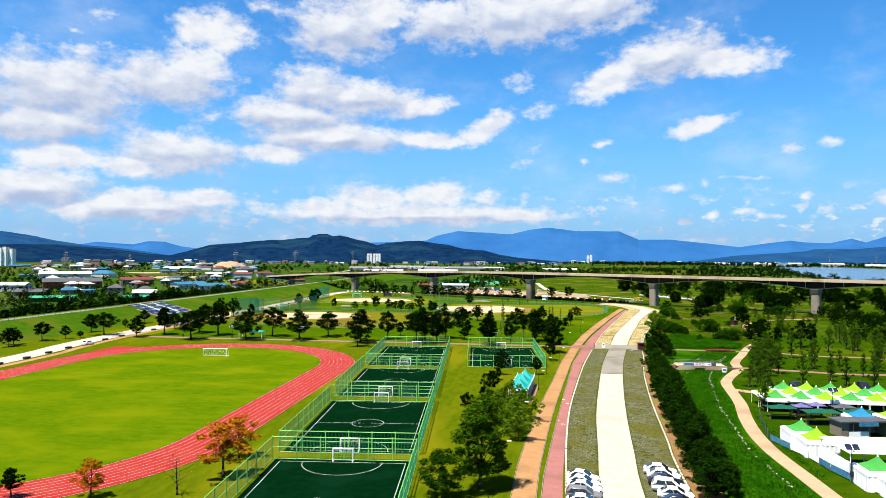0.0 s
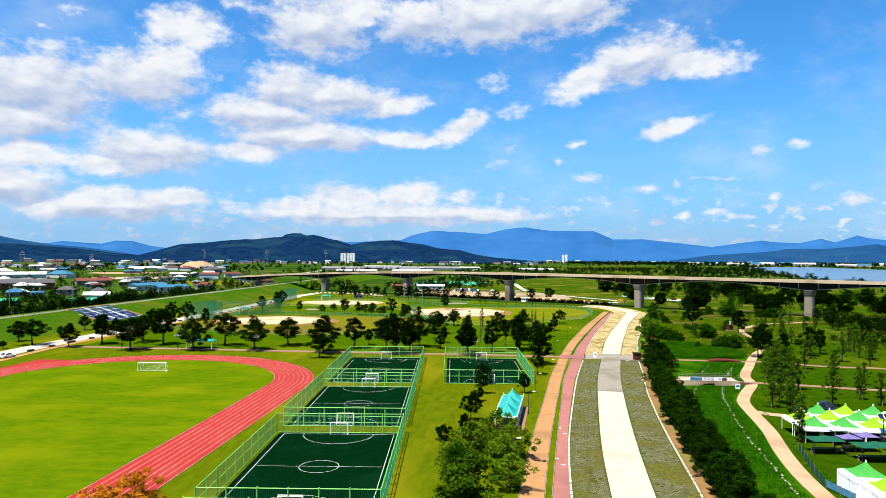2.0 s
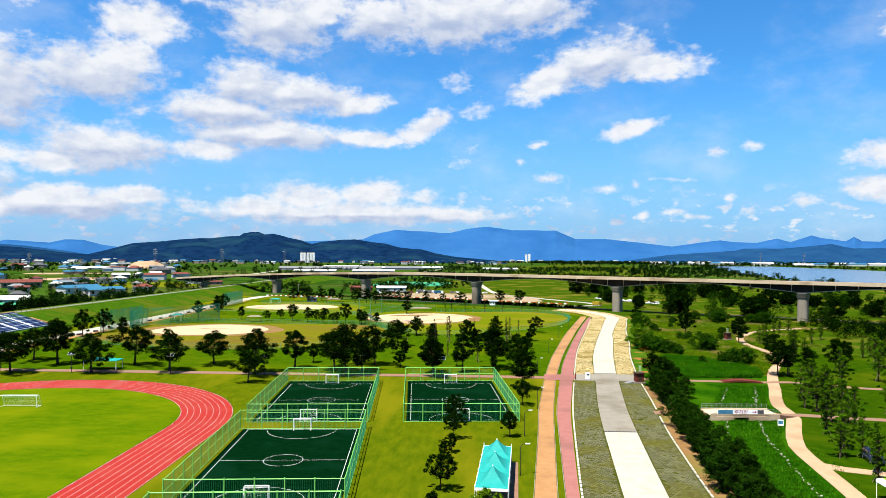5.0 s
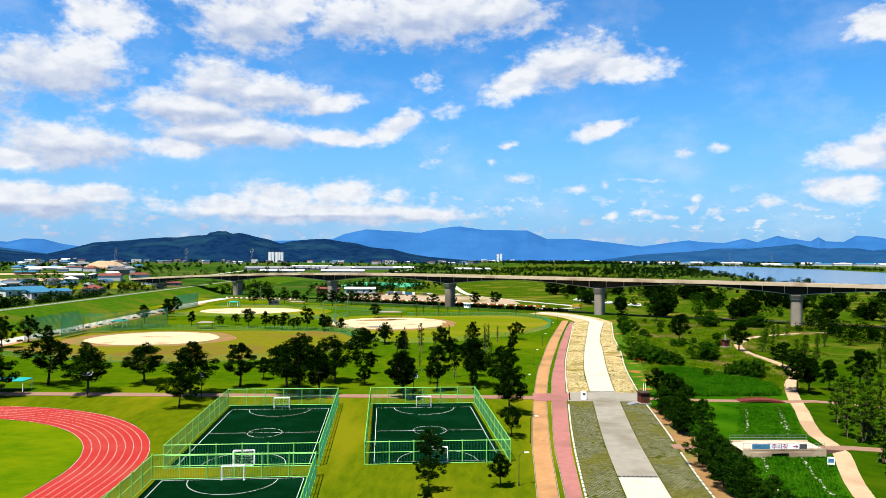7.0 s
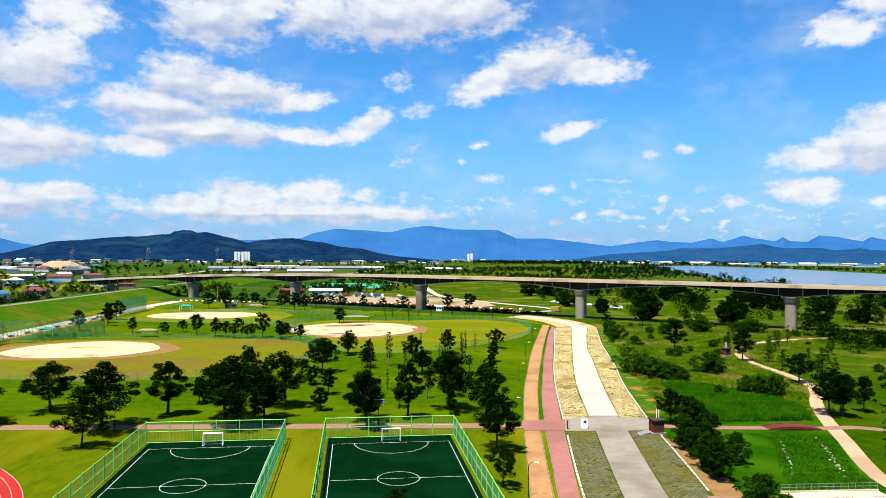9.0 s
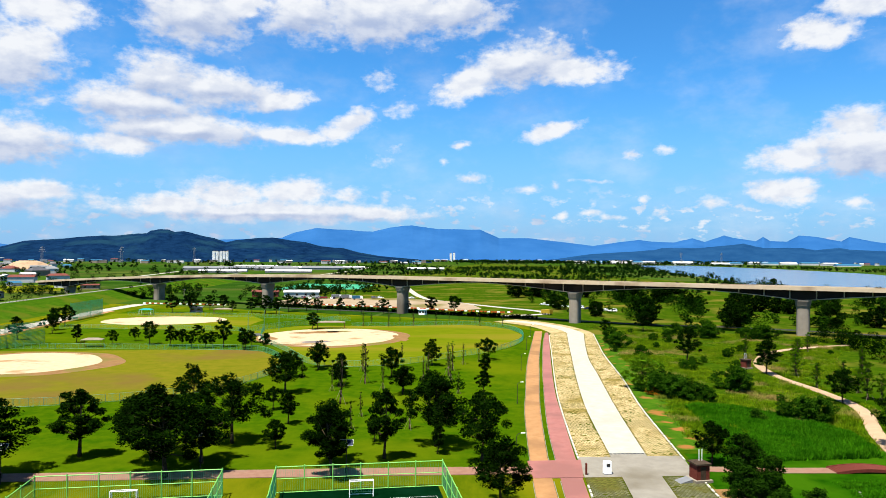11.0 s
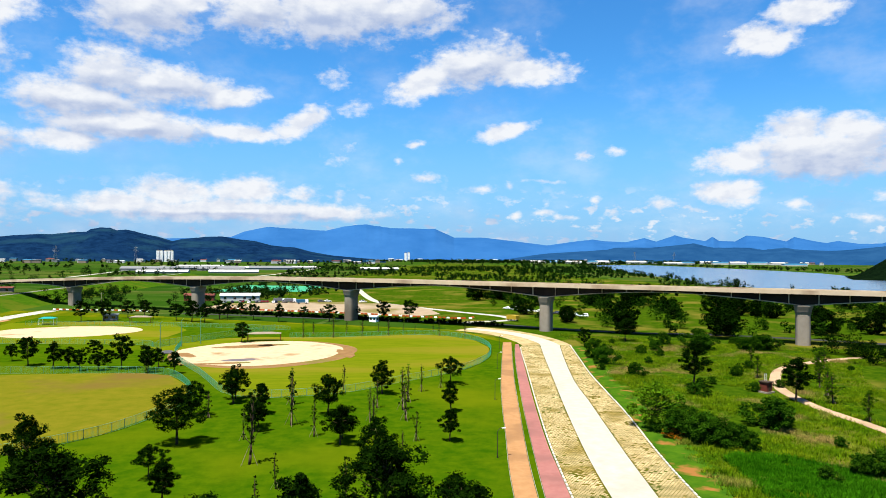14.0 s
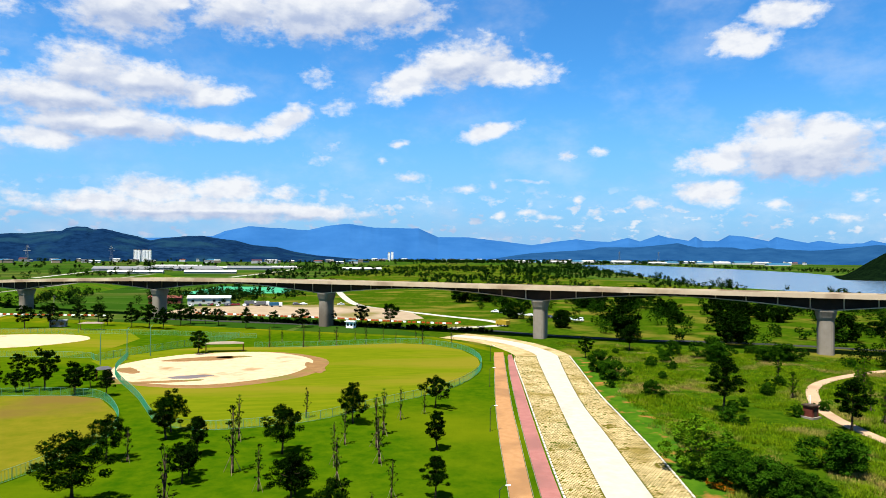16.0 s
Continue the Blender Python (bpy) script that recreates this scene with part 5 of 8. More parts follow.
def car(paint, label, long=4.6, wide=1.8, tall=1.5, suv=False, group="parked cars"):
    c = thing("car", label, "car", group)
    L, W = long / 2, wide / 2
    belt = 0.92 if not suv else 1.0
    # stations from tail to nose: place, half width, sill and shoulder heights
    body = []
    for u, w, lo, hi in ((-1.0, 0.74, 0.42, belt - 0.28), (-0.985, 0.86, 0.32, belt - 0.10), (-0.93, 0.95, 0.26, belt), (-0.7, 1.0, 0.22, belt + 0.02), (0.0, 1.0, 0.22, belt), (0.45, 1.0, 0.22, belt - 0.03), (0.75, 0.98, 0.24, belt - 0.12), (0.92, 0.90, 0.28, belt - 0.22), (0.985, 0.78, 0.34, belt - 0.34), (1.0, 0.64, 0.42, belt - 0.44)):
        x, h = u * L, w * W
        body.append([(x, -h * 0.94, lo), (x, -h, (lo + hi) / 2), (x, -h * 0.97, hi - 0.10), (x, -h * 0.86, hi - 0.01), (x, -h * 0.4, hi + 0.03), (x, h * 0.4, hi + 0.03), (x, h * 0.86, hi - 0.01), (x, h * 0.97, hi - 0.10), (x, h, (lo + hi) / 2), (x, h * 0.94, lo)])
    part("body", loft(body), paint, c)
    back, roof0, roof1, front = (-0.97 * L, -0.80 * L, 0.10 * L, 0.50 * L) if suv else (-0.86 * L, -0.42 * L, 0.06 * L, 0.50 * L)
    cab = []
    z0 = belt - 0.04
    for x, w, z in ((back, 0.80, z0 + 0.02), ((back + roof0) / 2, 0.80, (z0 + tall) / 2 + 0.04), (roof0, 0.76, tall - 0.03), ((roof0 + roof1) / 2, 0.78, tall), (roof1, 0.76, tall - 0.04), ((roof1 + front) / 2, 0.80, (z0 + tall) / 2 + 0.04), (front, 0.84, z0 + 0.02)):
        h, low = w * W, 0.93 * W
        f = (z - z0) / (tall - z0)
        g = low + (h - low) * f
        cab.append([(x, -low, z0), (x, -(low + g) / 2, (z0 + z) / 2), (x, -g, max(z - 0.05, z0)), (x, -g * 0.82, z), (x, 0, z + 0.02), (x, g * 0.82, z), (x, g, max(z - 0.05, z0)), (x, (low + g) / 2, (z0 + z) / 2), (x, low, z0)])
    part("cabin", loft(cab), paint, c)
    # glass: panes slightly proud of the cabin
    lo = [Vector((x, y, z0 + 0.03)) for x, y in ((back, -W * 0.93), (front, -W * 0.93), (front, W * 0.93), (back, W * 0.93))]
    hi = [Vector((x, y, tall - 0.01)) for x, y in ((roof0, -W * 0.77), (roof1, -W * 0.77), (roof1, W * 0.77), (roof0, W * 0.77))]
    for pane, j, m0, m1, top in (("side_window", 0, 0.12, 0.50, 0.84), ("side_window", 0, 0.53, 0.88, 0.84), ("windscreen", 1, 0.06, 0.94, 0.97), ("side_window", 2, 0.12, 0.47, 0.84), ("side_window", 2, 0.50, 0.88, 0.84), ("rear_window", 3, 0.1, 0.9, 0.9)):
        q = (j + 1) % 4
        out = (lo[q] - lo[j]).cross(hi[j] - lo[j]).normalized() * 0.06
        bm = bmesh.new()
        bm.faces.new([bm.verts.new(lo[j].lerp(lo[q], u).lerp(hi[j].lerp(hi[q], u), v) + out) for u, v in ((m0, 0.10), (m1, 0.10), (m1, top), (m0, top))])
        part(pane, bm, M["glass"], c)
    for x in (-L * 0.6, L * 0.62):
        for y in (-W - 0.01, W - 0.19):
            bm = bmesh.new()
            tube(bm, (x, y, 0.33), (x, y + 0.2, 0.33), 0.33, 0.33, 14)
            wheel = part("wheel", bm, M["tyre"], c)
            bm = bmesh.new()
            yy = y - 0.012 if y < 0 else y + 0.2
            tube(bm, (x, yy, 0.33), (x, yy + 0.012, 0.33), 0.20, 0.20, 10)
            part("rim", bm, M["steel"], wheel)
    for y in (-W * 0.66, W * 0.66):
        part("headlight", boxes((L * 0.90, L * 0.985, y - 0.2, y + 0.2, belt - 0.40, belt - 0.26)), M["glass"], c)
        part("tail_light", boxes((-L * 0.99, -L * 0.94, y - 0.2, y + 0.2, belt - 0.24, belt - 0.1)), M["car_red"], c)
        s = 1 if y > 0 else -1
        part("mirror", boxes((L * 0.36, L * 0.42, min(s * W * 0.94, s * (W + 0.16)), max(s * W * 0.94, s * (W + 0.16)), belt, belt + 0.14)), paint, c)
    return c


white_car = car(M["car_white"], "white saloon car parked on the paver strip")
white_suv = car(M["car_white"], "white people carrier parked on the paver strip", 4.9, 1.9, 1.75, True)
blue_car = car(M["car_dark"], "dark blue saloon car parked on the paver strip")
grey_car = car(M["car_grey"], "grey estate car parked on the paver strip", 4.7, 1.85, 1.6, True)
red_car = car(M["car_red"], "small red car on the earth car park", 3.9, 1.7, 1.5, True)
white_car.matrix_basis = pose(13.9, 6.5, 0.08, 0, 0, -14)
white_suv.matrix_basis = pose(25.2, 4.0, 0.08, 0, 0, -8)
blue_car.matrix_basis = pose(25.0, 6.6, 0.08, 0, 0, -8)
grey_car.matrix_basis = pose(13.6, -0.6, 0.08, 0, 0, -6)
red_car.matrix_basis = pose(-49, 525, 0.09, 0, 0, 30)
for x, y, a in ((13.8, 4.2, -14), (13.8, 2.0, -12), (25.1, 11.2, -10), (25.2, 9.0, -8), (13.4, -3.2, -6), (-143.2, 124, 80), (12, 526, 20), (-10, 530, 15), (25.3, 1.2, -8)):
    copy_thing(white_car, pose(x, y, 0.09, 0, 0, a))
dark_van = car(M["car_dark"], "dark people carrier parked on grass behind the tents", 4.9, 1.9, 1.8, True)
dark_van.matrix_basis = pose(62.4, 80.9, 0.06, 0, 0, -100)
copy_thing(dark_van, pose(68.6, 80.6, 0.06, 0, 0, -85)), copy_thing(dark_van, pose(84.4, 83.2, 0.06, 0, 0, -95))
copy_thing(blue_car, pose(25.3, -1.6, 0.08, 0, 0, -8)), copy_thing(grey_car, pose(-14, 528, 0.09, 0, 0, 15))
for i in range(12):
    copy_thing((white_car, blue_car, grey_car, red_car)[i % 4], pose(-72 + i * 3.4 + (i % 3), 521 + (i % 4) * 2.1, 0.09, 0, 0, 80 + (i * 37) % 20))
for x, y, a in ((66.5, 73, 20), (70.5, 71.6, 15), (75.5, 75, 10)):
    copy_thing(blue_car if x > 70 else white_suv, pose(x, y, 0.09, 0, 0, a))
for i in range(10):
    copy_thing((white_car, white_suv, blue_car, white_car)[i % 4], pose(92 + i * 3.1, 470 - i * 5.5, 0.09, 0, 0, 150))


def lorry(x, y, turn, cab, load, label, long=7.0):
    t = thing("lorry", label, "lorry", "", at=pose(x, y, 0.09, 0, 0, turn))
    part("cab", boxes((long / 2 - 1.8, long / 2, -1.1, 1.1, 0.5, 2.5)), cab, t)
    part("windscreen", boxes((long / 2 - 0.6, long / 2 + 0.01, -0.95, 0.95, 1.5, 2.2)), M["glass"], t)
    part("body", boxes((-long / 2, long / 2 - 1.9, -1.15, 1.15, 0.8, 2.7)), load, t)
    for px in (-long * 0.3, long * 0.33):
        for py in (-1.1, 0.8):
            bm = bmesh.new()
            tube(bm, (px, py, 0.45), (px, py + 0.3, 0.45), 0.45, 0.45, 12)
            part("wheel", bm, M["tyre"], t)
    return t


lorry(79, 402, 120, M["yellow"], M["yellow"], "yellow minibus on the road beyond the bridge", 6.5)
lorry(-33, 524, 20, M["white_paint"], M["steel"], "white mixer lorry on the earth car park")
lorry(-25, 515, 15, M["white_paint"], M["roof_blue"], "white lorry with a blue load bed")
lorry(-40, 527, 20, M["white_paint"], M["steel"], "white lorry on the earth car park")

# ---- lamps ----
def street_lamp(turn_to=1):
    l = thing("path_lamp", "slim dark lamp post with one bent arm", "lamp", "path lamps")
    bm = bmesh.new()
    tube(bm, (0, 0, 0), (0, 0, 0.5), 0.11, 0.09, 8), tube(bm, (0, 0, 0.5), (0, 0, 4.1), 0.06, 0.045, 8)
    part("post", bm, M["dark"], l)
    bm = bmesh.new()
    tube(bm, (0, 0, 4.05), (0.35, 0, 4.45), 0.04, 0.035, 6), tube(bm, (0.35, 0, 4.45), (0.8, 0, 4.5), 0.035, 0.03, 6)
    part("arm", bm, M["dark"], l)
    part("lamp_head", boxes((0.7, 1.35, -0.1, 0.1, 4.44, 4.54)), M["white_paint"], l, "flat white lamp head")
    return l


lamp = street_lamp()
lamp.location = (14.6, 113, 0)
for x, y in ((18.8, 152.4), (26.2, 192.7), (8.6, 71), (5.2, 36), (3.0, 9), (34.5, 233), (43.5, 272), (52.5, 310), (10.8, 92)):
    copy_thing(lamp, pose(x - 0.4, y, 0, 0, 0, 8))


def solar_lamp():
    l = thing("solar_lamp", "dark lamp post topped by two tilted solar panels", "lamp", "solar lamps")
    bm = bmesh.new()
    tube(bm, (0, 0, 0), (0, 0, 4.9), 0.08, 0.06, 8)
    part("post", bm, M["dark"], l)
    part("battery_box", boxes((-0.18, 0.18, -0.2, 0.1, 0.9, 1.6)), M["dark"], l)
    for s in (-0.48, 0.48):
        p = part("solar_panel", boxes((-0.42, 0.42, -0.5, 0.5, -0.02, 0.02)), M["solar"], l)
        p.matrix_basis = pose(s, -0.1, 5.0, 40, 0, 0)
        for e in ((-0.44, 0.44, -0.52, -0.5, -0.03, 0.03), (-0.44, 0.44, 0.5, 0.52, -0.03, 0.03), (-0.44, -0.42, -0.5, 0.5, -0.03, 0.03), (0.42, 0.44, -0.5, 0.5, -0.03, 0.03)):
            part("rim", boxes(e), M["white_paint"], p)
    part("lamp_head", boxes((-0.12, 0.12, -0.9, 0.0, 4.5, 4.58)), M["dark"], l)
    return l


sol = solar_lamp()
sol.location = (-6.2, 146.6, 0)
for x, y in ((-27.4, 152.4), (-51.6, 146.4), (-102, 146.4), (50.9, 11.6), (66, 55), (-121, 146.4), (-76, 146.4)):
    copy_thing(sol, pose(x, y, 0))

# ---- gate area ----
def utility_cabin(x, y, turn):
    k = thing("utility_cabin", "small red-brown brick utility cabin with two vent pipes", "cabin", "utility cabins", at=pose(x, y, 0, 0, 0, turn))
    part("plinth", boxes((-1.3, 1.3, -1.3, 1.3, -0.05, 0.4)), M["bridge"], k)
    part("wall", boxes((-0.95, 0.95, -0.95, 0.95, 0.4, 2.4)), M["red_box"], k)
    bm = boxes((-1.15, 1.15, -1.15, 1.15, 2.4, 2.62))
    bmesh.ops.bevel(bm, geom=list(bm.edges), offset=0.05, segments=1)
    part("roof", bm, M["bark"], k)
    part("door", boxes((-0.4, 0.4, -0.98, -0.95, 0.45, 2.2)), M["bark"], k)
    part("notice", boxes((0.96, 0.98, -0.3, 0.3, 1.5, 1.9)), M["white_paint"], k)
    for px in (0.25, 0.7):
        bm = bmesh.new()
        tube(bm, (px, 0.5, 2.6), (px, 0.5, 4.2), 0.05, 0.05, 6)
        part("vent_pipe", bm, M["white_paint"], k)
    return k


utility_cabin(42.3, 143.6, 8)
utility_cabin(97.2, 234.8, 20)
ticket = thing("ticket_machine", "white upright gate control box", "gate box", at=pose(30.4, 146.9, 0.09, 0, 0, 6))
bm = boxes((-0.5, 0.5, -0.4, 0.4, 0.08, 1.75))
bmesh.ops.bevel(bm, geom=list(bm.edges), offset=0.04, segments=2)
part("cabinet", bm, M["white_paint"], ticket)
part("foot", boxes((-0.55, 0.55, -0.45, 0.45, 0, 0.08)), M["steel"], ticket)
part("screen", boxes((-0.25, 0.25, -0.42, -0.40, 1.1, 1.5)), M["glass"], ticket)
bol = thing("bollard_post", "dark red square bollard beside the cycle lane", "bollard", at=pose(27.3, 146.6, 0.09))
part("shaft", boxes((-0.12, 0.12, -0.12, 0.12, 0, 1.6)), M["red_box"], bol)
ramp = thing("access_ramp", "grey steel ramp by the brick cabin", "ramp", at=pose(39.9, 143.2, 0.08, 0, 0, 8))
bm = bmesh.new()
v = [bm.verts.new(p) for p in ((-1.0, -0.8, 0.0), (0.9, -0.8, 0.0), (0.9, 0.8, 0.0), (-1.0, 0.8, 0.0), (0.9, -0.8, 0.45), (0.9, 0.8, 0.45))]
for q in ((0, 1, 4), (3, 5, 2), (0, 4, 5, 3), (1, 2, 5, 4), (0, 3, 2, 1)):
    bm.faces.new([v[i] for i in q])
part("deck", bm, M["steel"], ramp)
for name, y in (("drain_south", 96.0), ("drain_gate", 156.3)):
    x0 = float(np.interp(y, [p.y for p in ROAD_L], [p.x for p in ROAD_L]))
    x1 = float(np.interp(y, [p.y for p in ROAD_R], [p.x for p in ROAD_R]))
    g = thing("drain_channel", "dark slotted drain channel across the concrete road", "drain", "road drains")
    n = 9
    for i in range(n):
        a, b = x0 + (x1 - x0) * i / n, x0 + (x1 - x0) * (i + 0.72) / n
        part("grate", boxes((a, b, y - 0.28, y + 0.28, 0.06, 0.112)), M["dark"], g)

# ---- footbridge over the stream ----
fb = thing("footbridge", "pale concrete footbridge with white railings and a printed banner", "footbridge", at=pose(53.0, 108.5, 0.82, 0, 0, 2))
bm = bmesh.new()
n = 12
lo, hi = [], []
for i in range(n + 1):
    x = -6.6 + 13.2 * i / n
    z = 0.25 + 0.15 * math.sin(math.pi * i / n)
    u = -0.75 + 0.6 * math.sin(math.pi * min(max((i - 2) / (n - 4), 0), 1)) ** 0.7 if 2 <= i <= n - 2 else -0.75
    lo.append([bm.verts.new((x, y, u)) for y in (-2.6, 2.6)])
    hi.append([bm.verts.new((x, y, z)) for y in (-2.6, 2.6)])
for i in range(n):
    bm.faces.new((hi[i][0], hi[i + 1][0], hi[i + 1][1], hi[i][1])), bm.faces.new((lo[i][1], lo[i + 1][1], lo[i + 1][0], lo[i][0]))
    for s in (0, 1):
        bm.faces.new((lo[i][s], lo[i + 1][s], hi[i + 1][s], hi[i][s]))
bmesh.ops.recalc_face_normals(bm, faces=bm.faces)
part("deck", bm, M["parapet"], fb)
for y in (-2.45, 2.45):
    rail = part("railing", frame_tubes([((-6.4, y, z), (6.4, y, z)) for z in (0.55, 0.95, 1.35)], 0.026), M["steel"], fb)
    for i in range(14):
        x = -6.4 + i * 12.8 / 13
        bm = bmesh.new()
        tube(bm, (x, y, 0.25), (x, y, 1.38), 0.03, 0.03, 5)
        part("baluster", bm, M["steel"], rail)
    part("kerb_beam", boxes((-6.5, 6.5, y - 0.15, y + 0.15, 0.2, 0.5)), M["parapet"], fb)
banner = part("banner", boxes((-5.2, 3.6, -2.56, -2.53, 0.45, 1.3)), M["white_canvas"], fb, "white banner with a blue picture and pink words")
part("print", boxes((-5.1, -2.3, -2.575, -2.565, 0.5, 1.26)), M["banner_blue"], banner)
part("panel", boxes((2.35, 3.55, -2.575, -2.565, 0.5, 1.26)), M["roof_grey"], banner)
part("arrow_shaft", boxes((1.35, 1.9, -2.58, -2.565, 0.82, 0.94)), M["banner_pink"], banner)
bm = bmesh.new()
bm.faces.new([bm.verts.new(p) for p in ((1.85, -2.578, 0.66), (2.2, -2.578, 0.88), (1.85, -2.578, 1.1))])
part("arrow_head", bm, M["banner_pink"], banner)
text = bpy.data.curves.new("lettering", "FONT")
text.body, text.size, text.extrude = "주차장", 0.95, 0.004
text.materials.append(M["banner_pink"])
words = new("lettering", text)
words.parent = banner
words.matrix_basis = pose(-2.05, -2.575, 0.55, 90, 0, 0)
for x in (-3.6, 2.6):
    part("abutment", boxes((x - 1.9, x + 1.5, -2.7, 2.7, -0.9, 0.05)), M["parapet"], fb)

board = thing("notice_board", "small blue and white notice board on the grass", "sign", at=pose(57.6, 101.2, 0, 0, 0, -10))
part("panel", boxes((-0.5, 0.5, -0.04, 0.04, 0.4, 1.5)), M["white_paint"], board)
part("print", boxes((-0.4, 0.4, -0.05, -0.042, 0.7, 1.3)), M["banner_blue"], board)
for x in (-0.4, 0.4):
    part("leg", boxes((x - 0.03, x + 0.03, -0.03, 0.03, 0, 0.4)), M["steel"], board)

dark_bridge = thing("timber_bridge", "arched red-brown timber bridge over the stream", "footbridge", at=pose(68.1, 146.5, 0, 0, 0, -3))
for i in range(25):
    x = -4.6 + i * 0.37
    z = 0.2 + 0.45 * (1 - (x / 4.7) ** 2)
    part("plank", boxes((x, x + 0.34, -1.3, 1.3, z - 0.06, z + 0.02)), M["red_box"], dark_bridge)
for y in (-1.4, 1.3):
    bm = strip_between([Vector((-4.7 + i * 0.94, y, 0.45 * (1 - ((-4.7 + i * 0.94) / 4.7) ** 2))) for i in range(11)], [Vector((-4.7 + i * 0.94, y + 0.1, 0.45 * (1 - ((-4.7 + i * 0.94) / 4.7) ** 2))) for i in range(11)], 0.3, 0.45)
    part("beam", bm, M["red_box"], dark_bridge)

# ---- bleachers on the levee ----
bl = thing("bleachers", "stepped blue seating with white stripes and orange edges on grass", "bleachers", at=pose(0, 0, 0))
for i in range(14):
    t = i / 13
    x, z = -193.5 + 19.5 * t, 5.2 - 4.3 * t
    part("seat_row", boxes((x, x + 1.05, 226 - 6 * t, 256 - 6 * t, z - 0.5, z + 0.35)), M["seat_blue"], bl)
    if i % 3 == 1:
        part("row_edge", boxes((x + 0.9, x + 1.09, 226.3 - 6 * t, 255.7 - 6 * t, z + 0.2, z + 0.40)), M["white_paint"], bl)
for y in (224, 257):
    bm = strip_between([Vector((-195, y, 5.3)), Vector((-173, y - 6, 0.9))], [Vector((-195, y + 1.2, 5.3)), Vector((-173, y - 4.8, 0.9))], 0.35, 0.8)
    part("stair", bm, M["orange"], bl)
part("top_edge", boxes((-195.2, -193.6, 225, 257, 5.0, 5.65)), M["orange"], bl)
for k in range(2):
    y = 236 + k * 10
    bm = strip_between([Vector((-194, y, 5.3)), Vector((-174, y - 6, 1.1))], [Vector((-194, y + 0.7, 5.3)), Vector((-174, y - 5.3, 1.1))], 0.45, 0.8)
    part("aisle", bm, M["white_paint"], bl)

# ---- levee posts, road barriers ----
rail = thing("levee_railing", "row of short pale posts along the levee road", "railing")
me_post = None
for i in range(150):
    y = 80 + i * 3.2
    if me_post is None:
        ob = part("post", boxes((-0.08, 0.08, -0.08, 0.08, 0, 0.9)), M["bridge"], rail)
        me_post = ob.data
    else:
        ob = new("post", me_post)
        ob.parent = rail
    ob.location = (levee_row(y) + 1.6, y, 5.2)
red_block = white_block = None
for i, p in enumerate(spline([(-60, 474), (-45, 467), (-17, 453), (10, 440), (35, 424), (58, 413), (63, 418)], 1.9)):
    colour = i % 3 < 2
    made = red_block if colour else white_block
    if made is None:
        made = thing("road_barrier", "orange plastic water-filled road barrier" if colour else "white plastic water-filled road barrier", "barrier", "road barriers", at=pose(p.x, p.y, 0.09, 0, 0, -28))
        bm = boxes((-0.75, 0.75, -0.22, 0.22, 0, 0.28), (-0.75, 0.75, -0.1, 0.1, 0.28, 0.72))
        part("shell", bm, M["orange_plastic"] if colour else M["white_paint"], made)
        if colour:
            red_block = made
        else:
            white_block = made
    else:
        copy_thing(made, pose(p.x, p.y, 0.09, 0, 0, -28))
for i, p in enumerate(spline([(-150, 474), (-135, 470), (-115, 466), (-100, 462)], 1.9)):
    copy_thing(red_block if i % 2 else white_block, pose(p.x, p.y, 0.09, 0, 0, -10))


# ---- trees ----
def leaf_cloud(rng, centres, radii, per, size, flat=0.7, lie=0.5):
    """Many small pointed leaves in clumps: vertices and faces."""
    n = len(centres) * per
    c = np.repeat(np.array(centres), per, axis=0)
    r = np.repeat(np.array(radii), per)[:, None]
    d = rng.normal(size=(n, 3))
    d /= np.linalg.norm(d, axis=1)[:, None]
    k = rng.uniform(0.25, 1.0, (n, 1)) ** 0.5
    p = c + d * r * k * np.array((1, 1, flat))
    a = rng.normal(size=(n, 3))
    a[:, 2] *= lie
    a /= np.linalg.norm(a, axis=1)[:, None]
    b = np.cross(a, rng.normal(size=(n, 3)))
    b[:, 2] *= min(1.0, lie * 2)
    b /= np.linalg.norm(b, axis=1)[:, None]
    s = size * rng.uniform(0.6, 1.3, (n, 1)) * (2.1 - 1.3 * k)
    tri_v = np.stack([p - a * s * 0.8 - b * s * 0.5, p - a * s * 0.8 + b * s * 0.5, p + a * s], axis=1).reshape(-1, 3)
    return tri_v, np.arange(n * 3).reshape(-1, 3)


def mesh_of(name, verts, faces, mat):
    me = bpy.data.meshes.new(name)
    me.vertices.add(len(verts)), me.vertices.foreach_set("co", np.asarray(verts, dtype=np.float32).ravel())
    me.loops.add(faces.size), me.loops.foreach_set("vertex_index", faces.astype(np.int32).ravel())
    me.polygons.add(len(faces)), me.polygons.foreach_set("loop_start", np.arange(0, faces.size, faces.shape[1], dtype=np.int32))
    me.update(calc_edges=True)
    me.materials.append(mat)
    return me


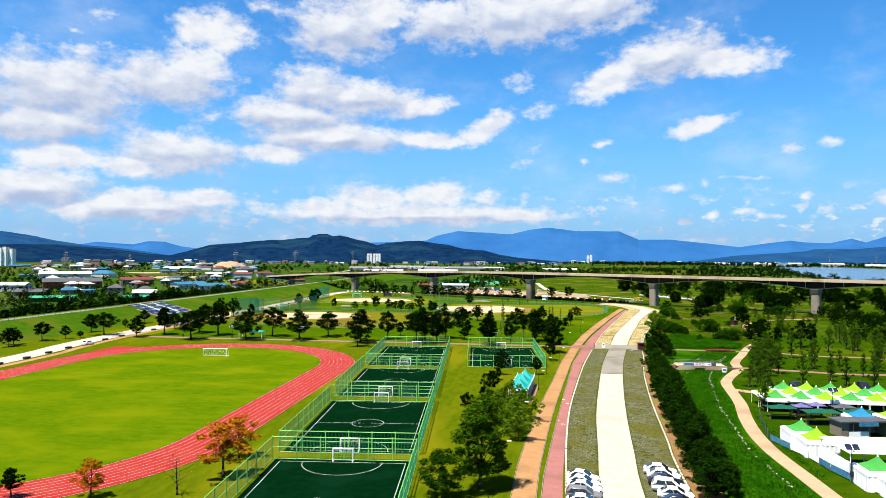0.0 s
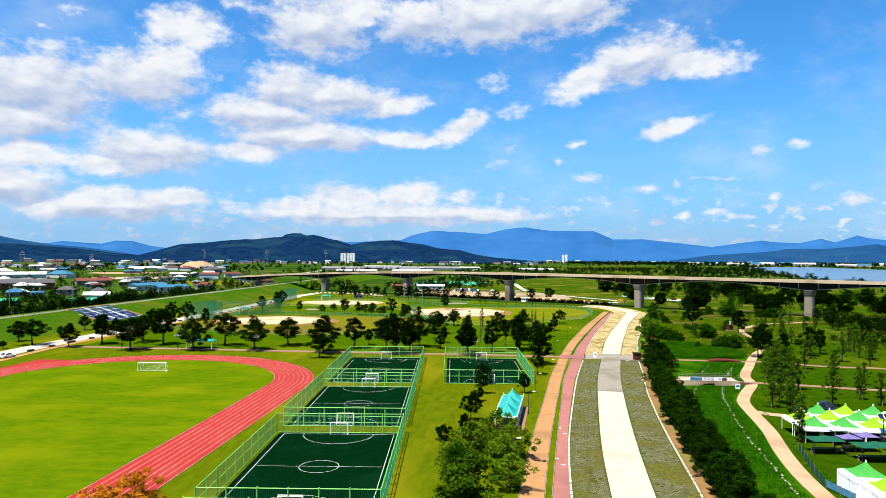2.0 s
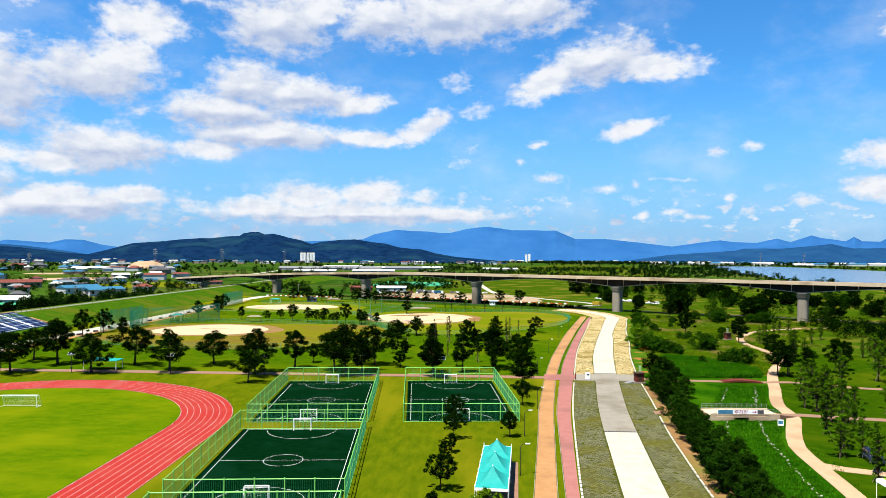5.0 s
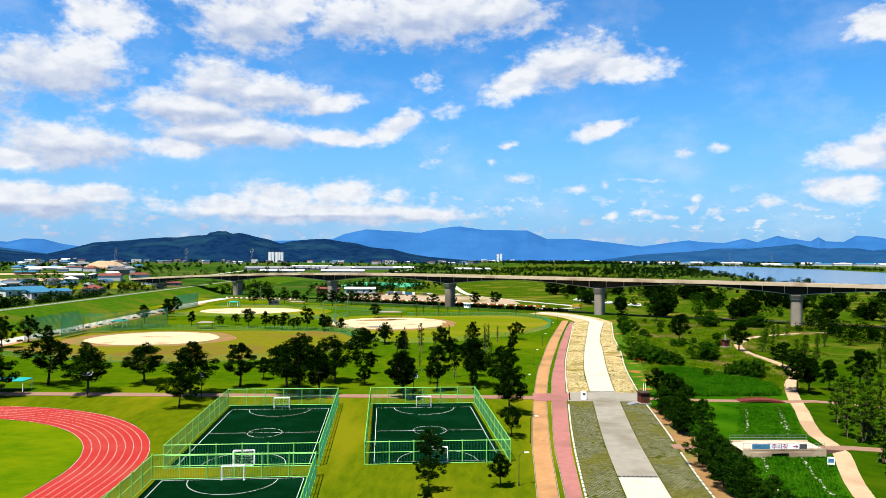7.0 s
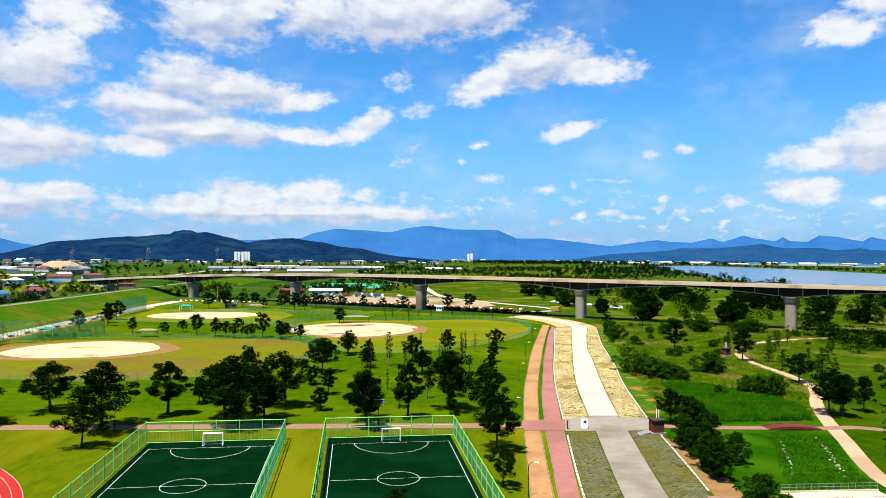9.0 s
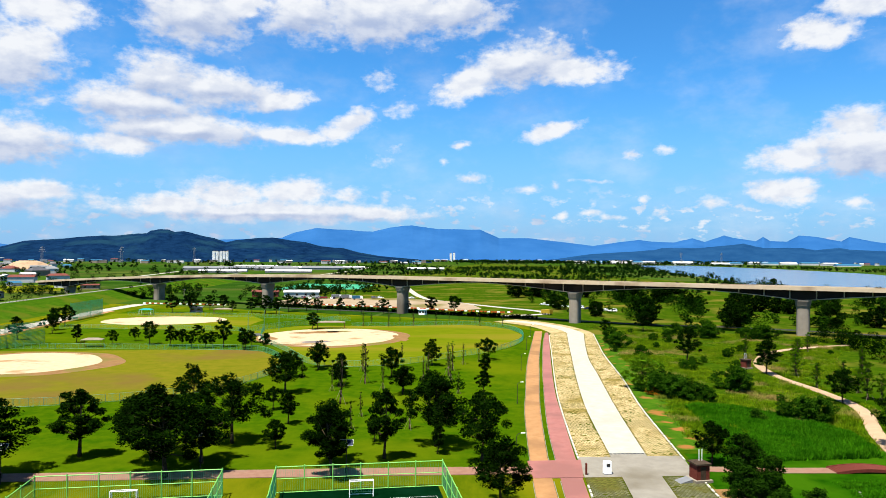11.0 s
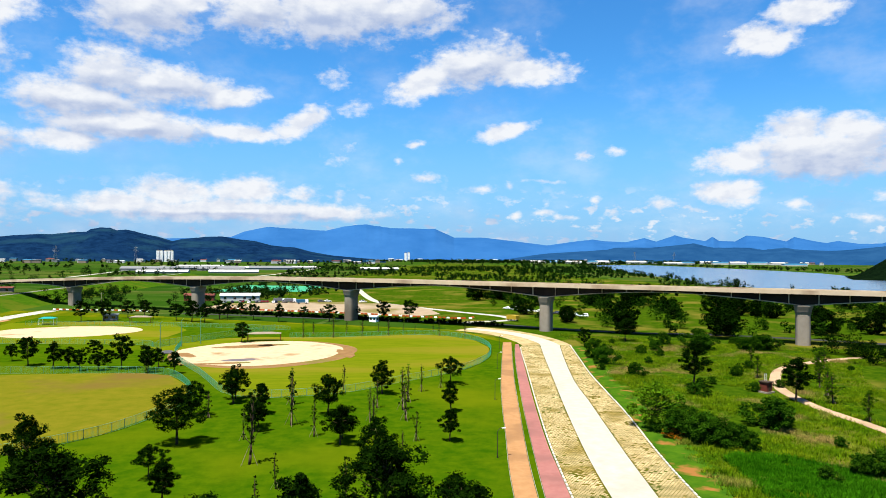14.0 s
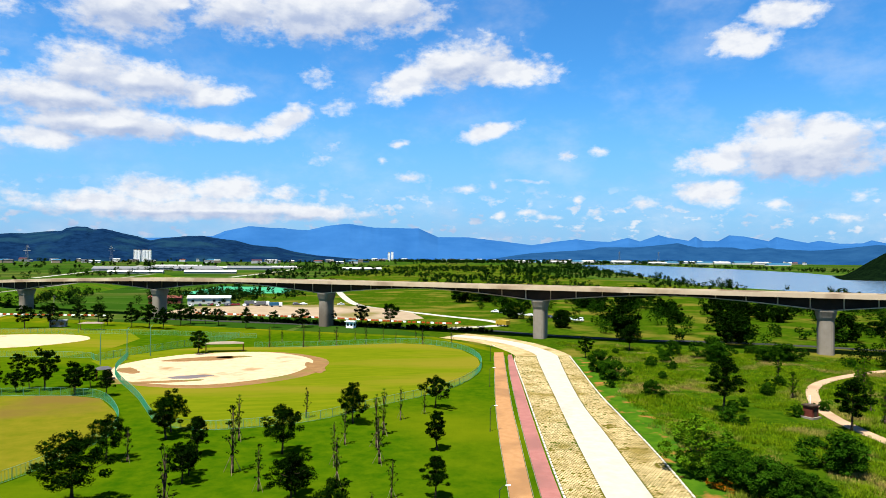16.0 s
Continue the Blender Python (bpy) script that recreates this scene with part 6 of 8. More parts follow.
def tree_kind(seed, tall, wide, bare, clumps, per, leaf, mat, label, category="tree", group="", stakes=False, cone=0.0, lift=1.0, name="tree"):
    """One tree: tapered trunk with limbs, and a crown of leaf clumps round the limb ends."""
    rng = np.random.default_rng(seed)
    t = thing(name, label, category, group)
    bm = bmesh.new()
    crown0 = tall * bare
    lean = rng.normal(size=2) * tall * 0.015
    fork = Vector((lean[0], lean[1], crown0 * 1.1))
    tube(bm, (0, 0, -0.1), fork * 0.5, 0.026 * tall, 0.020 * tall, 8)
    tube(bm, fork * 0.5, fork, 0.020 * tall, 0.015 * tall, 7)
    top = Vector((lean[0] * 2, lean[1] * 2, tall * 0.9))
    tube(bm, fork, top, 0.013 * tall, 0.003 * tall, 6)
    centres, radii = [], []
    rc = (tall - crown0) / 2
    for i in range(clumps):
        a = i * 2.399 + rng.uniform(-0.4, 0.4)
        f = (i + 0.5) / clumps
        prof = math.sin(math.pi * min(1.0, f ** 0.85 * 0.96 + 0.04)) ** 0.62
        prof = prof * (1 - cone * f) + 0.10
        lobe = 1 + 0.34 * math.sin(2 * a + seed) + 0.22 * math.sin(3 * a + 2.1 * seed)
        rad = wide / 2 * prof * rng.uniform(0.45, 1.05) * lobe
        z = crown0 + (tall - crown0) * (0.06 + 0.9 * f) + rng.normal() * rc * 0.12
        c = Vector((rad * math.cos(a) + lean[0], rad * math.sin(a) + lean[1], z))
        start = fork.lerp(top, max(0.0, f - 0.25))
        if i % 2 == 0 or stakes:
            mid = start.lerp(c, 0.55) + Vector((0, 0, -0.06 * rad))
            tube(bm, start, mid, 0.007 * tall, 0.005 * tall, 5), tube(bm, mid, c, 0.005 * tall, 0.002 * tall, 4)
        centres.append(tuple(c)), radii.append((0.16 * wide if not stakes else 0.15 * wide) * rng.uniform(0.6, 1.3))
    for f in bm.faces:
        f.smooth = True
    part("trunk", bm, M["bark"], t)
    v, fcs = leaf_cloud(rng, centres, radii, per, leaf)
    if not stakes and per > 20:
        # large leaves close the heart of each clump
        v2, f2 = leaf_cloud(rng, centres, [q * 0.7 for q in radii], 9, min(0.5, 0.06 * wide))
        v, fcs = np.concatenate([v, v2]), np.concatenate([fcs, f2 + len(v)])
    ob = new("crown", mesh_of("crown", v, fcs, mat))
    ob.parent = t
    if stakes:
        for k in range(3):
            a = k * 2.1 + 0.4
            bm = bmesh.new()
            tube(bm, (1.0 * math.cos(a), 1.0 * math.sin(a), -0.05), (0.06 * math.cos(a), 0.06 * math.sin(a), 1.9), 0.035, 0.03, 5)
            part("stake", bm, M["stake"], t, "pale wooden support stake")
    return t


DARK = "dark-leaved broad park tree on mown grass"
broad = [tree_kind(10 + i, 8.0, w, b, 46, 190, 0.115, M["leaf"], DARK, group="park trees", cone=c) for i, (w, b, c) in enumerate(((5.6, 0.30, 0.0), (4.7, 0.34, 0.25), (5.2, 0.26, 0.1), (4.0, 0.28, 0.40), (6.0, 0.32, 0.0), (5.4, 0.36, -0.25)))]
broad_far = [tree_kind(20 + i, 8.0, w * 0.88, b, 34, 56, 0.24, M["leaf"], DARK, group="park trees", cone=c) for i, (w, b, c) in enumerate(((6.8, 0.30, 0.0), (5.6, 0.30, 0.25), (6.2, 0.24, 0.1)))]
slim = [tree_kind(30 + i, 7.0, w, 0.26, 16, 15, 0.13, M["leaf_light"] if i == 1 else M["leaf"], "slender staked young tree with sparse leaves", group="staked young trees", stakes=True, cone=0.45, name="young_tree") for i, w in enumerate((1.7, 1.5, 2.0))]
M["leaf_garden"] = material("garden_foliage", (0.0162, 0.0554, 0.00148), (0.0554, 0.107, 0.00295), 0.9, 0.7, vary=0.3, specular=0.0)
garden = [tree_kind(40 + i, 8.0, w, 0.20, 28, 66, 0.16, M["leaf_garden"], "staked young garden tree with airy light foliage", group="garden trees", stakes=True, cone=0.3, name="young_tree") for i, w in enumerate((2.8, 3.4, 2.4))]
M["leaf_mid"] = material("mid_green_foliage", (0.0059, 0.028, 0.00111), (0.0207, 0.0554, 0.00221), 0.9, 0.7, vary=0.2, specular=0.0)
round_bush = [tree_kind(50 + i, 4.0, 5.0, 0.02, 48, 150, 0.13, M["leaf_mid"], "dense rounded green bush in the meadow", "bush", "meadow bushes", name="bush") for i in range(2)]
shade = [tree_kind(60 + i, 6.0, w, 0.12, 42, 100, 0.14, M["leaf_shade"], "dark-leaved tree in the row along the parking strip", group="parking strip trees", cone=0.3) for i, w in enumerate((4.4, 5.0, 3.8))]
sunny = tree_kind(70, 6.0, 5.2, 0.16, 44, 60, 0.18, M["leaf_light"], "bright yellow-green broadleaf tree", group="park trees")
autumn = tree_kind(71, 7.4, 5.0, 0.28, 34, 80, 0.14, M["leaf_autumn"], "small tree with orange-red leaves beside the track", group="orange trees")
barren = tree_kind(72, 5.6, 4.4, 0.24, 26, 3, 0.10, M["leaf_autumn"], "nearly leafless reddish tree beside the track")
PLACED = set()
TREE_RNG = random.Random(5)


def plant(kinds, size, spots):
    """Trees of some kinds, each spot with x, y and height."""
    for x, y, h in spots:
        i = TREE_RNG.randrange(len(kinds))
        proto = kinds[i]
        k = h / size * TREE_RNG.uniform(0.97, 1.04)
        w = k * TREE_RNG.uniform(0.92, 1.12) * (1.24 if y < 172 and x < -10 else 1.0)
        if proto.name not in PLACED:
            PLACED.add(proto.name)
            ob = proto
        else:
            ob = copy_thing(proto, Matrix())
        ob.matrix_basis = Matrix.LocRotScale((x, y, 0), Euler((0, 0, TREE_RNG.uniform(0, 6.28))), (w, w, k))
sunlit = [tree_kind(80 + i, 8.0, w, 0.14, 46, 210, 0.13, M["leaf_garden"] if i else M["leaf_mid"], "leafy green park tree beside the cycle lane", group="park trees", cone=c) for i, (w, c) in enumerate(((6.4, 0.2), (5.6, 0.35)))]
plant(sunlit, 8.0, [(0.0, 1.2, 11.0), (-4.5, -3.0, 6.0), (-2.5, 27, 5.6)])
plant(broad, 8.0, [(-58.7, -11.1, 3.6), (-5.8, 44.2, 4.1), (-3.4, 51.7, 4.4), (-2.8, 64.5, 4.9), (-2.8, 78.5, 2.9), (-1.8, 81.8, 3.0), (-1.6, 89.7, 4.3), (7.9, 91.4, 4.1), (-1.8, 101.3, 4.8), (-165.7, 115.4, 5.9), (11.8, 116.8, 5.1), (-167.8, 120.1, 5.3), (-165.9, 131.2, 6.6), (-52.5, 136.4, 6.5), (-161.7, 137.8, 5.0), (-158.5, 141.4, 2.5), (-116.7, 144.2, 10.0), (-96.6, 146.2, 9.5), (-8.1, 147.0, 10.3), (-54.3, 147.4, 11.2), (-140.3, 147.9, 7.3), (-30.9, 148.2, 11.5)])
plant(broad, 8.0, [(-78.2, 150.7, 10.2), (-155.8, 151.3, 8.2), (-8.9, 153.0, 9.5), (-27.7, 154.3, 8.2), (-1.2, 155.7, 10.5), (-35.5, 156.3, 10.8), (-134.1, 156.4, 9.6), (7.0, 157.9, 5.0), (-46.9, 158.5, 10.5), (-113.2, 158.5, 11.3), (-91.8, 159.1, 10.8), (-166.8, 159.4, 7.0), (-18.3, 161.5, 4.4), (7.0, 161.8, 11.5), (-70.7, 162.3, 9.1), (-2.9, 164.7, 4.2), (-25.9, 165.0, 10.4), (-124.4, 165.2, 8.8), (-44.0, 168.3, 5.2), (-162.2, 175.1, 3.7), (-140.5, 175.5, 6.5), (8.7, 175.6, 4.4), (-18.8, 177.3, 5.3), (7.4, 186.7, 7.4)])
plant(broad, 8.0, [(-38.8, 188.2, 8.2), (-23.5, 188.6, 4.4), (-166.1, 195.3, 5.7), (-139.9, 200.6, 8.0), (2.1, 202.3, 6.5), (19.9, 202.4, 5.2), (-23.8, 205.4, 8.5), (2.4, 205.9, 5.1), (-12.6, 212.2, 5.3), (-12.4, 215.5, 4.5), (-141.8, 219.8, 9.7), (23.3, 222.8, 6.0), (-0.5, 224.2, 7.4), (-25.8, 224.5, 6.3), (-13.2, 225.2, 5.7), (-141.5, 233.6, 8.6), (-19.8, 234.9, 6.6), (-20.1, 239.5, 6.5), (10.7, 241.6, 6.8), (27.3, 251.9, 6.1), (-40.5, 272.0, 5.4)])
plant(broad_far, 8.0, [(-47.3, 274.0, 5.8), (-48.8, 277.8, 6.4), (-60.8, 278.3, 4.9), (-65.4, 278.4, 5.8), (-55.5, 279.7, 9.2), (-46.8, 281.8, 5.4), (-59.7, 282.3, 4.8), (-69.6, 282.6, 5.6), (-73.6, 282.8, 6.7), (-81.6, 287.3, 8.1), (-93.9, 287.7, 5.0), (-107.7, 292.5, 6.1), (-89.8, 296.5, 5.0), (-69.6, 300.5, 5.1), (81.6, 311.8, 6.3), (-33.2, 333.1, 7.1), (-59.5, 402.5, 8.2), (-27.8, 403.3, 8.0), (-5.4, 404.9, 7.8), (-16.8, 405.9, 6.6), (-65.8, 406.5, 9.4), (19.2, 410.3, 8.8), (-113.5, 410.6, 9.3)])
plant(broad_far, 8.0, [(-73.4, 410.7, 8.0), (6.5, 411.4, 6.8), (31.9, 413.2, 9.0), (-104.9, 413.3, 9.5), (-40.3, 415.3, 7.1), (-55.7, 416.5, 9.4), (-85.3, 419.0, 6.2), (-47.1, 423.6, 7.3), (-53.4, 424.1, 7.3), (-99.2, 427.8, 8.4), (-93.8, 435.4, 7.8)])
plant(slim, 7.0, [(3.0, 172.7, 7.2), (-7.2, 173.3, 4.8), (-5.9, 182.4, 4.6), (11.3, 192.2, 5.0), (-10.8, 193.5, 10.3), (14.4, 203.1, 5.2), (-13.7, 207.0, 5.4), (-2.3, 207.8, 6.4), (7.7, 208.1, 7.3), (-6.7, 215.8, 10.1), (7.3, 217.2, 6.8), (13.9, 217.2, 7.3), (-22.5, 223.0, 5.3), (14.0, 225.8, 8.6), (9.0, 228.0, 6.5), (-14.6, 231.1, 4.3), (-8.0, 232.5, 7.8), (15.6, 233.0, 8.1), (19.5, 243.3, 6.4), (2.2, 247.0, 5.7), (24.4, 247.3, 4.8), (-2.3, 344.5, 8.3), (-13.2, 345.6, 7.0), (46.9, 346.6, 5.1)])
plant(slim, 7.0, [(37.3, 347.6, 5.8), (8.2, 348.0, 6.6), (18.1, 349.5, 7.0), (28.6, 353.4, 3.9), (2.5, 355.9, 4.9), (-10.1, 357.1, 4.8), (36.6, 360.4, 4.0), (14.9, 362.5, 4.4), (25.1, 364.3, 4.4)])
plant(round_bush, 4.0, [(59.0, 201.6, 5.0), (60.6, 199.6, 4.6), (62.0, 197.6, 4.6), (63.4, 195.6, 4.4), (65.0, 193.8, 3.6), (66.6, 192.0, 3.0), (78.8, 204.5, 5.2), (80.8, 206.0, 4.2), (77.7, 177.2, 4.4), (80.2, 175.6, 4.6), (132.5, 300.5, 4.2), (136.2, 300.2, 4.8), (139.7, 299.7, 4.8), (119.5, 307.0, 6.2), (117.0, 300.0, 5.4), (76.8, 288.6, 5.4), (75.0, 277.3, 4.6), (75.7, 256.7, 3.4), (110.6, 314.4, 4.2), (90.3, 245.8, 1.8), (110.3, 263.0, 2.6), (88.0, 276.0, 2.0), (98.0, 290.0, 2.2), (104.0, 240.0, 1.8), (71.0, 268.0, 1.8)])
plant(broad, 8.0, [(83.8, 242.4, 10.0), (101.9, 325.8, 8.4), (97.4, 224.6, 9.0), (47.4, 150.6, 6.4), (81.6, 157.0, 8.6), (83.4, 155.6, 7.8), (94.8, 190.2, 7.4), (99.0, 162.2, 8.6), (104.0, 166.0, 8.0), (90.1, 159.3, 7.0)])
pale_bush = tree_kind(52, 6.0, 5.6, 0.10, 46, 100, 0.14, M["leaf_garden"], "tall bush with pale leaf tips beside the parking strip", "bush", "meadow bushes", name="bush")
plant([pale_bush], 6.0, [(57.4, 206.4, 7.6)])
dead_bush = tree_kind(53, 1.6, 3.0, 0.02, 24, 40, 0.10, M["leaf_autumn"], "low withered orange-brown bush", "bush", name="bush")
plant([dead_bush], 1.6, [(57.9, 200.4, 1.5)])
plant([autumn], 7.4, [(-35.8, 0.5, 7.5), (-37.5, 9.4, 6.2), (-48.8, -9.6, 4.6)])
plant([sunny], 6.0, [(2.4, 46.3, 5.8)])
plant([barren], 5.6, [(-38.5, -6.9, 5.5)])
plant(broad, 8.0, [(13.2, 134, 8.4), (13.4, 153.5, 10.5), (-124, 215, 8.0), (-131, 300, 8.0), (-128, 318, 7.0), (-133, 330, 9.0), (-136, 345, 8.5)])
plant([sunny], 6.0, [(5.2, 41, 5.0), (-1.0, 37, 6.0), (3.5, 33, 5.4), (1.0, 41.5, 4.6), (-3.5, 31, 5.0), (4.6, 26.5, 4.4)])
# the dark row between the parking strip and the stream
y = 2.0
while y < 140:
    x = float(np.interp(y, [p.y for p in KERB_R], [p.x for p in KERB_R]))
    if not 107 < y < 117:
        plant(shade, 6.0, [(x + 2.6 + TREE_RNG.uniform(-0.4, 0.4), y, TREE_RNG.uniform(4.4, 6.0))])
        if TREE_RNG.random() < 0.75 and y < 100:
            plant(shade, 6.0, [(x + 5.6 + TREE_RNG.uniform(-0.8, 0.8), y + 1.6, TREE_RNG.uniform(3.4, 4.8))])
    y += TREE_RNG.uniform(2.6, 4.4)
plant(shade, 6.0, [(47.5, 142, 6.6), (49.5, 138, 5.0), (50, 145, 5.4), (45.5, 131, 5.2), (48.0, 126.5, 4.4)])
plant(broad_far, 8.0, [(-214 + TREE_RNG.uniform(-2, 2), 30 + i * 8.3 + TREE_RNG.uniform(-2.5, 2.5), TREE_RNG.uniform(6.4, 9.2)) for i in range(38)])
# young trees of the garden
GARDEN_PATHS = [p for line in ([(45.6, 5), (45.1, 25), (45.9, 37), (48, 50), (50.4, 61), (53, 79), (54.6, 88.4), (58.9, 99), (63.2, 108.2), (64.5, 114), (65.2, 119), (68.2, 127.6), (72.6, 138), (76, 147), (84, 165), (95, 185), (98, 203)], [(62, 108.6), (75, 108), (90, 104), (110, 106), (140, 100)], [(80, 150), (95, 140), (112, 138), (140, 126)]) for p in spline(line, 2)]
count = 0
while count < 74:
    x, y = TREE_RNG.uniform(62, 150), TREE_RNG.uniform(80, 205)
    if min((p - Vector((x, y, 0))).length for p in GARDEN_PATHS) < 2.6 or x < 66 + (y - 100) * 0.32 or (y < 84 and x < 100):
        continue
    plant(garden, 8.0, [(x, y, TREE_RNG.uniform(5.6, 9.0))])
    count += 1
plant(garden, 8.0, [(57.5, 71, 7.0), (59.5, 75, 7.4), (58.6, 83, 6.4), (62, 88, 7.4), (55.2, 61.5, 6.6), (57.2, 65, 6.8), (53.4, 56.5, 6.0), (70, 118, 7), (74, 128, 7.5), (63.5, 97, 6.5), (66.5, 103, 7.4), (69, 106, 8.0), (68.5, 99, 7.0), (72, 103.5, 7.6), (70.5, 114.5, 8.2), (73, 117, 7.4), (75.5, 121.5, 8.0), (77, 131, 8.4), (80, 137, 7.6), (78.5, 126, 7.2), (74.5, 113, 7.2), (62, 83, 6.6)])
plant(garden, 8.0, [(104, 222, 6.6), (108, 229, 7.0), (113, 238, 6.2), (106, 252, 6.0), (120, 248, 6.8), (126, 257, 6.0), (132, 262, 6.4), (118, 274, 5.5), (100, 207, 6.4), (110, 212, 6.0), (122, 222, 6.5), (133, 238, 6.2)])
for i in range(30):
    x, y = TREE_RNG.uniform(62, 150), TREE_RNG.uniform(165, 320)
    if min((Vector((x, y, 0)) - p).length for p in spline([(84, 165), (95, 185), (98, 203), (98.5, 220), (103, 238), (111, 252), (122, 265), (139, 275)], 3)) < 4 or x < 62 + (y - 200) * 0.25:
        continue
    plant(round_bush, 4.0, [(x, y, TREE_RNG.uniform(1.4, 3.0))])


def spread(name, n, area, low, high, quads, leaf, mat, label, seed, keep=None, category="trees"):
    """Far woods and hedges as one mass of leaf clumps."""
    rng = np.random.default_rng(seed)
    cs, rs = [], []
    while len(cs) < 3 * n:
        x, y = rng.uniform(area[0], area[1]), rng.uniform(area[2], area[3])
        if keep is not None and not keep(x, y):
            continue
        h = rng.uniform(low, high)
        for k in range(3):
            cs.append((x + rng.normal() * h * 0.22, y + rng.normal() * h * 0.22, h * (0.28 + 0.25 * k))), rs.append(h * rng.uniform(0.28, 0.44))
    v, f = leaf_cloud(rng, cs, rs, quads, leaf, 0.8)
    ob = new(name, mesh_of(name, v, f, mat))
    return tagged(ob, label, category, kind="stuff")


def not_lake(x, y):
    shore = np.interp(y, [520, 600, 667, 795, 960, 1198, 1568, 2000, 2250], [690, 470, 410, 384, 434, 480, 576, 680, 1000])
    return x < shore


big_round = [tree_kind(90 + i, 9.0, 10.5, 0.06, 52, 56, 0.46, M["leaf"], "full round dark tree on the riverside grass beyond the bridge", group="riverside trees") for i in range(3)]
M["leaf_far_bank"] = material("riverside_foliage", (0.0025, 0.012, 0.0008), (0.014, 0.040, 0.002), 0.25, 0.8, specular=0.0)
RIVER = random.Random(17)
count = 0
while count < 58:
    x, y = RIVER.uniform(86, 330), RIVER.uniform(325, 560)
    if y < 410.5 - (x - 4.3) * 0.625 + 12 or y > 640 - x * 0.55 or noise.noise((x * 0.022, y * 0.022, 4)) < -0.2:
        continue
    plant(big_round, 9.0, [(x, y, RIVER.choice((4.5, 6, 8, 9.5, 11)) * RIVER.uniform(0.85, 1.15))])
    count += 1
spread("riverside_wood", 95, (86, 330, 325, 560), 4.0, 9.0, 90, 0.42, M["leaf_far_bank"], "loose wood of round trees on the riverside grass", 28, lambda x, y: y > 424 - (x - 4.3) * 0.625 and y < 640 - x * 0.55 and noise.noise((x * 0.022, y * 0.022, 4)) > -0.15)
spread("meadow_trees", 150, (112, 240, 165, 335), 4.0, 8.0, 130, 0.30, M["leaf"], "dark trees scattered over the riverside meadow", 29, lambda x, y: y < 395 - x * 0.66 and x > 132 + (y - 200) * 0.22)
spread("far_thickets", 1700, (-90, 560, 560, 1700), 2.0, 6.5, 18, 0.8, M["wood_far"], "scattered scrub and thickets on the flood plain", 21, lambda x, y: not_lake(x, y) and noise.noise((x * 0.008, y * 0.006, 1)) > -0.05)
spread("far_hedges", 1100, (-1000, 1000, 1100, 3000), 4, 11, 22, 1.5, M["wood_far"], "dark tree lines across the far plain", 22, lambda x, y: not_lake(x, y) and (abs(noise.noise((x * 0.002, y * 0.004, 5))) < 0.05 or y > 2750))
spread("shore_trees", 420, (300, 1100, 700, 2700), 4, 9, 26, 0.9, M["wood_far"], "trees along the lake shore", 23, lambda x, y: abs(x - np.interp(y, [600, 667, 795, 960, 1198, 1568, 2000, 2250], [465, 402, 376, 424, 470, 566, 670, 780])) < 22 or (x > 985 and 1300 < y))
spread("far_shore_wood", 500, (250, 1500, 2560, 2900), 7, 14, 16, 2.4, M["wood_far"], "dark wooded far shore", 24)
spread("levee_foot_trees", 190, (-232, -214, 20, 460), 4.5, 8.5, 60, 0.45, M["wood_far"], "row of dark trees behind the levee", 25, lambda x, y: noise.noise((x * 0.05, y * 0.05, 2)) > -0.3)
spread("town_near_trees", 380, (-640, -236, 210, 640), 3.5, 7.5, 50, 0.5, M["wood_far"], "dark trees between the town houses", 36, lambda x, y: noise.noise((x * 0.012, y * 0.02, 7)) > -0.08)
spread("town_trees", 420, (-900, -230, 250, 1300), 4, 9, 40, 0.6, M["wood_far"], "trees among the houses and fields", 26, lambda x, y: noise.noise((x * 0.01, y * 0.01, 2)) > 0.05 and not (-300 < x < -240 and 420 < y < 500))
spread("bridge_end_trees", 160, (-230, -20, 490, 640), 3, 7, 60, 0.4, M["wood_far"], "shrubs and trees beyond the bridge", 27, lambda x, y: y > 500 - (x + 100) * 0.2 and not (-130 < x < -10 and 640 < y) and noise.noise((x * 0.02, y * 0.02, 9)) > 0 and not (-82 < x < 60 and y < 535))

spread("roadside_hedge", 300, (-90, 70, 380, 460), 1.0, 2.4, 24, 0.3, M["leaf"], "dark shrubs along the lane below the bridge", 30, lambda x, y: abs(y - (413 - (x - 8) * 0.55)) < 2.5)
ys = np.arange(158, 318, 4.0)
ys2 = np.arange(-4, 143, 4.0)
structure("ground_tree_bed", strip_between([p + Vector((0.3, 0, 0)) for p in at_y(KERB_R, ys2)], [p + Vector((4.2, 0, 0)) for p in at_y(KERB_R, ys2)], 0.068, 0.1), M["dirt"], "bare orange earth and grass below the tree row", "verge")
structure("ground_verge", strip_between([p + Vector((0.4, 0, 0)) for p in at_y(KERB_R, ys)], [p + Vector((6.5, 0, 0)) for p in at_y(KERB_R, ys)], 0.05, 0.1), M["verge"], "worn grass verge with bare orange earth", "verge")



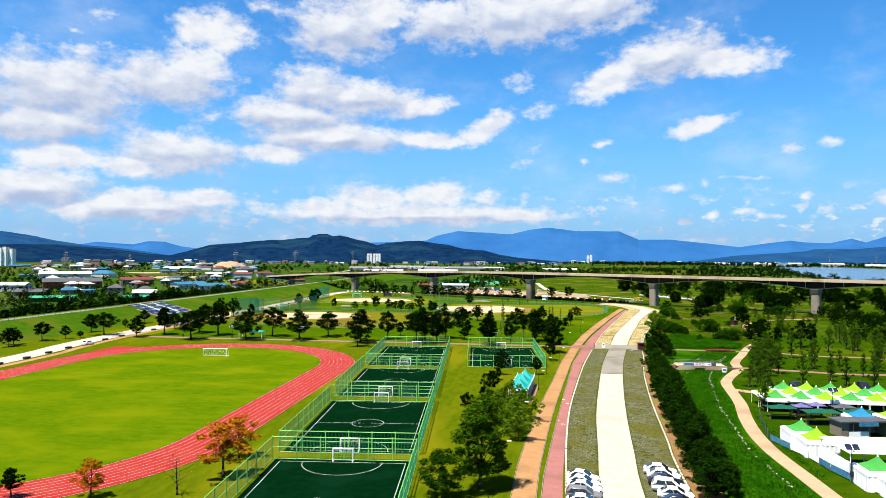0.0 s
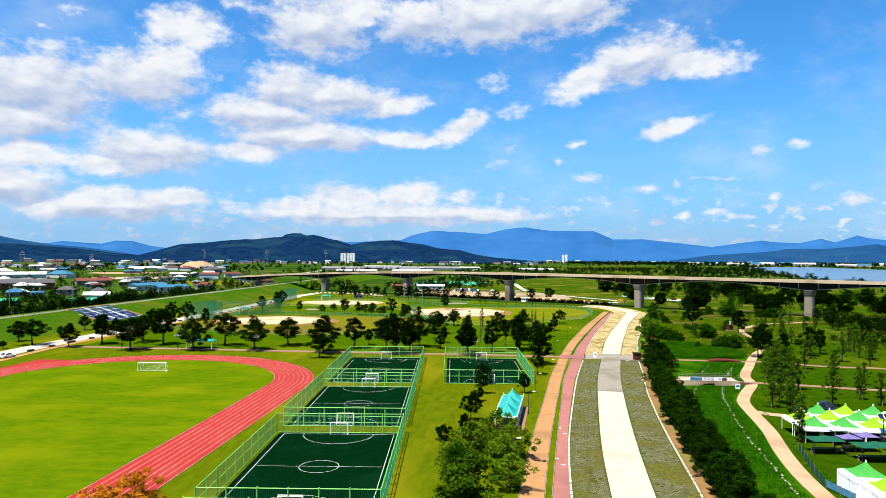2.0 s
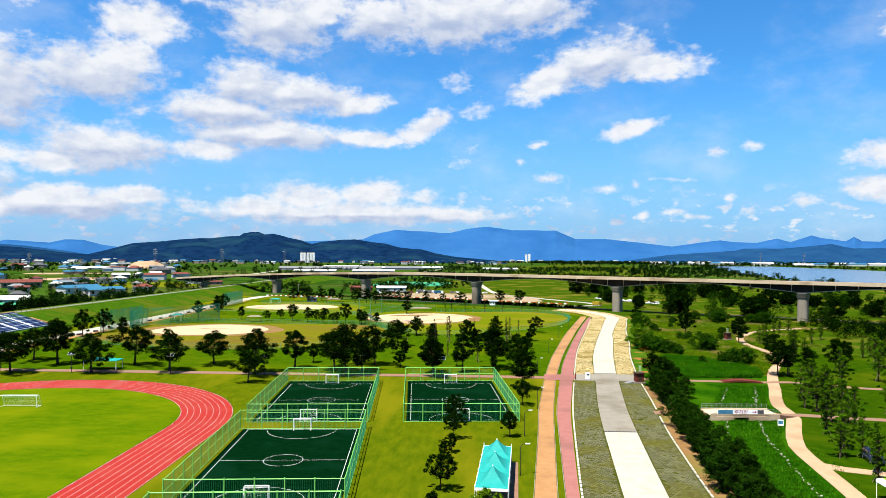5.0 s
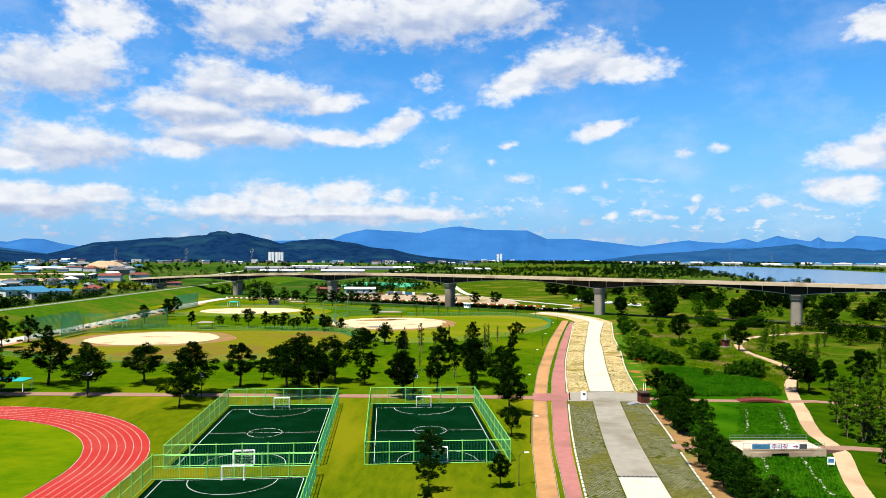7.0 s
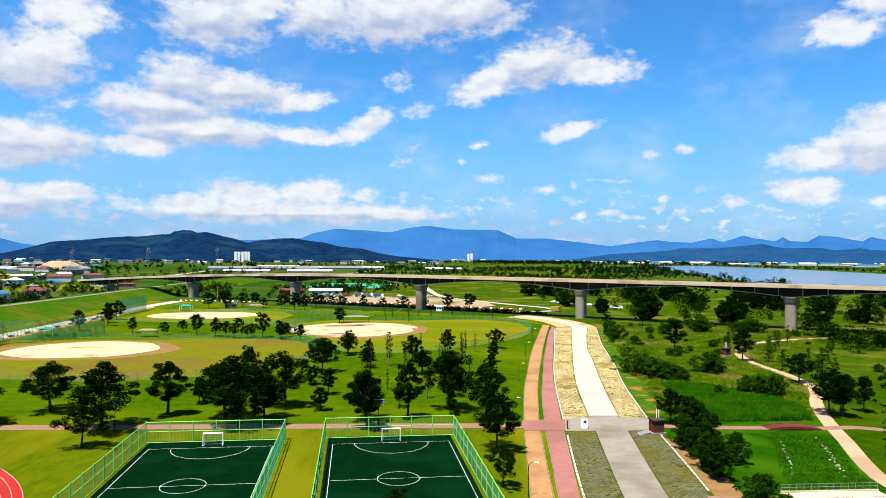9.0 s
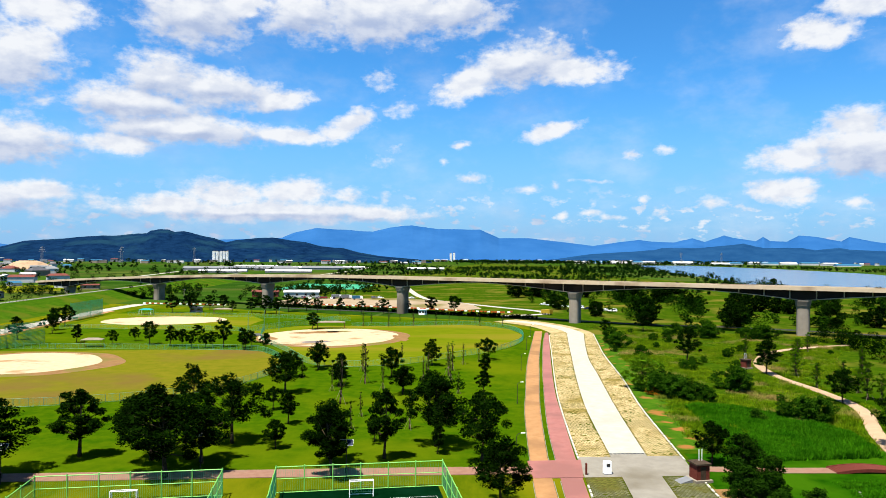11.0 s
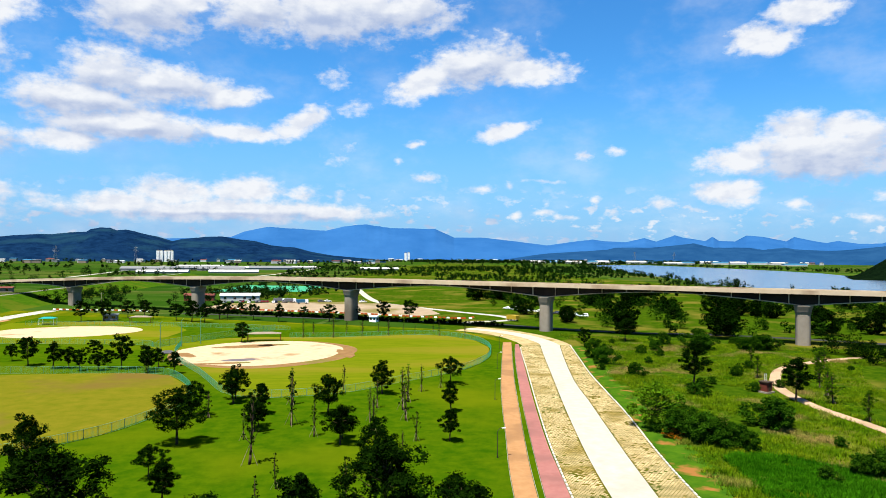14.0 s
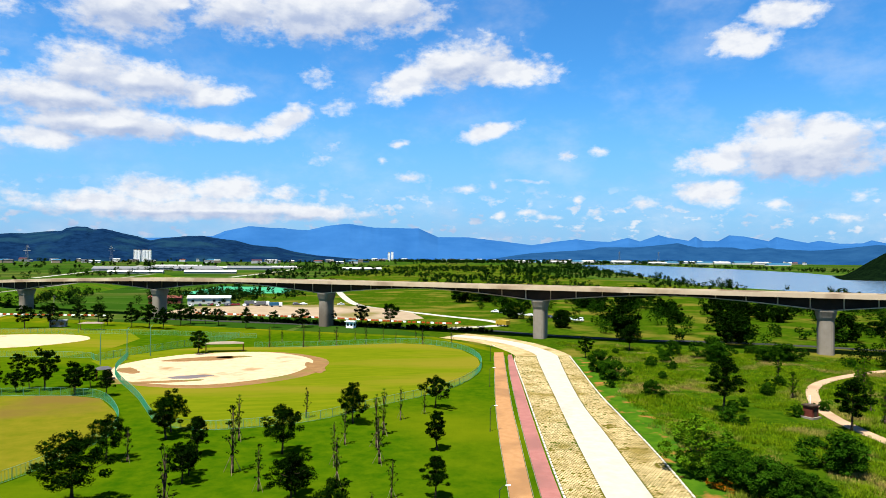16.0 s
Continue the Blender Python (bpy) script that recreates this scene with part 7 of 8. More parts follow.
def blades(rng, xs, ys, hs, per, wide, spill):
    """Tufts of standing blades, each a narrow leaf bent outwards: vertices and faces."""
    n = len(xs) * per
    x, y, h = (np.repeat(np.asarray(q, dtype=float), per) for q in (xs, ys, hs))
    a, r = rng.uniform(0, 2 * math.pi, n), spill * np.sqrt(rng.uniform(0, 1, n))
    x, y, h = x + r * np.cos(a), y + r * np.sin(a), h * rng.uniform(0.55, 1.15, n) * (1.1 - 0.45 * r / spill)
    out, turn = a + rng.normal(0, 0.6, n), rng.uniform(0, math.pi, n)
    w, lean = wide * rng.uniform(0.6, 1.3, n), h * rng.uniform(0.1, 0.7, n)
    base = np.stack([x, y, np.full(n, 0.02)], 1)
    side = np.stack([np.cos(turn) * w, np.sin(turn) * w, np.zeros(n)], 1)
    tip = base + np.stack([np.cos(out) * lean, np.sin(out) * lean, h], 1)
    return np.stack([base - side, base + side, tip], 1).reshape(-1, 3), np.arange(n * 3).reshape(-1, 3)


def kerb_x(y):
    return np.interp(y, [98, 116, 153, 188, 216, 262, 320], [37, 40, 45.5, 52, 58.5, 67.5, 81])


walks = np.array([[p.x, p.y] for line in ([(46.5, -40), (45.6, 5), (45.1, 25), (45.9, 37), (48, 50), (50.4, 61), (53, 79), (54.6, 88.4), (58.9, 99), (63.2, 108.2), (64.5, 114), (65.2, 119), (68.2, 127.6), (72.6, 138), (76, 147), (84, 165), (95, 185), (98, 203), (98.5, 220), (103, 238), (111, 252), (122, 265), (139, 275), (160, 282)], [(44, 149), (60, 150), (78, 148)], [(38, 111), (48, 111), (62, 111)]) for p in spline(line, 2)])


def off_walks(x, y, gap):
    return np.min(np.hypot(walks[:, 0] - x, walks[:, 1] - y)) > gap


def walk_x(y):
    return np.interp(y, [147, 165, 185, 203, 220, 238, 252, 265, 275, 282], [76, 84, 95, 98, 98.5, 103, 111, 122, 139, 160])


LUSH = [(53.5, 155), (57.5, 176), (60.0, 188), (64, 190), (71, 187), (77.5, 178), (80.5, 168), (78, 158), (75, 152.5), (58, 151.8)]
disc_sheet("lawn_reeds", LUSH, 0.07, M["lush"], "deep green rank grass in the damp hollow", "grass")


def in_lush(x, y):
    inside = False
    for (x0, y0), (x1, y1) in zip(LUSH, LUSH[1:] + LUSH[:1]):
        if (y0 > y) != (y1 > y) and x < (x1 - x0) * (y - y0) / (y1 - y0) + x0:
            inside = not inside
    return inside and noise.noise((x * 0.35, y * 0.35, 2)) > -0.45


rng = np.random.default_rng(33)
n = 34000
xs, ys = rng.uniform(46, 215, n), 157 + 190 * rng.uniform(0, 1, n) ** 1.25
hill_of = lambda x, y: noise.noise((x * 0.06, y * 0.06, 3)) + 0.6 * noise.noise((x * 0.19, y * 0.19, 8))
ok = np.array([x > kerb_x(y) + 3.0 + 2.0 * noise.noise((x * 0.3, y * 0.3, 1)) and y < 400 - x * 0.62 and x < walk_x(y) + (24 if y > 215 else 3) and hill_of(x, y) > -0.42 and off_walks(x, y, 1.9) and not in_lush(x, y) for x, y in zip(xs, ys)])
xs, ys = xs[ok], ys[ok]
hs = np.array([0.42 + 0.95 * max(0.0, hill_of(x, y) + 0.25) for x, y in zip(xs, ys)])
v, f = blades(rng, xs, ys, hs, 24, 0.06, 0.85)
M["tuft"] = island_vary(material("meadow_weeds", (0.036, 0.100, 0.0015), (0.118, 0.165, 0.004), 0.22, 0.9, patch=(0.225, 0.165, 0.048), patch_scale=0.07, patch_at=(0.54, 0.66), specular=0.0), 0.3)
tagged(new("meadow_weeds", mesh_of("meadow_weeds", v, f, M["tuft"])), "tall green and straw-coloured meadow weeds", "weeds", kind="stuff")
rng = np.random.default_rng(35)
xs, ys = rng.uniform(53, 82, 9000), rng.uniform(151, 191, 9000)
ok = np.array([in_lush(x, y) and off_walks(x, y, 1.6) for x, y in zip(xs, ys)])
xs, ys = xs[ok], ys[ok]
hs = np.array([0.6 + 0.7 * max(0.0, noise.noise((x * 0.12, y * 0.12, 6)) + 0.3) for x, y in zip(xs, ys)])
v, f = blades(rng, xs, ys, hs, 20, 0.07, 0.6)
M["reed"] = island_vary(material("stream_grass_blades", (0.012, 0.0696, 0.0012), (0.0312, 0.118, 0.0024), 0.3, 0.85, specular=0.0), 0.35)
tagged(new("damp_reeds", mesh_of("damp_reeds", v, f, M["reed"])), "deep green standing reeds in the damp hollow", "reeds", kind="stuff")

rng = np.random.default_rng(34)
ys = rng.uniform(-5, 142, 9000)
xs = np.interp(ys, [6, 34, 48, 89, 121, 138], [38.5, 40, 41.5, 48, 57, 65]) + rng.uniform(-4.5, 9, len(ys))
ok = np.array([off_walks(x, y, 2.3) for x, y in zip(xs, ys)])
v, f = blades(rng, xs[ok], ys[ok], np.full(int(ok.sum()), 0.42), 12, 0.06, 0.6)
tagged(new("stream_grass", mesh_of("stream_grass", v, f, M["reed"])), "lush green grass along the stream bed", "grass", kind="stuff")

# ---- town and far buildings ----
def building(x, y, w, d, h, turn, wall, roof, label, kind="hip", floors=1, name="house"):
    b = thing(name, label, "building", "", at=pose(x, y, 0, 0, 0, turn))
    part("wall", boxes((-w / 2, w / 2, -d / 2, d / 2, -0.3, h)), wall, b)
    bm = bmesh.new()
    e, rise = 0.5, min(w, d) * (0.28 if kind == "hip" else 0.16)
    inset = min(w, d) / 2 if kind == "hip" else 0.0
    if w >= d:
        top = [(-w / 2 - e + inset, 0, h + rise), (w / 2 + e - inset, 0, h + rise)]
        order = ((0, 1, 5, 4), (2, 3, 4, 5), (1, 2, 5), (3, 0, 4))
    else:
        top = [(0, -d / 2 - e + inset, h + rise), (0, d / 2 + e - inset, h + rise)]
        order = ((1, 2, 5, 4), (3, 0, 4, 5), (0, 1, 4), (2, 3, 5))
    vs = [bm.verts.new(p) for p in ((-w / 2 - e, -d / 2 - e, h), (w / 2 + e, -d / 2 - e, h), (w / 2 + e, d / 2 + e, h), (-w / 2 - e, d / 2 + e, h), *top)]
    for q in order:
        bm.faces.new([vs[i] for i in q])
    bm.faces.new([vs[i] for i in (3, 2, 1, 0)])
    part("roof", bm, roof, b)
    for fl in range(floors if math.hypot(x, y) < 760 else 0):
        z0 = h * (fl + 0.35) / floors
        for face, span, n in (("s", w, max(2, int(w / 5))), ("e", d, max(1, int(d / 5)))):
            for i in range(min(n, 7)):
                a = -span / 2 + span * (i + 0.5) / min(n, 7)
                s = min(1.6, span / min(n, 7) * 0.55) / 2
                dim = (a - s, a + s, -d / 2 - 0.04, -d / 2 + 0.05, z0, z0 + h / floors * 0.4) if face == "s" else (w / 2 - 0.05, w / 2 + 0.04, a - s, a + s, z0, z0 + h / floors * 0.4)
                part("window", boxes(dim), M["glass"], b)
    return b


def town_building(x, y, w, d, h, *rest, **more):
    return building(x, y, w * 0.66, d * 0.7, h * 0.8, *rest, **more)


town_building(-420, 410, 62, 20, 6.5, 12, M["wall_white"], M["wall_white"], "long white warehouse behind the levee", "gable", name="warehouse")
town_building(-402, 470, 70, 26, 7.5, 40, M["wall_orange"], M["roof_grey"], "orange-clad factory with a grey roof", "gable", 2, name="factory")
town_building(-535, 640, 80, 26, 9, 35, M["wall_white"], M["wall_white"], "stepped white factory hall", "gable", 2, name="factory")
town_building(-395, 558, 46, 22, 6, 40, M["wall_tan"], M["roof_red"], "long hall with a red roof", "gable", name="warehouse")
town_building(-314, 400, 17, 13, 6.0, 20, M["wall_tan"], M["roof_grey"], "two-storey tan house with a grey hipped roof", "hip", 2)
town_building(-293, 405, 14, 11, 5.0, 20, M["wall_tan"], M["roof_grey"], "dark-roofed house behind the levee", "hip", 2)
town_building(-268, 462, 42, 16, 5.6, 62, M["wall_white"], M["roof_blue"], "white workshop with a blue roof", "gable", name="workshop")
town_building(-300, 486, 44, 18, 5.6, 62, M["wall_white"], M["roof_blue"], "white workshop with a blue roof", "gable", name="workshop")
town_building(-331, 393, 12, 8, 3.6, 20, M["wall_white"], M["roof_blue"], "small shed with a blue roof", "gable", name="shed")
building(-300, 312, 26, 8, 2.6, 18, M["dark_green_canvas"], M["roof_green"], "low shed under a green cover", "gable", name="shed")
building(-252, 326, 18, 8, 2.8, 40, M["dark_green_canvas"], M["roof_green"], "low shed under a green cover", "gable", name="shed")
building(-345, 350, 20, 12, 4, 18, M["wall_tan"], M["roof_grey"], "farm building with a grey roof", "gable", name="shed")
building(-275, 375, 16, 9, 3.6, 30, M["wall_white"], M["wall_white"], "low white shed behind the levee", "gable", name="shed")
building(-66, 544, 24, 9, 3.6, 4, M["wall_white"], M["wall_white"], "low white site building beyond the bridge", "gable", name="site_building")
building(-92, 548, 18, 8, 3.4, 4, M["roof_red"], M["roof_red"], "low red-roofed building beyond the bridge", "gable", name="site_building")
building(-103, 416, 6, 2.6, 2.6, 5, M["steel"], M["steel"], "grey site cabin by the far field", "gable", name="site_cabin")
building(14.5, 402, 3.4, 2.4, 2.6, -30, M["white_paint"], M["white_paint"], "small white cabin by the barriers", "gable", name="site_cabin")
for i, (x, y, w) in enumerate(((-268, 1140, 90), (-170, 1160, 90), (-300, 1560, 110), (-200, 1450, 100), (-100, 1500, 90), (60, 1400, 90), (-700, 1215, 100), (-690, 1250, 100))):
    building(x, y, w * 0.8, 17, 2.6, 3 + i % 3, M["steel"], M["wall_white"], "long pale greenhouse shed on the plain", "gable", name="greenhouse")
HALLS = random.Random(31)
for i in range(16):
    a, d = radians(15.5 + i * 1.25 + HALLS.uniform(-0.3, 0.3)), HALLS.uniform(2700, 3050)
    building(d * math.sin(a), d * math.cos(a), HALLS.uniform(35, 80), 26, HALLS.uniform(4, 8), HALLS.uniform(-12, 12), M["wall_white"], M["roof_blue"] if i % 2 else M["wall_white"], "long white factory hall beyond the lake", "gable", name="factory")
for i, (x, y, w) in enumerate(((-330, 1290, 120), (-215, 1310, 110), (-250, 1365, 150), (-140, 1380, 110))):
    building(x, y, w * 0.7, 24, 3.6, 4, M["steel"], M["steel"], "long grey glasshouse hall on the plain", "gable", name="greenhouse")
structure("road_plain", lane([(-330, 960), (-350, 1150), (-380, 1420), (-420, 1750)], 7.0, 0.06, 0.2, 40), M["concrete"], "pale farm road across the plain", "road")
structure("road_plain_east", lane([(-120, 1000), (-96, 1160), (-70, 1400), (-60, 1700)], 7.0, 0.06, 0.2, 40), M["concrete"], "pale farm road across the plain", "road")
TOWN = random.Random(9)
WALLS = [M["wall_white"], M["wall_white"], M["wall_tan"], M["steel"]]
ROOFS = [M["roof_blue"], M["roof_grey"], M["roof_red"], M["wall_white"], M["steel"], M["wall_white"]]
for i in range(120):
    x, y = TOWN.uniform(-1150, -330), TOWN.uniform(500, 1900)
    if x > -420 and y < 620 or abs(x / y) > 0.9 or x / y > -0.44:
        continue
    building(x, y, TOWN.uniform(9, 30), TOWN.uniform(8, 16), TOWN.uniform(3.2, 7), TOWN.uniform(-20, 60), TOWN.choice(WALLS), TOWN.choice(ROOFS), "low building of the town on the plain", TOWN.choice(("hip", "gable")), 1)
for i in range(60):
    x, y = TOWN.uniform(-640, -250), TOWN.uniform(330, 700)
    if abs(x / y) > 0.95 or (-320 < x and 440 < y < 510):
        continue
    building(x, y, TOWN.uniform(7, 15), TOWN.uniform(6, 10), TOWN.uniform(2.8, 4.5), TOWN.uniform(-20, 60), TOWN.choice(WALLS), TOWN.choice(ROOFS), "small low house of the town behind the levee", TOWN.choice(("hip", "gable")), 1)
for i in range(140):
    a = radians(TOWN.uniform(-40, 36))
    d = TOWN.uniform(2150, 2650) if a < 0.05 else TOWN.uniform(2950, 3300)
    building(d * math.sin(a), d * math.cos(a), TOWN.uniform(9, 30), 12, TOWN.uniform(4, 10), TOWN.uniform(-15, 15), TOWN.choice(WALLS), TOWN.choice(ROOFS), "far low building at the foot of the hills", "gable", 1)


def tower_block(x, y, w, d, h, storeys, turn, cols=3):
    b = thing("apartment_block", "tall white apartment block with rows of windows", "apartment block", "apartment blocks", at=pose(x, y, 0, 0, 0, turn))
    part("wall", boxes((-w / 2, w / 2, -d / 2, d / 2, -1, h)), M["block_white"], b)
    part("roof", boxes((-w / 2 + 1, w / 2 - 1, -d / 2 + 1, d / 2 - 1, h, h + 2.2)), M["wall_tan"], b)
    for s in range(storeys):
        for c in range(cols):
            px = -w / 2 + w * (c + 0.5) / cols
            part("window", boxes((px - w / cols * 0.13, px + w / cols * 0.13, -d / 2 - 0.12, -d / 2 + 0.1, h * (s + 0.45) / storeys, h * (s + 0.75) / storeys)), M["glass"], b)
    return b


for az, w in ((-14.25, 9), (-14.02, 9), (-13.72, 9), (-13.50, 9), (-13.28, 9)):
    tower_block(2500 * math.sin(radians(az)), 2500 * math.cos(radians(az)), w, 12, 36, 12, -az * 0.3, 2)
for x, y, h in ((249, 3107, 36), (263, 3107, 38), (-1229, 1353, 42), (-1221, 1358, 44), (-1211, 1366, 40), (-1245, 1340, 38)):
    tower_block(x, y, 9, 12, h, 14, 0, 2)


def pylon(x, y, h):
    p = thing("power_pylon", "grey steel lattice power pylon", "pylon", "power pylons", at=pose(x, y, 0))
    bm = bmesh.new()
    levels = 9
    w = lambda k: h * 0.10 * (1 - k) ** 1.3 + h * 0.012
    for i in range(levels):
        a, b = i / levels, (i + 1) / levels
        for sx, sy in ((1, 1), (1, -1), (-1, -1), (-1, 1)):
            tube(bm, (sx * w(a), sy * w(a), a * h), (sx * w(b), sy * w(b), b * h), 0.16, 0.14, 4, False)
            tx, ty = (sx, -sy) if sx == sy else (-sx, sy)
            tube(bm, (sx * w(a), sy * w(a), a * h), (tx * w(b), ty * w(b), b * h), 0.09, 0.09, 3, False)
    part("mast", bm, M["steel"], p)
    for z, s in ((0.72, 0.17), (0.83, 0.14), (0.93, 0.11)):
        bm = bmesh.new()
        tube(bm, (-s * h, 0, z * h), (s * h, 0, z * h), 0.15, 0.15, 4), tube(bm, (-s * h, 0, z * h), (0, 0, (z + 0.04) * h), 0.1, 0.1, 3), tube(bm, (s * h, 0, z * h), (0, 0, (z + 0.04) * h), 0.1, 0.1, 3)
        part("crossarm", bm, M["steel"], p)
    return p


pylon(-680, 835, 34), pylon(-698, 1024, 30), pylon(-720, 1500, 42), pylon(-640, 1700, 44), pylon(-560, 2000, 46), pylon(1050, 2500, 46), pylon(1180, 2450, 46)
bm = bmesh.new()
rings = [[bm.verts.new((-640 + r * 46 * math.cos(a) * (1 + 0.15 * math.sin(3 * a)), 1290 + r * 30 * math.sin(a), h)) for a in (2 * math.pi * i / 20 for i in range(20))] for r, h in ((1, -0.5), (0.8, 5), (0.5, 12), (0.3, 15))]
for r, q in zip(rings, rings[1:]):
    for i in range(20):
        bm.faces.new((r[i], r[(i + 1) % 20], q[(i + 1) % 20], q[i]))
bm.faces.new(rings[-1])
structure("ground_earth_mound", bm, M["pale_path"], "bare tan earth mound on the plain", "mound")
disc_sheet("ground_tan_earth", blob(-470, 760, 60, 40, 0.5, 0.15, seed=6), 0.05, M["pale_path"], "bare tan building ground behind the town", "earth")
disc_sheet("ground_tan_earth_far", blob(-600, 960, 50, 46, 0.5, 0.15, seed=7), 0.05, M["pale_path"], "bare tan building ground behind the town", "earth")
disc_sheet("ground_bright_field", blob(-320, 640, 60, 70, 0.2, 0.08, seed=8), 0.04, M["ball"], "light green meadow beyond the workshops", "meadow")
for x, y, h in ((-267, 283, 13), (-294, 377, 13), (-233, 326, 12), (-240, 380, 11), (-150, 498, 9), (-128, 478, 9)):
    q = thing("utility_pole", "plain concrete utility pole with a crossarm", "pole", "utility poles", at=pose(x, y, 0, 0, 0, 30))
    bm = bmesh.new()
    tube(bm, (0, 0, 0), (0, 0, h), 0.22, 0.14, 7)
    part("shaft", bm, M["bridge"], q)
    part("crossarm", boxes((-1.1, 1.1, -0.08, 0.08, h - 0.8, h - 0.62)), M["steel"], q)
disc_sheet("court_far_turf", [(-105, 640), (-30, 650), (-20, 740), (-95, 760)], 0.10, M["roof_green"], "far green sports turf with paler stripes", "sports turf")
for i in range(7):
    structure("turf_stripe", sheet([(-102 + i * 1, 650 + i * 14), (-28 + i, 660 + i * 12), (-28 + i, 661 + i * 12), (-102 + i, 651.2 + i * 14)], 0.13, 0.02), M["pale_green"], "pale stripe on the far green turf", "stripe")

# ---- stones along the stream ----
rock_meshes = []
for i in range(4):
    bm = bmesh.new()
    bmesh.ops.create_icosphere(bm, subdivisions=1, radius=0.28)
    rnd = random.Random(i)
    for vv in bm.verts:
        vv.co *= rnd.uniform(0.75, 1.2)
        vv.co.z *= 0.7
    me = bpy.data.meshes.new("stone")
    bm.to_mesh(me), bm.free()
    me.materials.append(M["stone"])
    rock_meshes.append(me)
RK = random.Random(4)
for label, line in (("loose row of pale boulders on the west stream bank", [(34.7, 9), (35.3, 19), (36.3, 34), (37.2, 48), (40.5, 68), (44.2, 89), (50, 107)]), ("loose row of pale boulders on the east stream bank", [(42, 6), (41.8, 15), (41.8, 26), (43.9, 44), (46, 62), (51.8, 93), (55.6, 105)]), ("loose row of pale boulders above the footbridge", [(54, 121), (58, 130), (61.4, 138.5)]), ("loose row of pale boulders beside the clay path", [(60.8, 120), (65, 130), (68.8, 140)])):
    row = thing("boulder_row", label, "boulders", "stream boulders")
    for p in spline(line, 0.62):
        if RK.random() < 0.25:
            continue
        ob = new("stone", RK.choice(rock_meshes))
        ob.parent = row
        s = RK.uniform(0.35, 0.85)
        ob.matrix_basis = Matrix.LocRotScale((p.x + RK.gauss(0, 0.16), p.y + RK.gauss(0, 0.2), 0.14 * s), Euler((0, 0, RK.uniform(0, 6))), (s, s, s))

# ---- kerb stones and lane edges ----
kerb_box = boxes((-0.14, 0.14, -0.55, 0.55, -0.1, 0.2))
bmesh.ops.bevel(kerb_box, geom=[e for e in kerb_box.edges if all(w.co.z > 0.1 for w in e.verts)], offset=0.02, segments=1)
kerb_me = bpy.data.meshes.new("kerb_stone")
kerb_box.to_mesh(kerb_me), kerb_box.free()
kerb_me.materials.append(M["kerb"])
for name, line, shift in (("kerb_west", KERB_L, 0.05), ("kerb_east", KERB_R, 0.0)):
    k = thing(name, "row of pale kerb stones with dark gaps", "kerb", kind="structure")
    pts = spline([(p.x, p.y) for p in line[::3]], 1.5)
    for a, b in zip(pts, pts[1:]):
        if a.y < 0 or a.y > 316 or 143 < a.y < 153 or (name == "kerb_east" and 108.5 < a.y < 114.5):
            continue
        ob = new("kerb_stone", kerb_me)
        ob.parent = k
        ob.matrix_basis = pose(a.x + shift, a.y, 0, 0, 0, math.degrees(math.atan2(b.y - a.y, b.x - a.x)) - 90)
for name, line, o in (("edge_orange_west", ORANGE_L, -0.1), ("edge_orange_east", ORANGE_R, 0.1), ("edge_pink_west", PINK_L, -0.1)):
    for part_no, (y0, y1) in enumerate(((-120, 145), (153, 320))):
        ys = np.arange(y0, y1, 3.0)
        structure(name, strip_between([p + Vector((o - 0.04, 0, 0)) for p in at_y(line, ys)], [p + Vector((o + 0.04, 0, 0)) for p in at_y(line, ys)], 0.14), M["road_grey"], "thin pale stone lane edging", "edging")
structure("path_crossing", sheet([(19.5, 145.4), (26.6, 145.4), (28.4, 153.4), (20.2, 153.2)], 0.15, 0.1), M["pink"], "pink paved crossing of paths", "path")
for x, y, a in ((11.4, 41.5, 0), (12.2, 38.5, 0), (13.2, 60.4, 0), (13.9, 56.6, 0)):
    structure("path_mark", boxes((x, x + 0.6, y, y + 0.2, 0.08, 0.1)), M["line"], "worn white painted mark on the pink lane", "marking")

# ---- dark planters along the service road ----
planter = None
for i in range(30):
    y = 60 + i * 11.0
    x = float(np.interp(y, [0, 90, 124, 154, 200, 280, 350, 420], [-139, -140.6, -145, -146.6, -146.6, -145.6, -146.6, -148.6]))
    if planter is None:
        planter = thing("planter", "small dark planter box between road and cycle lane", "planter", "service road planters", at=pose(x, y, 0.08))
        part("box", boxes((-0.55, 0.55, -0.9, 0.9, 0, 0.5)), M["dark"], planter)
        part("rim", boxes((-0.6, 0.6, -0.95, 0.95, 0.5, 0.58)), M["roof_grey"], planter)
    else:
        copy_thing(planter, pose(x, y, 0.08))

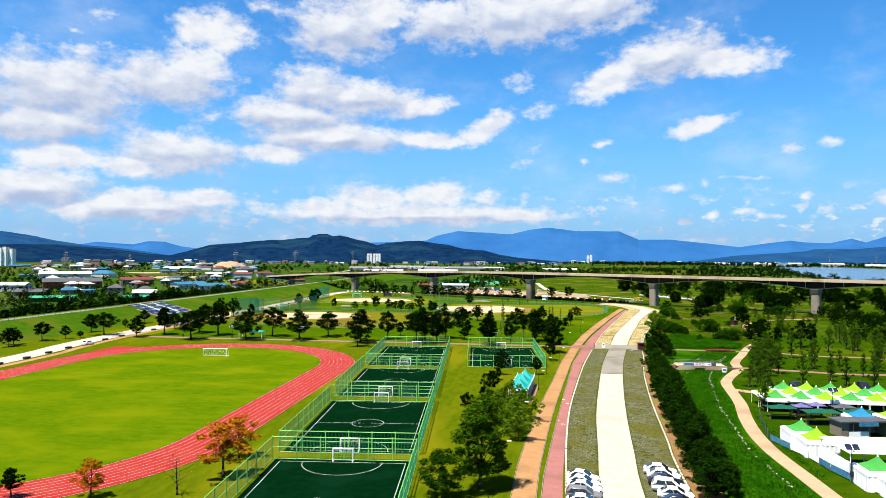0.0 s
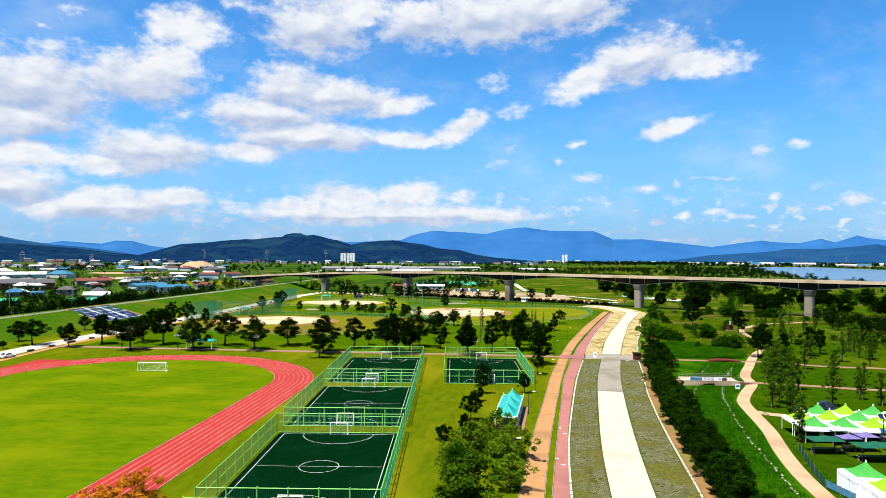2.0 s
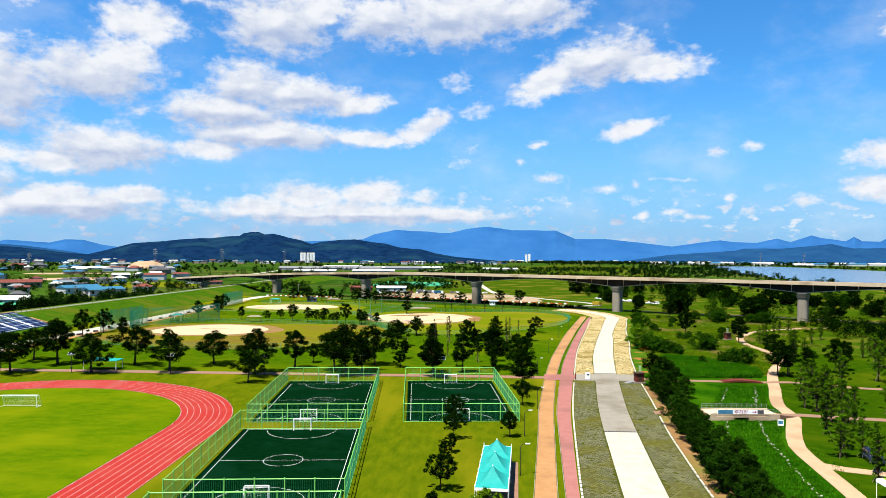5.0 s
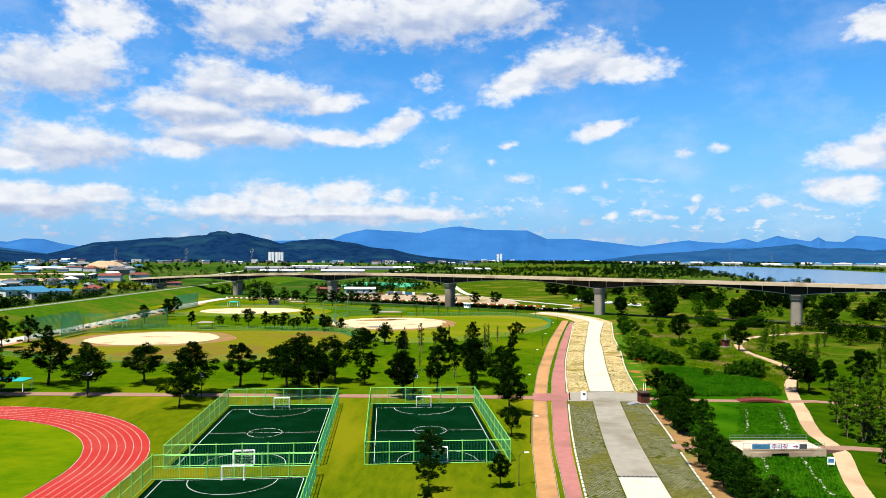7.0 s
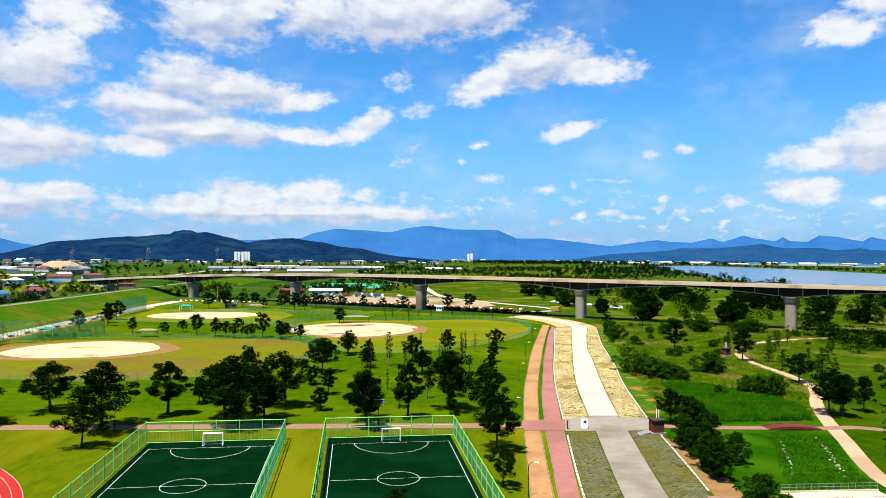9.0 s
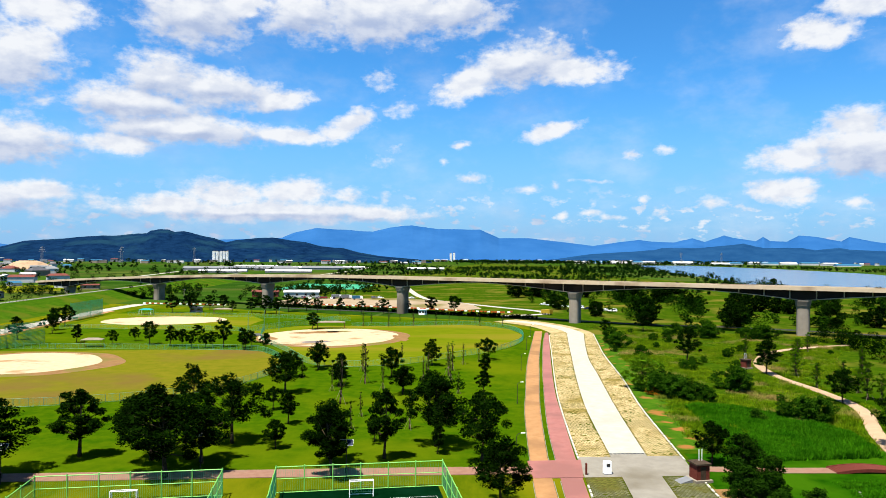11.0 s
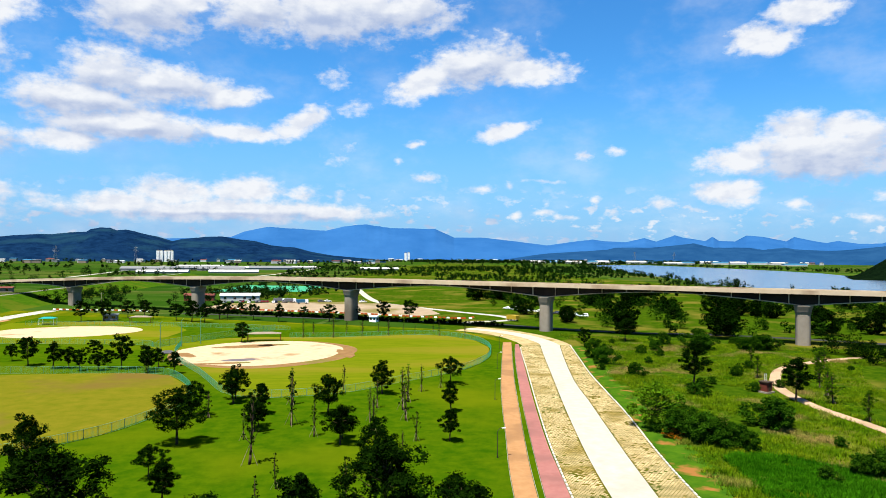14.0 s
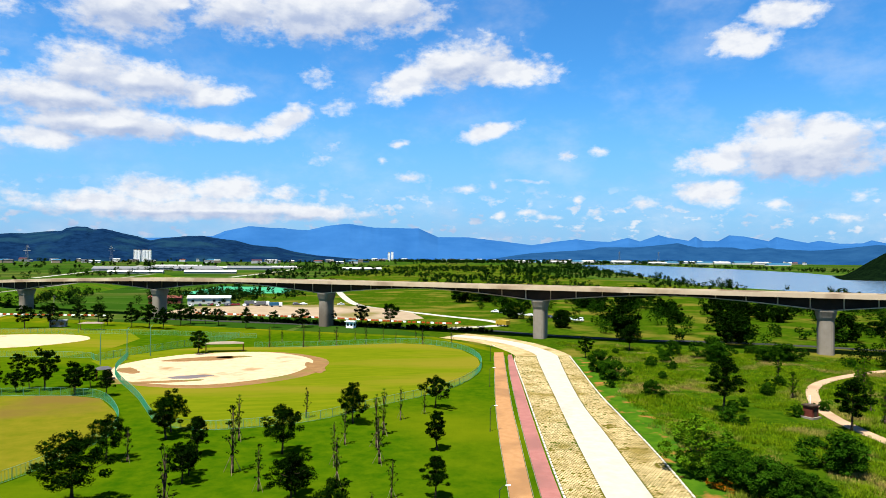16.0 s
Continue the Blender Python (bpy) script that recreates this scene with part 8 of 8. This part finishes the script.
# ---- paving blocks, with grass in the joints ----
def paving(name, left, right, y0, y1, mat, singles, label, seed):
    """Staggered blocks across a strip; a short stretch as single pieces, the rest joined."""
    rnd = random.Random(seed)
    ys = np.arange(y0, y1, 0.42)
    xl = np.interp(ys, [p.y for p in left], [p.x for p in left])
    xr = np.interp(ys, [p.y for p in right], [p.x for p in right])
    slope = np.gradient(xl, ys)
    verts, faces = [], []
    holder = thing(name, label, "paving", kind="structure")
    me1 = None
    for k, (y, a, b, s) in enumerate(zip(ys, xl, xr, slope)):
        x = a + 0.12 + (0.25 if k % 2 else 0.0)
        while x < b - 0.56:
            w, d = 0.20, 0.145
            bare = noise.noise((x * 0.35, y * 0.22, seed)) + rnd.uniform(-0.25, 0.25)
            z = 0.092 + rnd.uniform(-0.004, 0.008)
            if bare < 0.62 and rnd.random() > 0.06:
                cx, cy = x + 0.25, y - s * (x - a) * 0.5
                if singles[0] < y < singles[1]:
                    if me1 is None:
                        me1 = bpy.data.meshes.new("paving_block")
                        q = boxes((-w, w, -d, d, -0.04, 0.0))
                        q.to_mesh(me1), q.free()
                        me1.materials.append(mat)
                    ob = new("paving_block", me1)
                    ob.parent = holder
                    ob.location = (cx, cy, z)
                else:
                    n = len(verts)
                    verts += [(cx - w, cy - d, z), (cx + w, cy - d, z), (cx + w, cy + d, z), (cx - w, cy + d, z), (cx - w - 0.02, cy - d - 0.02, 0.07), (cx + w + 0.02, cy - d - 0.02, 0.07), (cx + w + 0.02, cy + d + 0.02, 0.07), (cx - w - 0.02, cy + d + 0.02, 0.07)]
                    faces += [(n, n + 1, n + 2, n + 3), (n + 4, n + 5, n + 1, n), (n + 5, n + 6, n + 2, n + 1), (n + 6, n + 7, n + 3, n + 2), (n + 7, n + 4, n, n + 3)]
            x += 0.5
    ob = new("joined_blocks", mesh_of("joined_blocks", verts, np.array(faces), mat))
    ob.parent = holder
    ob["kind"] = "stuff"


paving("paving_west", KERB_L, ROAD_L, -30, 145.3, M["grid_paver"], (60, 63), "grey-green parking blocks with grass in the joints", 1)
paving("paving_east", ROAD_R, KERB_R, -30, 145.3, M["grid_paver"], (60, 63), "grey-green parking blocks with grass in the joints", 2)
paving("paving_west_far", KERB_L, ROAD_L, 155.2, 316.5, M["sand_paver"], (172, 178), "sandy parking blocks with dry grass in the joints", 3)
paving("paving_east_far", ROAD_R, KERB_R, 155.2, 316.5, M["sand_paver"], (172, 178), "sandy parking blocks with dry grass in the joints", 4)
